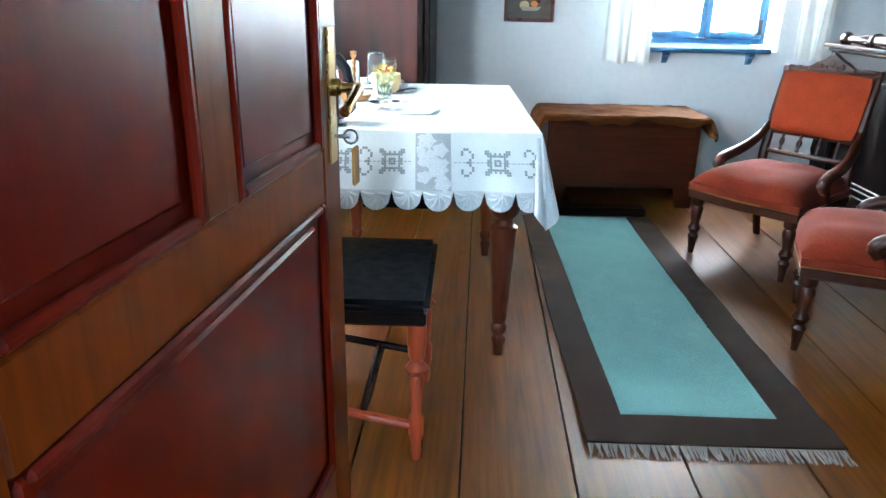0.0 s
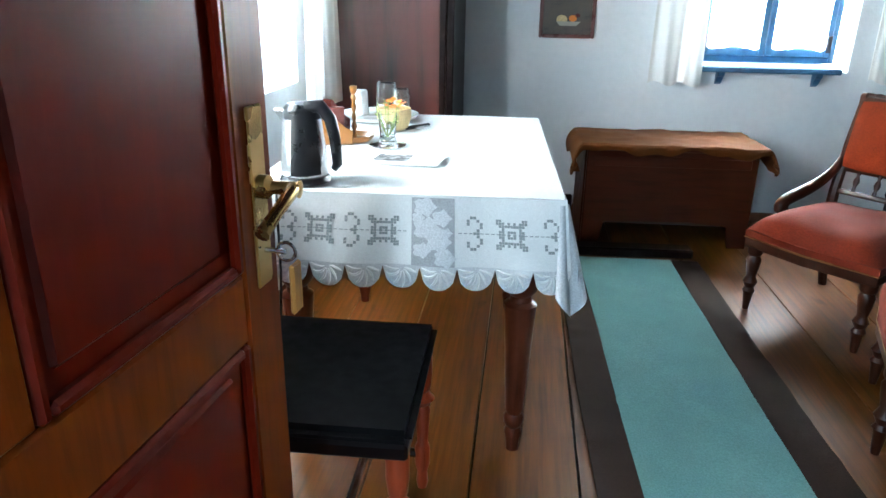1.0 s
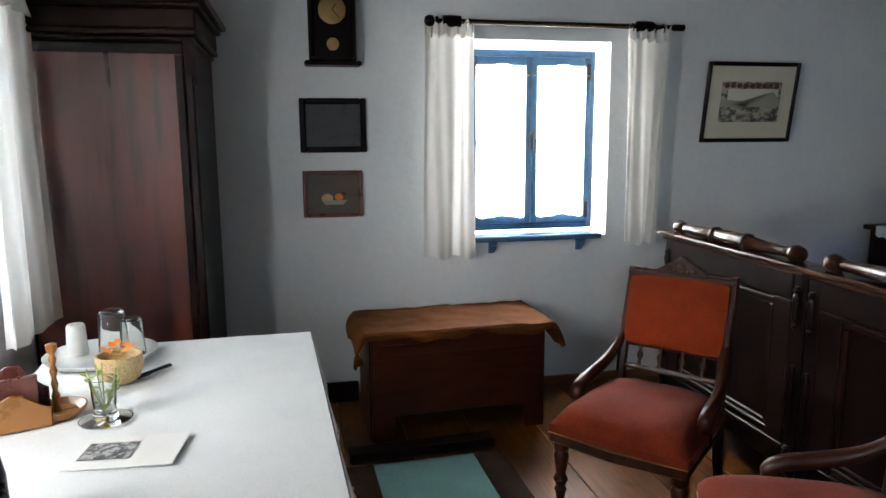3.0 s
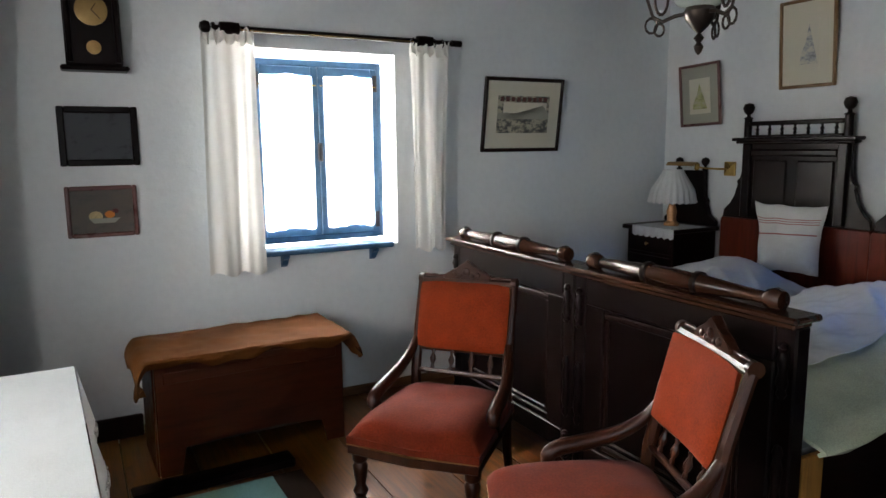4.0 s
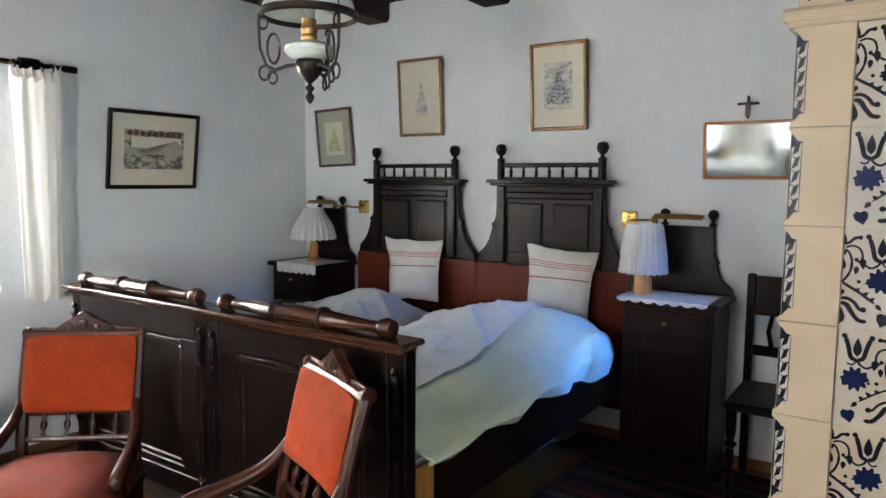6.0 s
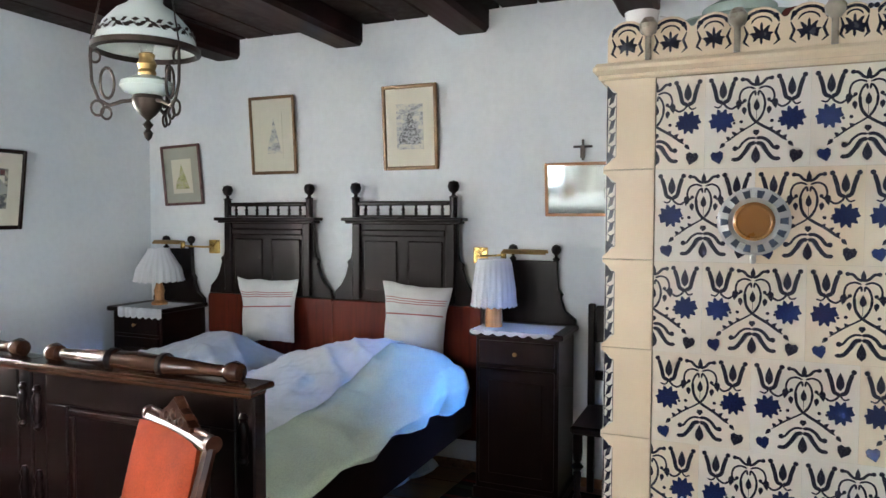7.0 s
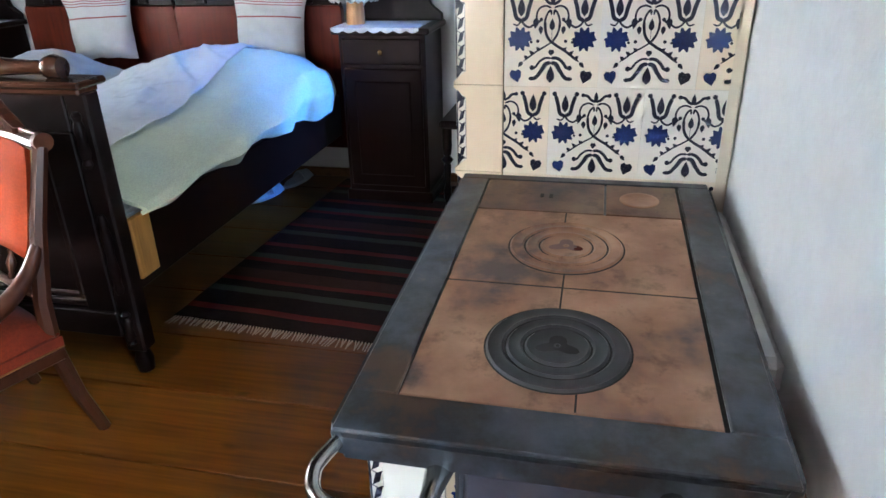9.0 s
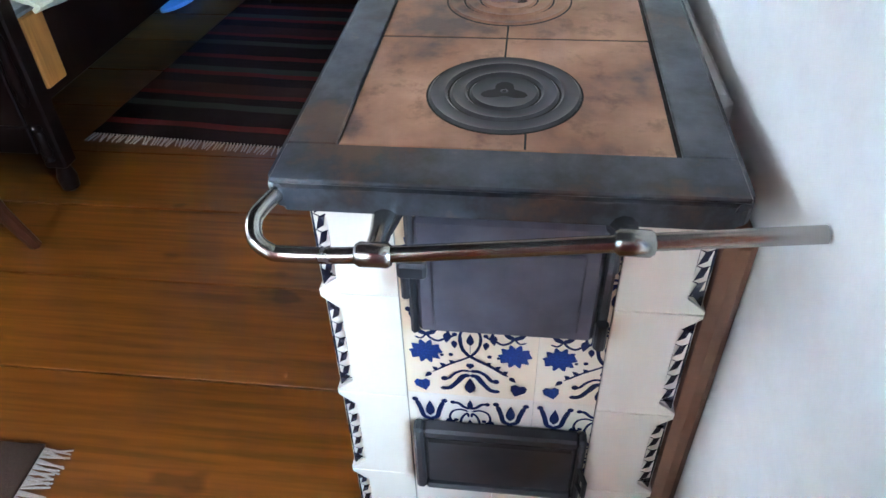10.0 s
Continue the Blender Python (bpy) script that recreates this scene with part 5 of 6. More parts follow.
plate = part("hotplate_frame", slab(rounded(PX0, PX1, PY0, PY1, 0.022), 0.750, PZ - 0.006, "XY", None, 0.005), PLATEIRON, cook, "grey cast-iron hotplate")
IX0, IX1, IY0, IY1 = 1.262, 1.962, 0.680, 1.05
fr = None
for a, b, c, d in ((PX0 + 0.006, IX0, PY0 + 0.006, PY1 - 0.006), (IX1, PX1 - 0.004, PY0 + 0.006, PY1 - 0.006), (IX0, IX1, PY0 + 0.006, IY0), (IX0, IX1, IY1, PY1 - 0.006)):
    fr = box(a, b, c, d, PZ - 0.0065, PZ, 0.0018, fr)
part("rim", fr, PLATEIRON, plate)
for a, b, c, d in ((IX0 + 0.002, 1.540, IY0 + 0.006, IY1 - 0.002), (1.543, 1.812, IY0 + 0.006, IY1 - 0.002), (1.815, IX1 - 0.002, IY0 + 0.006, 0.815), (1.815, IX1 - 0.002, 0.819, IY1 - 0.002)):
    part("plate", box(a, b, c, d, PZ - 0.0065, PZ - 0.0015, 0.0012), HOTPLATE if b < 1.82 else HOTDARK, plate, "rust-browned iron plate" if b < 1.82 else "")
part("gap", box(IX0, IX1, IY0, IY0 + 0.005, PZ - 0.0062, PZ - 0.005, 0), DARKGAP, plate)
part("gap", box(1.5395, 1.5438, IY0 + 0.006, IY1 - 0.002, PZ - 0.0062, PZ - 0.0022, 0), DARKGAP, plate)
part("ring", lathe([(0.036, 0), (0.036, 0.001), (0.031, 0.0018), (0.028, 0.001), (0.0, 0.001)], (1.888, 0.755, PZ - 0.0014), "Z", 36), HOTPLATE, plate, smooth=True)
part("crack", box(IX0 + 0.004, 1.298, 0.843, 0.8455, PZ - 0.0018, PZ - 0.0008, 0), DARKGAP, plate)
part("crack", box(1.475, 1.585, 0.874, 0.8765, PZ - 0.0018, PZ - 0.0008, 0), DARKGAP, plate)
part("crack", box(1.765, 1.812, 0.884, 0.8865, PZ - 0.0018, PZ - 0.0008, 0), DARKGAP, plate)
for cx, cy, r0, mt in ((1.388, 0.872, 0.092, IRON), (1.675, 0.878, 0.092, HOTPLATE)):
    for r1, r2 in ((r0, r0 * 0.745), (r0 * 0.715, r0 * 0.485), (r0 * 0.455, 0.0)):
        part("ring", lathe([(r1, -0.004), (r1, 0.0), (r1 - 0.003, 0.0028), (r1 - 0.006, 0.0016), (max(r2, 0.0) + 0.006, 0.0016), (max(r2, 0.0) + 0.003, 0.0028), (max(r2, 0.0), 0.0), (max(r2, 0), -0.004)], (cx, cy, PZ - 0.0008), "Z", 48), mt, plate, "" if mt is HOTPLATE else "grey iron ring", smooth=True)
    part("ring_gap", lathe([(r0 + 0.0025, 0.0), (r0 + 0.0025, 0.0006), (0, 0.0006)], (cx, cy, PZ - 0.0016), "Z", 48), DARKGAP, plate)
    part("lid_slot", slab(disc_poly(cx, cy, 0.017, 24, 3, 0.4, 1.3, 0.4), PZ - 0.001, PZ + 0.0012, "XY"), DARKGAP if mt is IRON else CARDBROWN, plate)
for yb in (0.915, 0.932):
    part("lift_hole", box(1.88, 1.897, yb, yb + 0.007, PZ - 0.0018, PZ - 0.0008, 0), DARKGAP, plate)
plate.matrix_basis = pose(PX0, 0, PZ) @ pose(0, 0, 0, 0, -2.3, 0) @ pose(-PX0, 0, -PZ)
RX = 1.124
rail = [(PX0 + 0.03, 1.092, 0.768), (1.163, 1.106, 0.768), (1.146, 1.109, 0.764), (RX + 0.006, 1.104, 0.755), (RX, 1.09, 0.746), (RX, 1.07, 0.743), (RX, 0.985, 0.748), (RX, 0.75, 0.778), (RX, 0.583, 0.799)]
part("towel_rail", tube(smooth_line(rail), 0.0086, 12), CHROME, cook, "worn chrome towel rail", smooth=True)
for yb, zr in ((0.985, 0.748), (0.742, 0.779)):
    hb = tube([(fx + 0.01, yb, 0.738), (1.20, yb, 0.742), (1.16, yb, 0.5 * zr + 0.372), (RX + 0.002, yb, zr)], [0.019, 0.016, 0.011, 0.010], 10)
    hb = lathe([(0.010, -0.018), (0.0128, -0.014), (0.0128, 0.014), (0.010, 0.018)], (RX, yb, zr), "Y", 14, hb)
    part("rail_bracket", hb, CHROME, cook, smooth=True)
tagged(part("wall_ledge", box(1.45, SX, S, 0.6355, 0.70, 0.762, 0.012), PLASTER), "plastered ledge between stove and wall", "ledge", **setting)

part("clay_infill", box(1.238, SX, S + 0.001, 0.6170, 0.0, 0.699, 0.012), CLAY, cook, "brown clay side against the wall")

# things on top of the stove
jug = thing("milk_jug", "small white porcelain jug on the stove top", "jug", pose(2.10, 1.07, 1.752))
part("body", lathe([(0.03, 0), (0.042, 0.02), (0.045, 0.06), (0.032, 0.10), (0.036, 0.125), (0.033, 0.125), (0.029, 0.10), (0.0, 0.02)], (0, 0, 0), "Z", 20), PORCELAIN, jug, smooth=True)
part("handle", tube([(0, -0.035, 0.11), (0, -0.07, 0.10), (0, -0.072, 0.06), (0, -0.042, 0.04)], 0.006, 8), PORCELAIN, jug, smooth=True)
bowl = thing("enamel_bowl", "pale green enamel bowl on the stove top", "bowl", pose(2.20, 0.88, 1.752))
part("body", lathe([(0.07, 0), (0.11, 0.03), (0.145, 0.09), (0.155, 0.095), (0.148, 0.10), (0.10, 0.04), (0.0, 0.012)], (0, 0, 0), "Z", 30), GREENGLASS, bowl, smooth=True)
part("inner_pot", lathe([(0.07, 0.03), (0.075, 0.14), (0.02, 0.17), (0.0, 0.171)], (0, 0, 0), "Z", 24), GREENGLASS, bowl, smooth=True)
mug = thing("stoneware_mug", "dark red glazed mug on the stove top", "mug", pose(2.09, 0.775, 1.752))
part("body", lathe([(0.03, 0), (0.033, 0.02), (0.03, 0.075), (0.033, 0.095), (0.028, 0.095), (0.0, 0.02)], (0, 0, 0), "Z", 20), MUGRED, mug, smooth=True)
btl = thing("candlestick", "dark slim candlestick on the stove top", "candlestick", pose(2.09, 0.715, 1.752))
part("stick", lathe([(0.03, 0), (0.032, 0.01), (0.01, 0.02), (0.008, 0.12), (0.014, 0.13), (0.0, 0.2)], (0, 0, 0), "Z", 14), BRONZE, btl, smooth=True)

tap = picture("framed_picture", "large picture with mottled print in a wide blue frame", pose(1.53, S + 0.003, 1.365, 0, 0, 180), 0.54, 0.66, 0.048, BLUEPAINT, PAPER, 0.06, DARKTAPESTRY, thick=0.018)

# ---- hanging lamp ----
lamp = thing("hanging_oil_lamp", "old hanging oil lamp with painted opal shade", "lamp", pose(2.16, 2.52, -0.012) @ Matrix.Diagonal((0.78, 0.78, 1, 1)))
part("drip_finial", turned([(0.0, 1.685), (0.012, 1.695), (0.018, 1.71), (0.008, 1.722), (0.02, 1.735), (0.006, 1.748), (0.03, 1.765), (0.05, 1.785), (0.06, 1.81), (0.05, 1.825), (0.0, 1.826)], (0, 0, 0), n=18), BRONZE, lamp, smooth=True)
part("oil_font", turned([(0.05, 1.822), (0.085, 1.832), (0.10, 1.848), (0.095, 1.862), (0.05, 1.878), (0.03, 1.882)], (0, 0, 0), n=28), OPAL, lamp, "white opal glass font", smooth=True)
part("burner", turned([(0.03, 1.88), (0.034, 1.89), (0.03, 1.90), (0.036, 1.915), (0.028, 1.93), (0.03, 1.945), (0.02, 1.95)], (0, 0, 0), n=18), DULLBRASS, lamp, "brass burner", smooth=True)
part("chimney", turned([(0.02, 1.95), (0.03, 1.98), (0.02, 2.02), (0.018, 2.16)], (0, 0, 0), n=18), GLASSM, lamp, smooth=True)
shade = part("shade", uncapped(lathe([(0.185, 1.962), (0.18, 1.985), (0.155, 2.03), (0.11, 2.07), (0.07, 2.09), (0.06, 2.10), (0.06, 2.13), (0.057, 2.13), (0.057, 2.10), (0.066, 2.088), (0.106, 2.066), (0.15, 2.027), (0.176, 1.985), (0.18, 1.962), (0.185, 1.962)], (0, 0, 0), "Z", 40)), OPALSHADE, lamp, "opal glass shade painted with a leaf garland", smooth=True)
bm = bmesh.new()
for k in range(26):
    a = 2 * math.pi * k / 26
    for da, zz, ln in ((0, 2.0, 0.045), (0.1, 2.012, 0.03), (-0.08, 1.995, 0.03)):
        r = 0.176 - (zz - 1.985) * 0.45
        c, s_ = math.cos(a + da), math.sin(a + da)
        p0 = Vector((r * c, r * s_, zz))
        tng = Vector((-s_, c, 0.5 * math.sin(k * 2.1 + da * 30))).normalized()
        nrm = Vector((c, s_, 0.6)).normalized()
        up = nrm.cross(tng)
        q = [p0 - tng * ln / 2, p0 + up * 0.008, p0 + tng * ln / 2, p0 - up * 0.008]
        bm.faces.new([bm.verts.new(v + nrm * 0.006) for v in q])
part("garland", bm, BRONZE, shade)
part("rim_ring", uncapped(lathe([(0.182, 1.945), (0.198, 1.95), (0.198, 1.966), (0.182, 1.97), (0.182, 1.945)], (0, 0, 0), "Z", 40)), BRONZE, lamp, "dark metal shade ring", smooth=True)
for k in range(3):
    a = radians(20 + 120 * k)
    arm = [(0.055, 1.805), (0.09, 1.80), (0.135, 1.785), (0.17, 1.80), (0.192, 1.85), (0.195, 1.91), (0.194, 1.955)]
    ab = tube([(r * math.cos(a), r * math.sin(a), z) for r, z in arm], 0.006, 8)
    loop = [(0.185 + 0.03 * math.cos(t) * 0.8, 1.85 + 0.045 * math.sin(t)) for t in [i * math.pi / 7 for i in range(14)]]
    ab = tube([((r - 0.045) * math.cos(a), (r - 0.045) * math.sin(a), z) for r, z in loop], 0.0055, 6, ab, True)
    for cr, cz, rr in ((0.175, 1.775, 0.022), (0.145, 1.762, 0.018), (0.18, 1.925, 0.018)):
        ab = tube([((cr + rr * math.cos(t)) * math.cos(a), (cr + rr * math.cos(t)) * math.sin(a), cz + rr * math.sin(t)) for t in [i * math.pi / 5 for i in range(10)]], 0.0045, 6, ab, True)
    part("scroll_arm", ab, BRONZE, lamp, "cast scrolled metal arm", smooth=True)
    ch = None
    for i in range(14):
        z0, z1 = 1.965 + i * 0.045, 1.965 + (i + 1) * 0.045 + 0.004
        r0, r1 = 0.195 * (1 - i / 15), 0.195 * (1 - (i + 1) / 15)
        ch = tube([(r0 * math.cos(a), r0 * math.sin(a), z0), (r1 * math.cos(a), r1 * math.sin(a), z1)], 0.003, 5, ch)
    part("chain", ch, BRONZE, lamp)
part("ceiling_hook", tube([(0, 0, 2.58), (0, 0, TOP - 0.022)], 0.008, 8), BRONZE, lamp)


# ---- upholstered chairs ----
def salon_chair(label, m):
    c = thing("armchair", label, "chair", m, "red velvet armchairs")
    sh = 0.31

    def seat(u, v):
        a, b = 2 * u - 1, 2 * v - 1
        wf = 0.262 - 0.03 * (b + 1) / 2
        e = max(0, (1 - abs(a) ** 4) * (1 - abs(b) ** 4)) ** 0.5
        return (wf * a * (1 - 0.02 * b * b), 0.265 * b - 0.02 - 0.02 * (1 - a * a) * (1 if b < 0 else 0) * -b, sh + 0.04 + 0.092 * e + 0.008 * noise.noise((a * 2, b * 2, 4)))
    bm = sheet(seat, 22, 22)
    part("seat", bm, VELVETSEAT, c, "domed red velvet seat", smooth=True)
    ring = [(-0.262, -0.285), (0, -0.305), (0.262, -0.285), (0.235, 0.245), (-0.235, 0.245)]
    sk = slab(ring, sh + 0.004, sh + 0.037, "XY")
    part("seat_side", sk, VELVETSEAT, c)
    part("seat_rail", slab([(x * 0.99, y * 0.985) for x, y in ring], sh - 0.035, sh + 0.005, "XY", None, 0.006), CHAIRWOOD, c)
    part("braid", slab([(x * 1.006, y * 1.004) for x, y in ring], sh + 0.003, sh + 0.011, "XY", None, 0.003), DULLBRASS, c, "gold-brown upholstery braid")
    for s in (-1, 1):
        part("front_leg", turned([(0.012, 0), (0.014, 0.02), (0.02, 0.07), (0.026, 0.085), (0.018, 0.1), (0.03, 0.125), (0.019, 0.15), (0.026, 0.19), (0.03, 0.225), (0.022, 0.24), (0.03, 0.25), (0.03, sh - 0.034)], (s * 0.225, -0.25, 0)), CHAIRWOOD, c, "turned front leg", smooth=True)
        bl = tube([(s * 0.20, 0.30, 0.0), (s * 0.20, 0.26, 0.14), (s * 0.205, 0.228, sh), (s * 0.205, 0.235, 0.45), (s * 0.206, 0.275, 0.64), (s * 0.208, 0.33, 0.83)], [0.018, 0.02, 0.024, 0.023, 0.021, 0.018], 8)
        part("back_leg", bl, CHAIRWOOD, c, smooth=True)
        part("post_scroll", lathe([(0.0, -0.014), (0.022, -0.012), (0.024, 0.012), (0.0, 0.014)], (s * 0.209, 0.335, 0.84), "X", 14), CHAIRWOOD, c, smooth=True)
        arm = [(s * 0.207, 0.265, 0.60), (s * 0.220, 0.215, 0.535), (s * 0.236, 0.14, 0.487), (s * 0.247, 0.04, 0.458), (s * 0.25, -0.05, 0.44), (s * 0.249, -0.085, 0.414), (s * 0.246, -0.07, 0.382)]
        part("arm", tube(smooth_line(arm, 3), [0.016 + 0.011 * math.sin(math.pi * 0.5 * min(1, i / 12)) - (0.007 if i > 16 else 0) for i in range(19)], 10), CHAIRWOOD, c, "curved scroll arm", smooth=True)
        part("arm_support", tube([(s * 0.246, -0.07, 0.42), (s * 0.246, -0.03, 0.37), (s * 0.24, 0.0, sh)], [0.016, 0.014, 0.016], 8), CHAIRWOOD, c, smooth=True)

    def lean(z):
        return 0.235 + (z - 0.45) * 0.25
    for z, t in ((0.553, 0.017), (0.832, 0.019)):
        part("back_rail", tube([(-0.206, lean(z), z), (0, lean(z) + 0.012, z), (0.206, lean(z), z)], t, 8), CHAIRWOOD, c, smooth=True)

    def pad(u, v):
        z = 0.565 + 0.255 * v
        a = 2 * u - 1
        e = max(0, (1 - abs(a) ** 5) * (1 - abs(2 * v - 1) ** 5)) ** 0.5
        return ((0.191 + 0.004 * v) * a, lean(z) - 0.012 - 0.022 * e + 0.012 * (1 - a * a), z)
    pd = part("backrest", sheet(pad, 16, 16, 0.02), VELVET, c, "red velvet back panel", smooth=True)
    part("back_braid", tube([pad(u, v) for u, v in [(i / 6, 0.0) for i in range(7)] + [(1, i / 6) for i in range(1, 7)] + [(1 - i / 6, 1) for i in range(1, 7)] + [(0, 1 - i / 6) for i in range(1, 6)]], 0.006, 6, None, True), DULLBRASS, pd, smooth=True)
    part("lower_rail", tube([(-0.202, lean(0.455), 0.455), (0.202, lean(0.455), 0.455)], 0.012, 8), CHAIRWOOD, c, smooth=True)
    for x in (-0.13, -0.045, 0.045, 0.13):
        part("back_spindle", tube([(x, lean(0.46 + t * 0.09), 0.46 + t * 0.09) for t in [i / 8 for i in range(9)]], [0.006, 0.009, 0.006, 0.011, 0.014, 0.011, 0.006, 0.009, 0.006], 8), CHAIRWOOD, c, smooth=True)
    crest = [(-0.105, 0.845), (0.105, 0.845), (0.108, 0.862), (0.075, 0.875), (0.06, 0.89), (0.03, 0.9), (0.012, 0.922), (0, 0.93), (-0.012, 0.922), (-0.03, 0.9), (-0.06, 0.89), (-0.075, 0.875), (-0.108, 0.862)]
    cr = part("crest", slab(crest, lean(0.84) - 0.012, lean(0.84) + 0.02, "XZ", None, 0.004), CHAIRWOOD, c, "carved crest")
    for x, z, r in ((-0.05, 0.868, 0.013), (0.05, 0.868, 0.013), (0, 0.88, 0.018), (-0.025, 0.862, 0.01), (0.025, 0.862, 0.01)):
        part("carved_boss", lathe([(r, 0), (r * 0.8, -0.006), (0, -0.009)], (x, lean(0.84) - 0.012, z), "Y", 12), CHAIRWOOD, cr, smooth=True)
    for s in (-1, 1):
        part("top_spindle", lathe([(0.006, 0), (0.008, 0.02), (0.005, 0.03), (0.009, 0.05), (0.005, 0.07), (0.008, 0.1), (0.006, 0.12)], (s * 0.098 if s > 0 else -0.205, lean(0.85) + 0.004, 0.855), "X", 10), CHAIRWOOD, c, smooth=True)
    return c


salon_chair("walnut armchair with domed red velvet seat beside the rug", pose(1.71, 3.335, 0, 0, 0, -50))
salon_chair("walnut armchair with red velvet seat before the bed foot", pose(1.775, 2.475, 0, 0, 0, -113))

# ---- chest, wardrobe ----
chest = thing("wooden_chest", "brown wooden chest against the wall", "chest", pose(1.16, 4.09, 0, 0, 0, 2))
part("front", slab([(-0.425, 0.0), (-0.335, 0.0), (-0.315, 0.13), (0.12, 0.135), (0.315, 0.12), (0.335, 0.0), (0.425, 0.0), (0.425, 0.50), (-0.425, 0.50)], 0.0, 0.025, "XZ", None, 0.004), CHESTWOOD, chest)
part("front_rail", box(-0.39, 0.39, -0.006, -0.0005, 0.42, 0.47, 0.003), CHESTWOOD, chest)
for s in (-1, 1):
    part("side", box(s * 0.42 - 0.0125, s * 0.42 + 0.0125, 0.0255, 0.40, 0.0, 0.50, 0.004), CHESTWOOD, chest)
part("back", box(-0.407, 0.407, 0.375, 0.398, 0.02, 0.50, 0.003), CHESTWOOD, chest)
part("bottom", box(-0.407, 0.407, 0.026, 0.375, 0.11, 0.13, 0.003), DARKGAP, chest)
part("lid", box(-0.45, 0.45, -0.02, 0.405, 0.50, 0.528, 0.006), CHESTWOOD, chest)


def throw(u, v):
    x = -0.585 + 1.17 * u
    s = -0.075 + 0.495 * v
    over_x = max(0, abs(x) - 0.452)
    lump = noise.noise((u * 9, v * 5, 2))
    z = 0.537 + 0.008 * lump + 0.004 * noise.noise((u * 22, v * 9, 4))
    y = s
    if s < -0.022:
        k = (-0.022 - s) / 0.053
        z -= 0.042 * k ** 1.3 * (1 + 0.35 * math.sin(u * 17 + 1) + 0.2 * math.sin(u * 41))
        y = -0.03 - 0.012 * math.sin(math.pi * k) - 0.004 * math.sin(u * 31)
    if over_x:
        k = over_x / 0.133
        z -= 0.105 * k ** 1.2 * (1 + 0.15 * math.sin(v * 9))
        x = math.copysign(0.455 + 0.034 * math.sin(k * 2.2) + 0.012 * k, x)
    return (x, y, z)


th = thing("throw_blanket", "ochre brown plush throw covering the chest", "blanket", chest.matrix_basis.copy())
part("cloth", sheet(throw, 90, 30, 0.014), BLANKET, th, smooth=True)
plank = thing("floor_plank", "dark low plank lying before the chest", "plank", pose(0.95, 3.94, 0, 0, 0, 3))
part("board", box(-0.34, 0.33, -0.05, 0.05, 0.0, 0.045, 0.008), BLACKWOOD, plank)

ward = thing("wardrobe", "tall red-brown veneered wardrobe with dark cornice", "wardrobe", pose(-0.605, 3.93, 0))
WX = 0.655
part("body", box(0.0, WX, 0.012, 0.70, 0.08, 1.78, 0.006), BLACKWOOD, ward, "black-brown carcass")
part("plinth", box(-0.0, WX + 0.015, -0.008, 0.70, 0.0, 0.082, 0.006), BLACKWOOD, ward)
for a, b in ((0.02, WX - 0.03),):
    dr = part("door", box(a, b, -0.008, 0.0115, 0.12, 1.74, 0.005), WARDWOOD, ward, "flamed red-brown veneer door with sheen streaks painted in")
    part("door_edge", box(b - 0.03, b - 0.002, -0.0115, -0.0082, 0.13, 1.73, 0.0015), BLACKWOOD, dr)
part("corner_post", box(WX - 0.029, WX + 0.008, -0.014, 0.0115, 0.083, 1.775, 0.008), BLACKWOOD, ward)
for o, z0, z1 in ((0.012, 1.78, 1.80), (0.03, 1.80, 1.825), (0.028, 1.825, 1.90), (0.05, 1.90, 1.92), (0.075, 1.92, 1.945), (0.06, 1.945, 1.97)):
    part("cornice_moulding", box(0.0, WX + o, -o - 0.01, 0.70, z0, z1, 0.006), BEDWOOD, ward)
for z in (0.9,):
    part("carved_bracket", slab([(-0.03, 1.70), (-0.07, 1.79), (0.0, 1.79), (0.0, 1.62)], WX - 0.02, WX + 0.02, "YZ"), BLACKWOOD, ward)

# ---- table with its cloth ----
TB = pose(0.098, 2.715, 0, 0, 0, 2.4)
TW, TL, TH = 0.385, 0.585, 0.768
table = thing("dining_table", "dark wooden table with turned legs", "table", TB)
part("tabletop", box(-TW + 0.006, TW - 0.006, -TL + 0.006, TL - 0.006, TH - 0.028, TH, 0.005), CHAIRWOOD, table)
for s in (-1, 1):
    part("apron", box(s * (TW - 0.09) - 0.011, s * (TW - 0.09) + 0.011, -TL + 0.12, TL - 0.12, TH - 0.125, TH - 0.028, 0.003), CHAIRWOOD, table)
    part("apron", box(-TW + 0.1, TW - 0.1, s * (TL - 0.11) - 0.011, s * (TL - 0.11) + 0.011, TH - 0.125, TH - 0.028, 0.003), CHAIRWOOD, table)
LEG = [(0.018, 0), (0.02, 0.03), (0.026, 0.06), (0.02, 0.075), (0.028, 0.09), (0.028, 0.11), (0.022, 0.12), (0.026, 0.135), (0.04, 0.40), (0.044, 0.455), (0.03, 0.465), (0.028, 0.48), (0.045, 0.5), (0.058, 0.535), (0.055, 0.565), (0.035, 0.59), (0.042, 0.60), (0.042, 0.748)]
for sx in (-1, 1):
    for sy in (-1, 1):
        part("leg", lathe(LEG, (sx * (TW - 0.085), sy * (TL - 0.105), 0), "Z", 22), LEGWOOD, table, "turned tapering leg", smooth=True)

tc_ = thing("tablecloth", "white linen tablecloth with openwork and scalloped lace hem", "tablecloth", TB)
CT = TH + 0.004
cl = sheet(lambda u, v: (-TW + 2 * TW * u, -TL + 2 * TL * v, CT + 0.0025 * noise.noise((u * 5, v * 7, 1)) + 0.0015 * noise.noise((u * 18, v * 22, 7))), 30, 44)
part("top", cl, LINEN, tc_, smooth=True)
HEM = 0.566


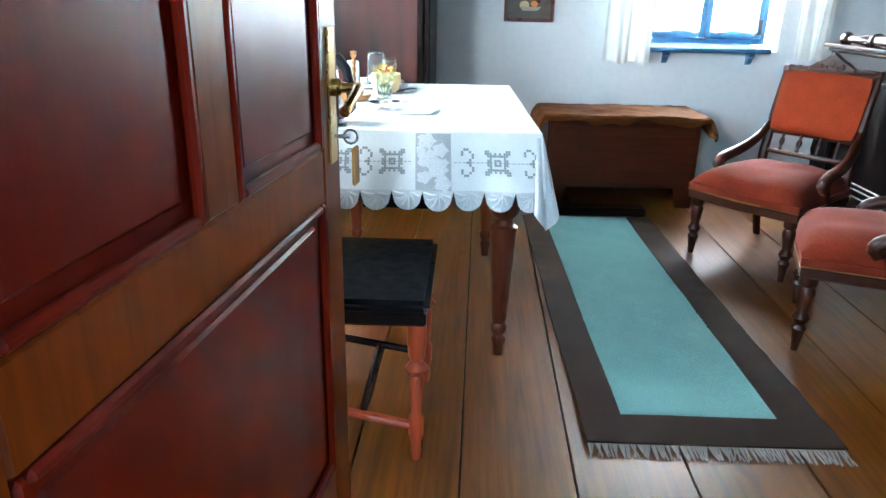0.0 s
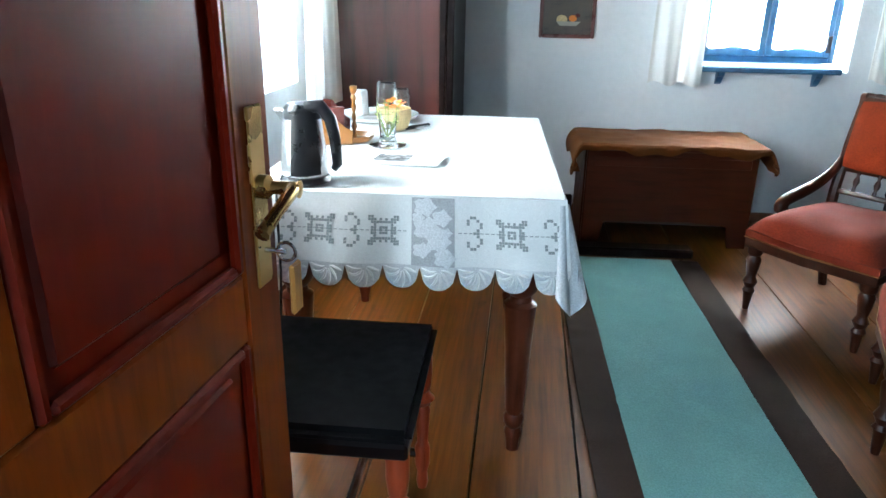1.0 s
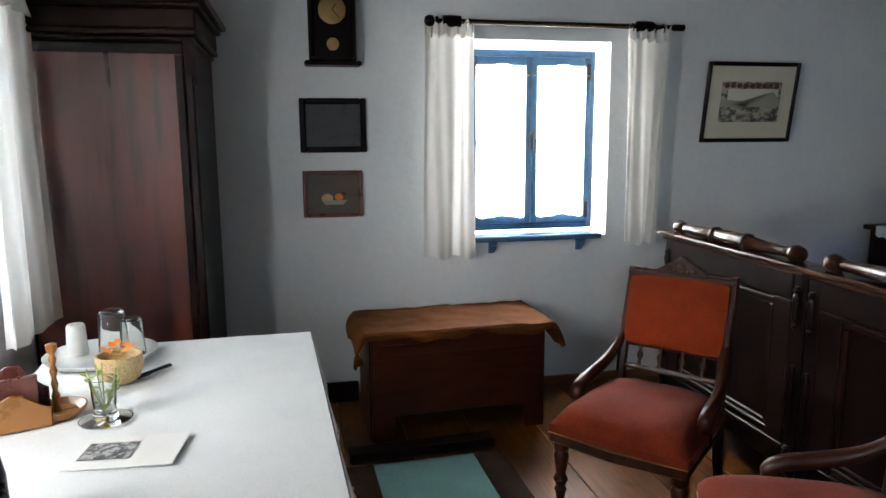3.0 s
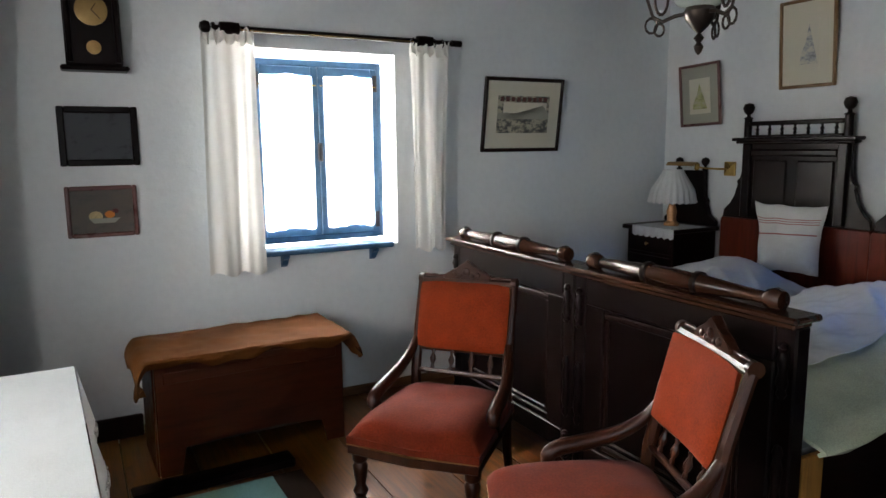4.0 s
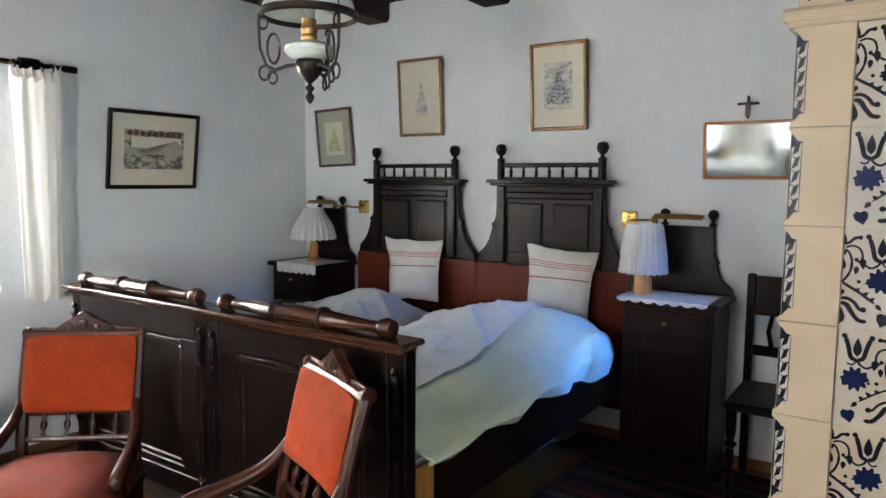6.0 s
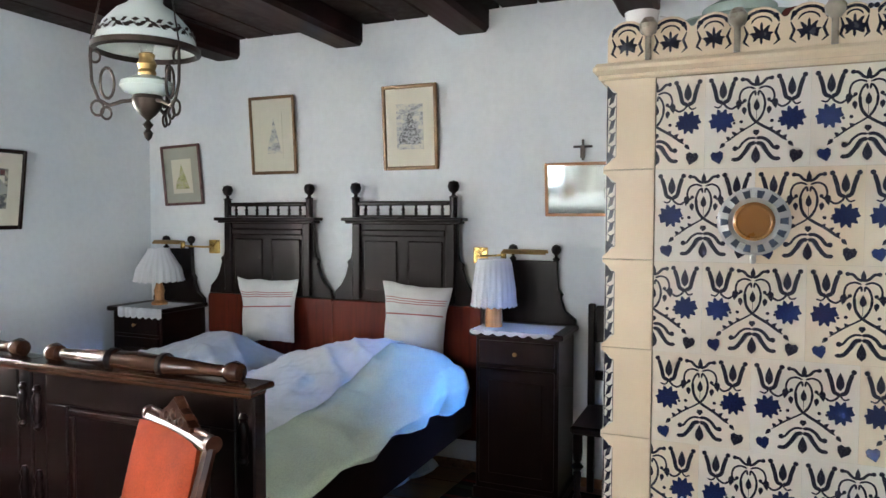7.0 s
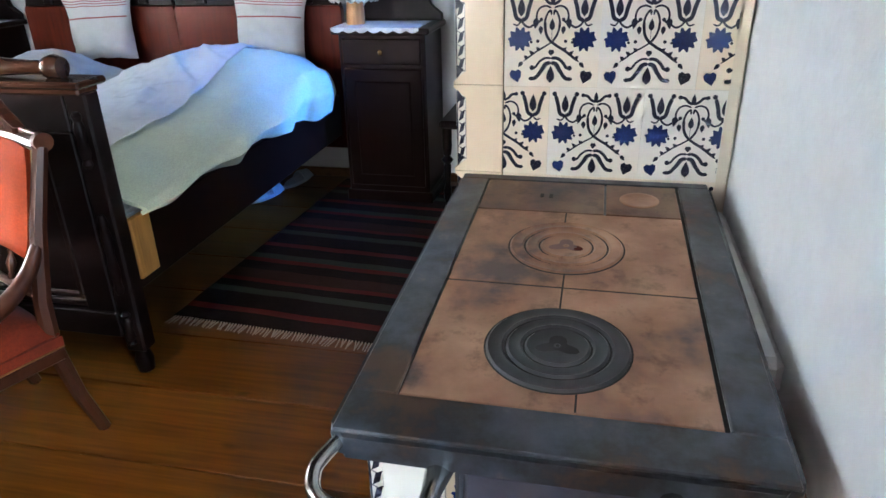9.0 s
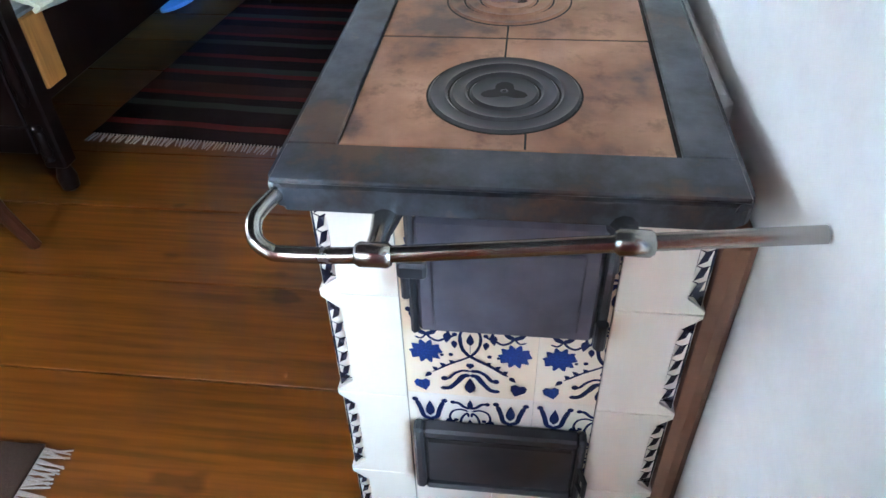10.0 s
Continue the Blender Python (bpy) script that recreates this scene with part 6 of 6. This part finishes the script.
def near_side(u, v):
    flare = 0.03 * v + 0.006 * math.sin(u * 23) * v
    return (-TW - 0.004 + (2 * TW + 0.008) * u + (0.02 * v * (2 * u - 1)), -TL - 0.003 - flare, CT - (CT - HEM) * 0.84 * v)


def far_side(u, v):
    p = near_side(u, v)
    return (p[0], -p[1], p[2])


def right_side(u, v):
    flare = 0.03 * v + 0.010 * math.sin(u * 20 + 1) * v
    return (TW + 0.003 + flare, -TL - 0.004 + (2 * TL + 0.008) * u + 0.02 * v * (2 * u - 1), CT - (CT - HEM) * 0.84 * v)


def left_side(u, v):
    p = right_side(u, v)
    return (-p[0], p[1], p[2])


for fn, nn in ((near_side, 9), (far_side, 9), (right_side, 13), (left_side, 13)):
    sd = part("overhang", sheet(fn, 50, 10), LINEN, tc_, smooth=True)
    for k in range(nn):
        u0, u1 = k / nn, (k + 1) / nn

        def sc(u, v, fn=fn, u0=u0, u1=u1):
            p = Vector(fn(u0 + (u1 - u0) * u, 1.0))
            q = Vector(fn(u0 + (u1 - u0) * u, 0.97))
            drop = 0.058 * v * max(0.0, 1 - abs(2 * u - 1) ** 2.2) ** 0.5 + 0.004 * v
            return (p.x + (p.x - q.x) * 0.1, p.y, q.z - drop)
        scal = part("lace_scallop", sheet(sc, 10, 5), LACE, sd, "crochet lace scallop", smooth=True)
        if fn in (near_side, right_side):
            for rr in range(6):
                pts = []
                for t in range(7):
                    a = math.pi * (rr / 5 * 0.86 + 0.14 * t / 6)
                    h = 0.16 + 0.82 * t / 6
                    p = Vector(sc(min(0.97, max(0.03, 0.5 + 0.47 * h * math.cos(a))), 0.12 + 0.86 * h * max(0.05, math.sin(a))))
                    pts.append((p.x + (0.002 if fn is right_side else 0), p.y - (0.002 if fn is near_side else 0), p.z))
                part("lace_cord", tube(pts, [0.0014, 0.0028, 0.0036, 0.004, 0.0036, 0.0028, 0.0014], 5), LINEN, scal)
# corner drape
cd = sheet(lambda u, v: (TW - 0.012 + (0.022 + 0.05 * v + 0.012 * v * math.sin(9 * u)) * math.sin(u * math.pi / 2), -TL + 0.012 - (0.02 + 0.045 * v + 0.012 * v * math.sin(9 * u)) * math.cos(u * math.pi / 2), CT - 0.012 - (CT - HEM + 0.075 - 0.06 * abs(2 * u - 1) ** 1.5) * v * 0.98), 20, 14)
part("corner_fold", cd, LACE, tc_, "hanging lace corner", smooth=True)


def block_motif(cells, uc, vc, cell, parent, fn):
    """Square openwork stitches laid on the near overhang."""
    bm = bmesh.new()
    for (i, j) in cells:
        c = []
        for du, dv in ((-0.46, -0.46), (0.46, -0.46), (0.46, 0.46), (-0.46, 0.46)):
            p = Vector(fn(uc + (i + du) * cell / (2 * TW), vc + (j + dv) * cell / ((CT - HEM) * 0.84)))
            c.append(bm.verts.new((p.x, p.y - 0.0016, p.z)))
        bm.faces.new(c)
    part("openwork", bm, STITCH, parent, "grey openwork flower")


STAR = [(i, j) for i in range(-5, 6) for j in range(-5, 6) if (abs(abs(i) - abs(j)) <= 1 and 3 <= max(abs(i), abs(j)) <= 5 and min(abs(i), abs(j)) >= 2) or (abs(i) <= 1 and abs(j) in (3, 4) and not (i == 0 and abs(j) == 4)) or (abs(j) <= 1 and abs(i) in (3, 4)) or (max(abs(i), abs(j)) == 1)]
HOOK = [(i, j) for i, j in [(-1, -5), (0, -5), (1, -4), (2, -3), (2, -2), (1, -1), (-2, -4), (-2, -3), (1, 1), (2, 2), (2, 3), (1, 4), (0, 5), (-1, 5), (-2, 4), (-2, 3), (0, 0), (1, 0)]]
nearside = [o for o in tc_.children if o.name.startswith("overhang")][0]
for uc, kind in ((0.06, STAR), (0.155, HOOK), (0.25, STAR), (0.35, HOOK), (0.445, STAR), (0.72, HOOK), (0.83, STAR), (0.95, HOOK)):
    block_motif(kind, uc, 0.50, 0.0066 if kind is STAR else 0.0075, nearside, near_side)
def stitch_row(u0, u1):
    bm = bmesh.new()
    n = int((u1 - u0) / 0.016)
    for k in range(n):
        stitch_cell(bm, u0 + (u1 - u0) * k / n)
    part("stitch_line", bm, STITCH, nearside)


def stitch_cell(bm, u):
    c = []
    for du, dv in ((0, -0.006), (0.011, -0.006), (0.011, 0.006), (0, 0.006)):
        p = Vector(near_side(u + du, 0.50 + dv))
        c.append(bm.verts.new((p.x, p.y - 0.0012, p.z)))
    bm.faces.new(c)


stitch_row(0.02, 0.52)
stitch_row(0.67, 0.98)
band = sheet(lambda u, v: tuple(Vector(near_side(0.53 + 0.13 * u, 0.03 + 0.94 * v)) + Vector((0, -0.0014, 0))), 6, 10)
bd = part("lace_band", band, LACEBAND, nearside, "inserted lace band with roses", smooth=True)
bm = bmesh.new()
for cu, cv, r in ((0.57, 0.15, 0.025), (0.62, 0.3, 0.022), (0.575, 0.45, 0.03), (0.61, 0.62, 0.028), (0.56, 0.75, 0.02), (0.63, 0.85, 0.024), (0.55, 0.3, 0.014), (0.635, 0.5, 0.013)):
    ring = []
    for t in range(14):
        a = 2 * math.pi * t / 14
        rr = r * (1 + 0.2 * math.cos(5 * a))
        p = Vector(near_side(cu + rr * math.cos(a) / (2 * TW), cv + rr * math.sin(a) / 0.2))
        ring.append(bm.verts.new((p.x, p.y - 0.0028, p.z)))
    bm.faces.new(ring)
part("lace_rose", bm, LACE, bd)

# things on the table
TZ = CT + 0.0045
ket = thing("electric_kettle", "steel electric kettle with black handle on the table", "kettle", pose(-0.135, 2.20, TZ) @ Matrix.Diagonal((0.80, 0.80, 0.84, 1)))
part("power_base", lathe([(0.078, 0), (0.08, 0.006), (0.074, 0.018), (0.0, 0.02)], (0, 0, 0), "Z", 30), PLASTIC, ket, smooth=True)
part("body", lathe([(0.07, 0.02), (0.074, 0.03), (0.07, 0.08), (0.058, 0.18), (0.053, 0.205), (0.0, 0.206)], (0, 0, 0), "Z", 34), STEEL, ket, "brushed steel body", smooth=True)
part("lid", lathe([(0.0575, 0.185), (0.058, 0.212), (0.045, 0.228), (0.0, 0.233)], (0, 0, 0), "Z", 30), PLASTIC, ket, smooth=True)
part("handle", tube([(0.02, -0.03, 0.222), (0.065, -0.03, 0.225), (0.095, -0.03, 0.19), (0.108, -0.03, 0.13), (0.112, -0.03, 0.06), (0.10, -0.03, 0.045)], [0.017, 0.02, 0.019, 0.018, 0.016, 0.011], 12), PLASTIC, ket, "black plastic handle", smooth=True)
part("gauge", sheet(lambda u, v: ((0.0785 - 0.016 * v - 0.0035 * v * v) * math.cos(-1.85 + 1.25 * u), (0.0785 - 0.016 * v - 0.0035 * v * v) * math.sin(-1.85 + 1.25 * u), 0.03 + 0.175 * v), 10, 10, 0.004), PLASTIC, ket, "black plastic strip", smooth=True)
part("spout", slab([(-0.05, 0.16), (-0.085, 0.21), (-0.05, 0.21)], -0.018, 0.018, "XZ", None, 0.004), STEEL, ket)
part("cord", tube([(-0.05, -0.06, 0.008), (-0.06, -0.085, 0.006), (-0.055, -0.118, -0.02), (-0.05, -0.135, -0.10), (-0.045, -0.15, -0.24), (-0.06, -0.14, -0.4), (-0.1, 0.0, -0.6)], 0.004, 8), PLASTIC, ket, "black power cord", smooth=True)

hold = thing("letter_holder", "red-brown carved wooden letter holder on the table", "letter holder", pose(-0.21, 2.66, TZ, 0, 0, 20) @ Matrix.Diagonal((0.88, 0.88, 0.85, 1)))
prof = [(-0.09, 0.0), (0.09, 0.0), (0.09, 0.08), (0.06, 0.10), (0.03, 0.15), (0, 0.155), (-0.03, 0.13), (-0.05, 0.11), (-0.09, 0.09)]
part("back_board", slab(prof, 0.04, 0.05, "XZ", None, 0.003), CARDBROWN, hold)
part("front_board", slab([(x, z * 0.62) for x, z in prof], -0.04, -0.03, "XZ", None, 0.003), COPPER, hold)
part("base_board", box(-0.088, 0.088, -0.03, 0.04, 0, 0.012, 0.003), CARDBROWN, hold)
part("letters", box(-0.07, 0.065, -0.01, 0.02, 0.012, 0.13, 0.002), CARDBROWN, hold)

cs = thing("candlestick", "small turned copper candlestick on the table", "candlestick", pose(-0.135, 2.72, TZ))
part("dish", lathe([(0.05, 0.0), (0.062, 0.012), (0.065, 0.02), (0.06, 0.02), (0.045, 0.008), (0.0, 0.008)], (0, 0, 0), "Z", 26), COPPER, cs, smooth=True)
part("stem", turned([(0.010, 0.008), (0.005, 0.03), (0.010, 0.045), (0.005, 0.06), (0.008, 0.075), (0.0045, 0.09), (0.009, 0.105), (0.005, 0.12), (0.009, 0.135), (0.005, 0.145), (0.011, 0.155), (0.012, 0.17), (0.008, 0.172)], (0, 0, 0)), COPPER, cs, smooth=True)

ash = thing("flower_glass", "low glass with small yellow and green flowers", "vase", pose(-0.015, 2.66, TZ))
part("glass", lathe([(0.055, 0), (0.058, 0.004), (0.03, 0.01), (0.024, 0.03), (0.03, 0.10), (0.027, 0.10), (0.021, 0.03), (0.0, 0.012)], (0, 0, 0), "Z", 24), GLASSM, ash, smooth=True)
rnd = random.Random(5)
for k in range(9):
    a, ln = rnd.uniform(0, 6.28), rnd.uniform(0.05, 0.12)
    tip = Vector((0.035 * math.cos(a), 0.035 * math.sin(a), 0.03 + ln))
    st = tube([(0, 0, 0.02), tip * 0.6, tip], 0.0015, 5)
    for j in range(6):
        p = tip * (0.35 + 0.11 * j)
        d = Vector((math.cos(a + j * 2.4), math.sin(a + j * 2.4), 0.5)) * 0.018
        sdv = Vector((-d.y, d.x, 0)) * 0.25
        st.faces.new([st.verts.new(p), st.verts.new(p + d * 0.5 + sdv), st.verts.new(p + d), st.verts.new(p + d * 0.5 - sdv)])
    part("stalk", st, LEAF, ash)

bk = thing("wicker_bowl", "small straw bowl with an orange flower", "bowl", pose(-0.045, 2.93, TZ))
part("bowl", lathe([(0.035, 0), (0.05, 0.012), (0.06, 0.045), (0.058, 0.075), (0.053, 0.075), (0.05, 0.045), (0.0, 0.012)], (0, 0, 0), "Z", 26, None, 0, 2 * math.pi, 0.02, 26), WICKER, bk, smooth=True)
fl = bmesh.new()
for k in range(16):
    a = k * 2.4
    r = 0.012 + 0.0014 * k
    p = Vector((r * math.cos(a), r * math.sin(a), 0.088 + 0.01 * math.cos(k)))
    t = Vector((-math.sin(a), math.cos(a), 0)) * 0.01
    o = Vector((math.cos(a), math.sin(a), 0.4)) * 0.018
    fl.faces.new([fl.verts.new(p - t), fl.verts.new(p + o - t * 0.8), fl.verts.new(p + o * 1.2), fl.verts.new(p + o + t * 0.8), fl.verts.new(p + t)])
part("blossom", fl, PETAL, bk, "orange blossom")

tray = thing("serving_tray", "oval tray with upturned glasses", "tray", pose(-0.15, 3.16, TZ))
part("tray", lathe([(0.12, 0.0), (0.145, 0.006), (0.155, 0.018), (0.15, 0.018), (0.13, 0.008), (0.0, 0.005)], (0, 0, 0), "Z", 34), PORCELAIN, tray, smooth=True)
for x, y, s, nm in ((0.03, 0.02, 1.0, "upturned clear drinking glass"), (0.09, -0.01, 0.85, "upturned clear drinking glass"), (-0.07, 0.02, 0.72, "upturned white porcelain cup")):
    g = thing("drinking_glass", nm, "glass", pose(-0.15 + x, 3.16 + y, TZ + 0.008), "glasses on the tray")
    part("body", lathe([(0.042 * s, 0), (0.036 * s, 0.12 * s), (0.03 * s, 0.128 * s), (0.0, 0.128 * s), (0.0, 0.122 * s), (0.03 * s, 0.12 * s), (0.039 * s, 0.0)], (0, 0, 0), "Z", 24), PORCELAIN if "cup" in nm else GLASSM, g, smooth=True)
pen = thing("pen", "black pen with steel clip on the tablecloth", "pen", pose(0.03, 2.975, TZ, 0, 0, 52))
part("barrel", box(-0.06, 0.06, -0.008, 0.008, 0, 0.012, 0.005), PLASTIC, pen)
part("clip", box(-0.02, 0.05, -0.012, -0.009, 0.004, 0.008, 0.001), STEEL, pen)
leaf = thing("leaflet", "white leaflet with a grey photograph", "leaflet", pose(0.075, 2.47, TZ, 0, 0, -6))
part("paper", sheet(lambda u, v: (-0.105 + 0.21 * u, -0.07 + 0.15 * v, 0.001 + 0.004 * u * u), 10, 4, 0.0008), PAPER, leaf)
part("photo", sheet(lambda u, v: (-0.09 + 0.10 * u, -0.035 + 0.08 * v, 0.0032 + 0.004 * (0.07 + 0.48 * u) ** 2), 6, 2), PHOTO, leaf)

# ---- chair with leather seat at the table ----
st = thing("dining_chair", "dark chair with black leather seat and red turned legs", "chair", pose(0.0, 1.85, 0, 0, 0, 1))
part("seat", box(-0.215, 0.222, -0.235, 0.235, 0.43, 0.462, 0.014, seg=2), LEATHER, st, "black leather seat", smooth=True)
part("seat_frame", box(-0.21, 0.214, -0.228, 0.228, 0.395, 0.43, 0.006), BLACKWOOD, st)
SLEG = [(0.012, 0), (0.016, 0.02), (0.013, 0.05), (0.02, 0.075), (0.02, 0.125), (0.014, 0.14), (0.019, 0.24), (0.014, 0.25), (0.03, 0.27), (0.014, 0.29), (0.02, 0.30), (0.024, 0.34), (0.024, 0.395)]
for sx, sy in ((1, -1), (1, 1)):
    part("front_leg", lathe(SLEG, (sx * 0.19, sy * 0.195, 0), "Z", 16), STOOLWOOD, st, "orange-red turned front leg", smooth=True)
for sy in (-1, 1):
    part("back_post", tube([(-0.22, sy * 0.19, 0.0), (-0.20, sy * 0.19, 0.25), (-0.195, sy * 0.19, 0.44), (-0.205, sy * 0.195, 0.62), (-0.232, sy * 0.2, 0.785)], 0.017, 8), BLACKWOOD, st, smooth=True)
    part("side_stretcher", tube([(-0.205, sy * 0.19, 0.17), (0.19, sy * 0.195, 0.10)], 0.012, 8), STOOLWOOD if sy < 0 else BLACKWOOD, st, smooth=True)
part("cross_stretcher", tube([(0.05, -0.19, 0.125), (0.05, 0.19, 0.125)], 0.011, 8), WORNWOOD, st, smooth=True)
BACKTOP = [(0.195, 0.775), (0.15, 0.825), (0.09, 0.868), (0, 0.885), (-0.09, 0.868), (-0.15, 0.825), (-0.195, 0.775)]
part("back_panel", slab([(-0.19, 0.615), (0.19, 0.615)] + BACKTOP, -0.225, -0.207, "YZ", None, 0.005), LEATHER, st, "black leather back panel")
part("top_rail", slab(BACKTOP + [(y, z + 0.032) for y, z in reversed(BACKTOP)], -0.238, -0.212, "YZ", None, 0.004), BLACKWOOD, st)
part("lower_rail", slab([(-0.19, 0.575), (0.19, 0.575), (0.185, 0.614), (0.1, 0.604), (0, 0.612), (-0.1, 0.604), (-0.185, 0.614)], -0.212, -0.192, "YZ", None, 0.004), BLACKWOOD, st)
for k in range(4):
    part("spindle", turned([(0.009, 0.462), (0.014, 0.48), (0.008, 0.5), (0.016, 0.525), (0.008, 0.55), (0.013, 0.565), (0.009, 0.58)], (-0.198, -0.12 + 0.08 * k, 0)), BLACKWOOD, st, smooth=True)

dk = thing("dining_chair", "dark carved chair against the wall beyond the stove", "chair", pose(3.98, 1.36, 0))
part("seat", box(-0.24, 0.2, -0.21, 0.21, 0.43, 0.47, 0.01), BLACKWOOD, dk)
for sx, sy in ((-1, -1), (-1, 1)):
    part("front_leg", lathe(SLEG + [(0.024, 0.43)], (sx * 0.2, sy * 0.18, 0), "Z", 12), BLACKWOOD, dk, smooth=True)
for sy in (-1, 1):
    part("back_post", box(0.17, 0.205, sy * 0.19 - 0.018, sy * 0.19 + 0.018, 0, 1.0, 0.006), BLACKWOOD, dk)
part("back_panel", box(0.175, 0.2, -0.17, 0.17, 0.80, 0.99, 0.006), BLACKWOOD, dk)
part("back_rail", box(0.176, 0.199, -0.17, 0.17, 0.60, 0.65, 0.004), BLACKWOOD, dk)
for k in range(3):
    part("back_baluster", tube([(0.188, -0.09 + 0.09 * k, 0.65), (0.188, -0.075 + 0.09 * k, 0.72), (0.188, -0.09 + 0.09 * k, 0.80)], 0.011, 8), BLACKWOOD, dk, smooth=True)

# ---- rugs, slippers ----
rug = thing("runner_rug", "woven runner with grey-teal field and dark brown border", "rug", pose(0.965, 2.79, 0.0, 0, 0, 1.6))


def rugz(x, y):
    e = max(0, abs(x) - 0.2)
    return 0.009 + 0.004 * noise.noise((x * 4, y * 3, 0)) + (0.012 * e / 0.15 * max(0, noise.noise((x * 2 + 5, y * 9, 2))))


def rug_piece(x0, x1, y0, y1, nx, ny):
    return sheet(lambda u, v: ((x0 + (x1 - x0) * u) + 0.006 * noise.noise((u, (y0 + (y1 - y0) * v) * 2, 3)), y0 + (y1 - y0) * v, rugz(x0 + (x1 - x0) * u, y0 + (y1 - y0) * v)), nx, ny, 0.006)


part("field", rug_piece(-0.225, 0.225, -0.9, 1.06, 18, 80), TEAL, rug, "grey-teal woven field", smooth=True)
part("border", rug_piece(-0.345, -0.2255, -0.9, 1.06, 8, 110), RUGBROWN, rug, "dark brown woven border", smooth=True)
part("border", rug_piece(0.2255, 0.355, -0.9, 1.06, 8, 110), RUGBROWN, rug, "dark brown woven border with folds", smooth=True)
part("end_border", rug_piece(-0.345, 0.355, -1.035, -0.9005, 30, 8), RUGBROWN, rug, smooth=True)
fb = None
rnd = random.Random(9)
for k in range(110):
    x = -0.34 + 0.69 * k / 109
    a = rnd.uniform(-0.5, 0.5)
    fb = tube([(x, -1.03, 0.008), (x + 0.012 * a, -1.055, 0.006), (x + 0.03 * a, -1.08 - rnd.uniform(0, 0.015), 0.004)], [0.003, 0.0028, 0.0018], 4, fb)
tagged(part("fringe", fb, FRINGE, rug, "grey-brown wool fringe"), kind="stuff")

rug2 = thing("striped_rug", "dark red, black and green striped woven rug", "rug", pose(2.55, 1.90, 0.0, 0, 0, -4))
part("weave", sheet(lambda u, v: (1.6 * u, -0.42 + 0.85 * v, 0.008 + 0.004 * noise.noise((u * 12, v * 6, 8))), 60, 24, 0.006), STRIPES, rug2, smooth=True)
fb = None
for k in range(70):
    y = -0.41 + 0.83 * k / 69
    a = rnd.uniform(-0.6, 0.6)
    fb = tube([(0.0, y, 0.007), (-0.02, y + 0.01 * a, 0.005), (-0.04 - rnd.uniform(0, 0.012), y + 0.02 * a, 0.004)], [0.003, 0.0026, 0.0018], 4, fb)
tagged(part("fringe", fb, FRINGE, rug2), kind="stuff")

for x, y, r in ((3.80, 2.54, -14), (4.05, 2.47, -9)):
    sl = thing("slipper", "pale blue slipper on the floor beside the bed", "slipper", pose(x, y, 0.014, 0, 0, r), "pair of slippers")
    part("sole", slab([(0.13 * math.cos(a) * (1 + 0.05 * math.cos(a)), 0.042 * math.sin(a) * (1 + 0.15 * math.cos(a))) for a in [i * math.pi / 10 for i in range(20)]], 0, 0.018, "XY", None, 0.004), SLIPPER, sl)
    part("strap", sheet(lambda u, v: (0.02 + 0.085 * u, -0.046 + 0.092 * v, 0.012 + 0.05 * math.sin(math.pi * v) * (1 - 0.3 * u)), 6, 12, 0.005), SLIPPER, sl, smooth=True)

# ---- floorboards ----
for k, (xa, xb) in enumerate(zip(seams, seams[1:])):
    pl = part("plank", box(xa + 0.003, xb - 0.003, 0.605 if not 0.0 < (xa + xb) / 2 < 0.9 else 0.603, N - 0.001, -0.03, 0.0 - 0.0006 * (k % 3), 0.0012), FLOOR, floor_ob)
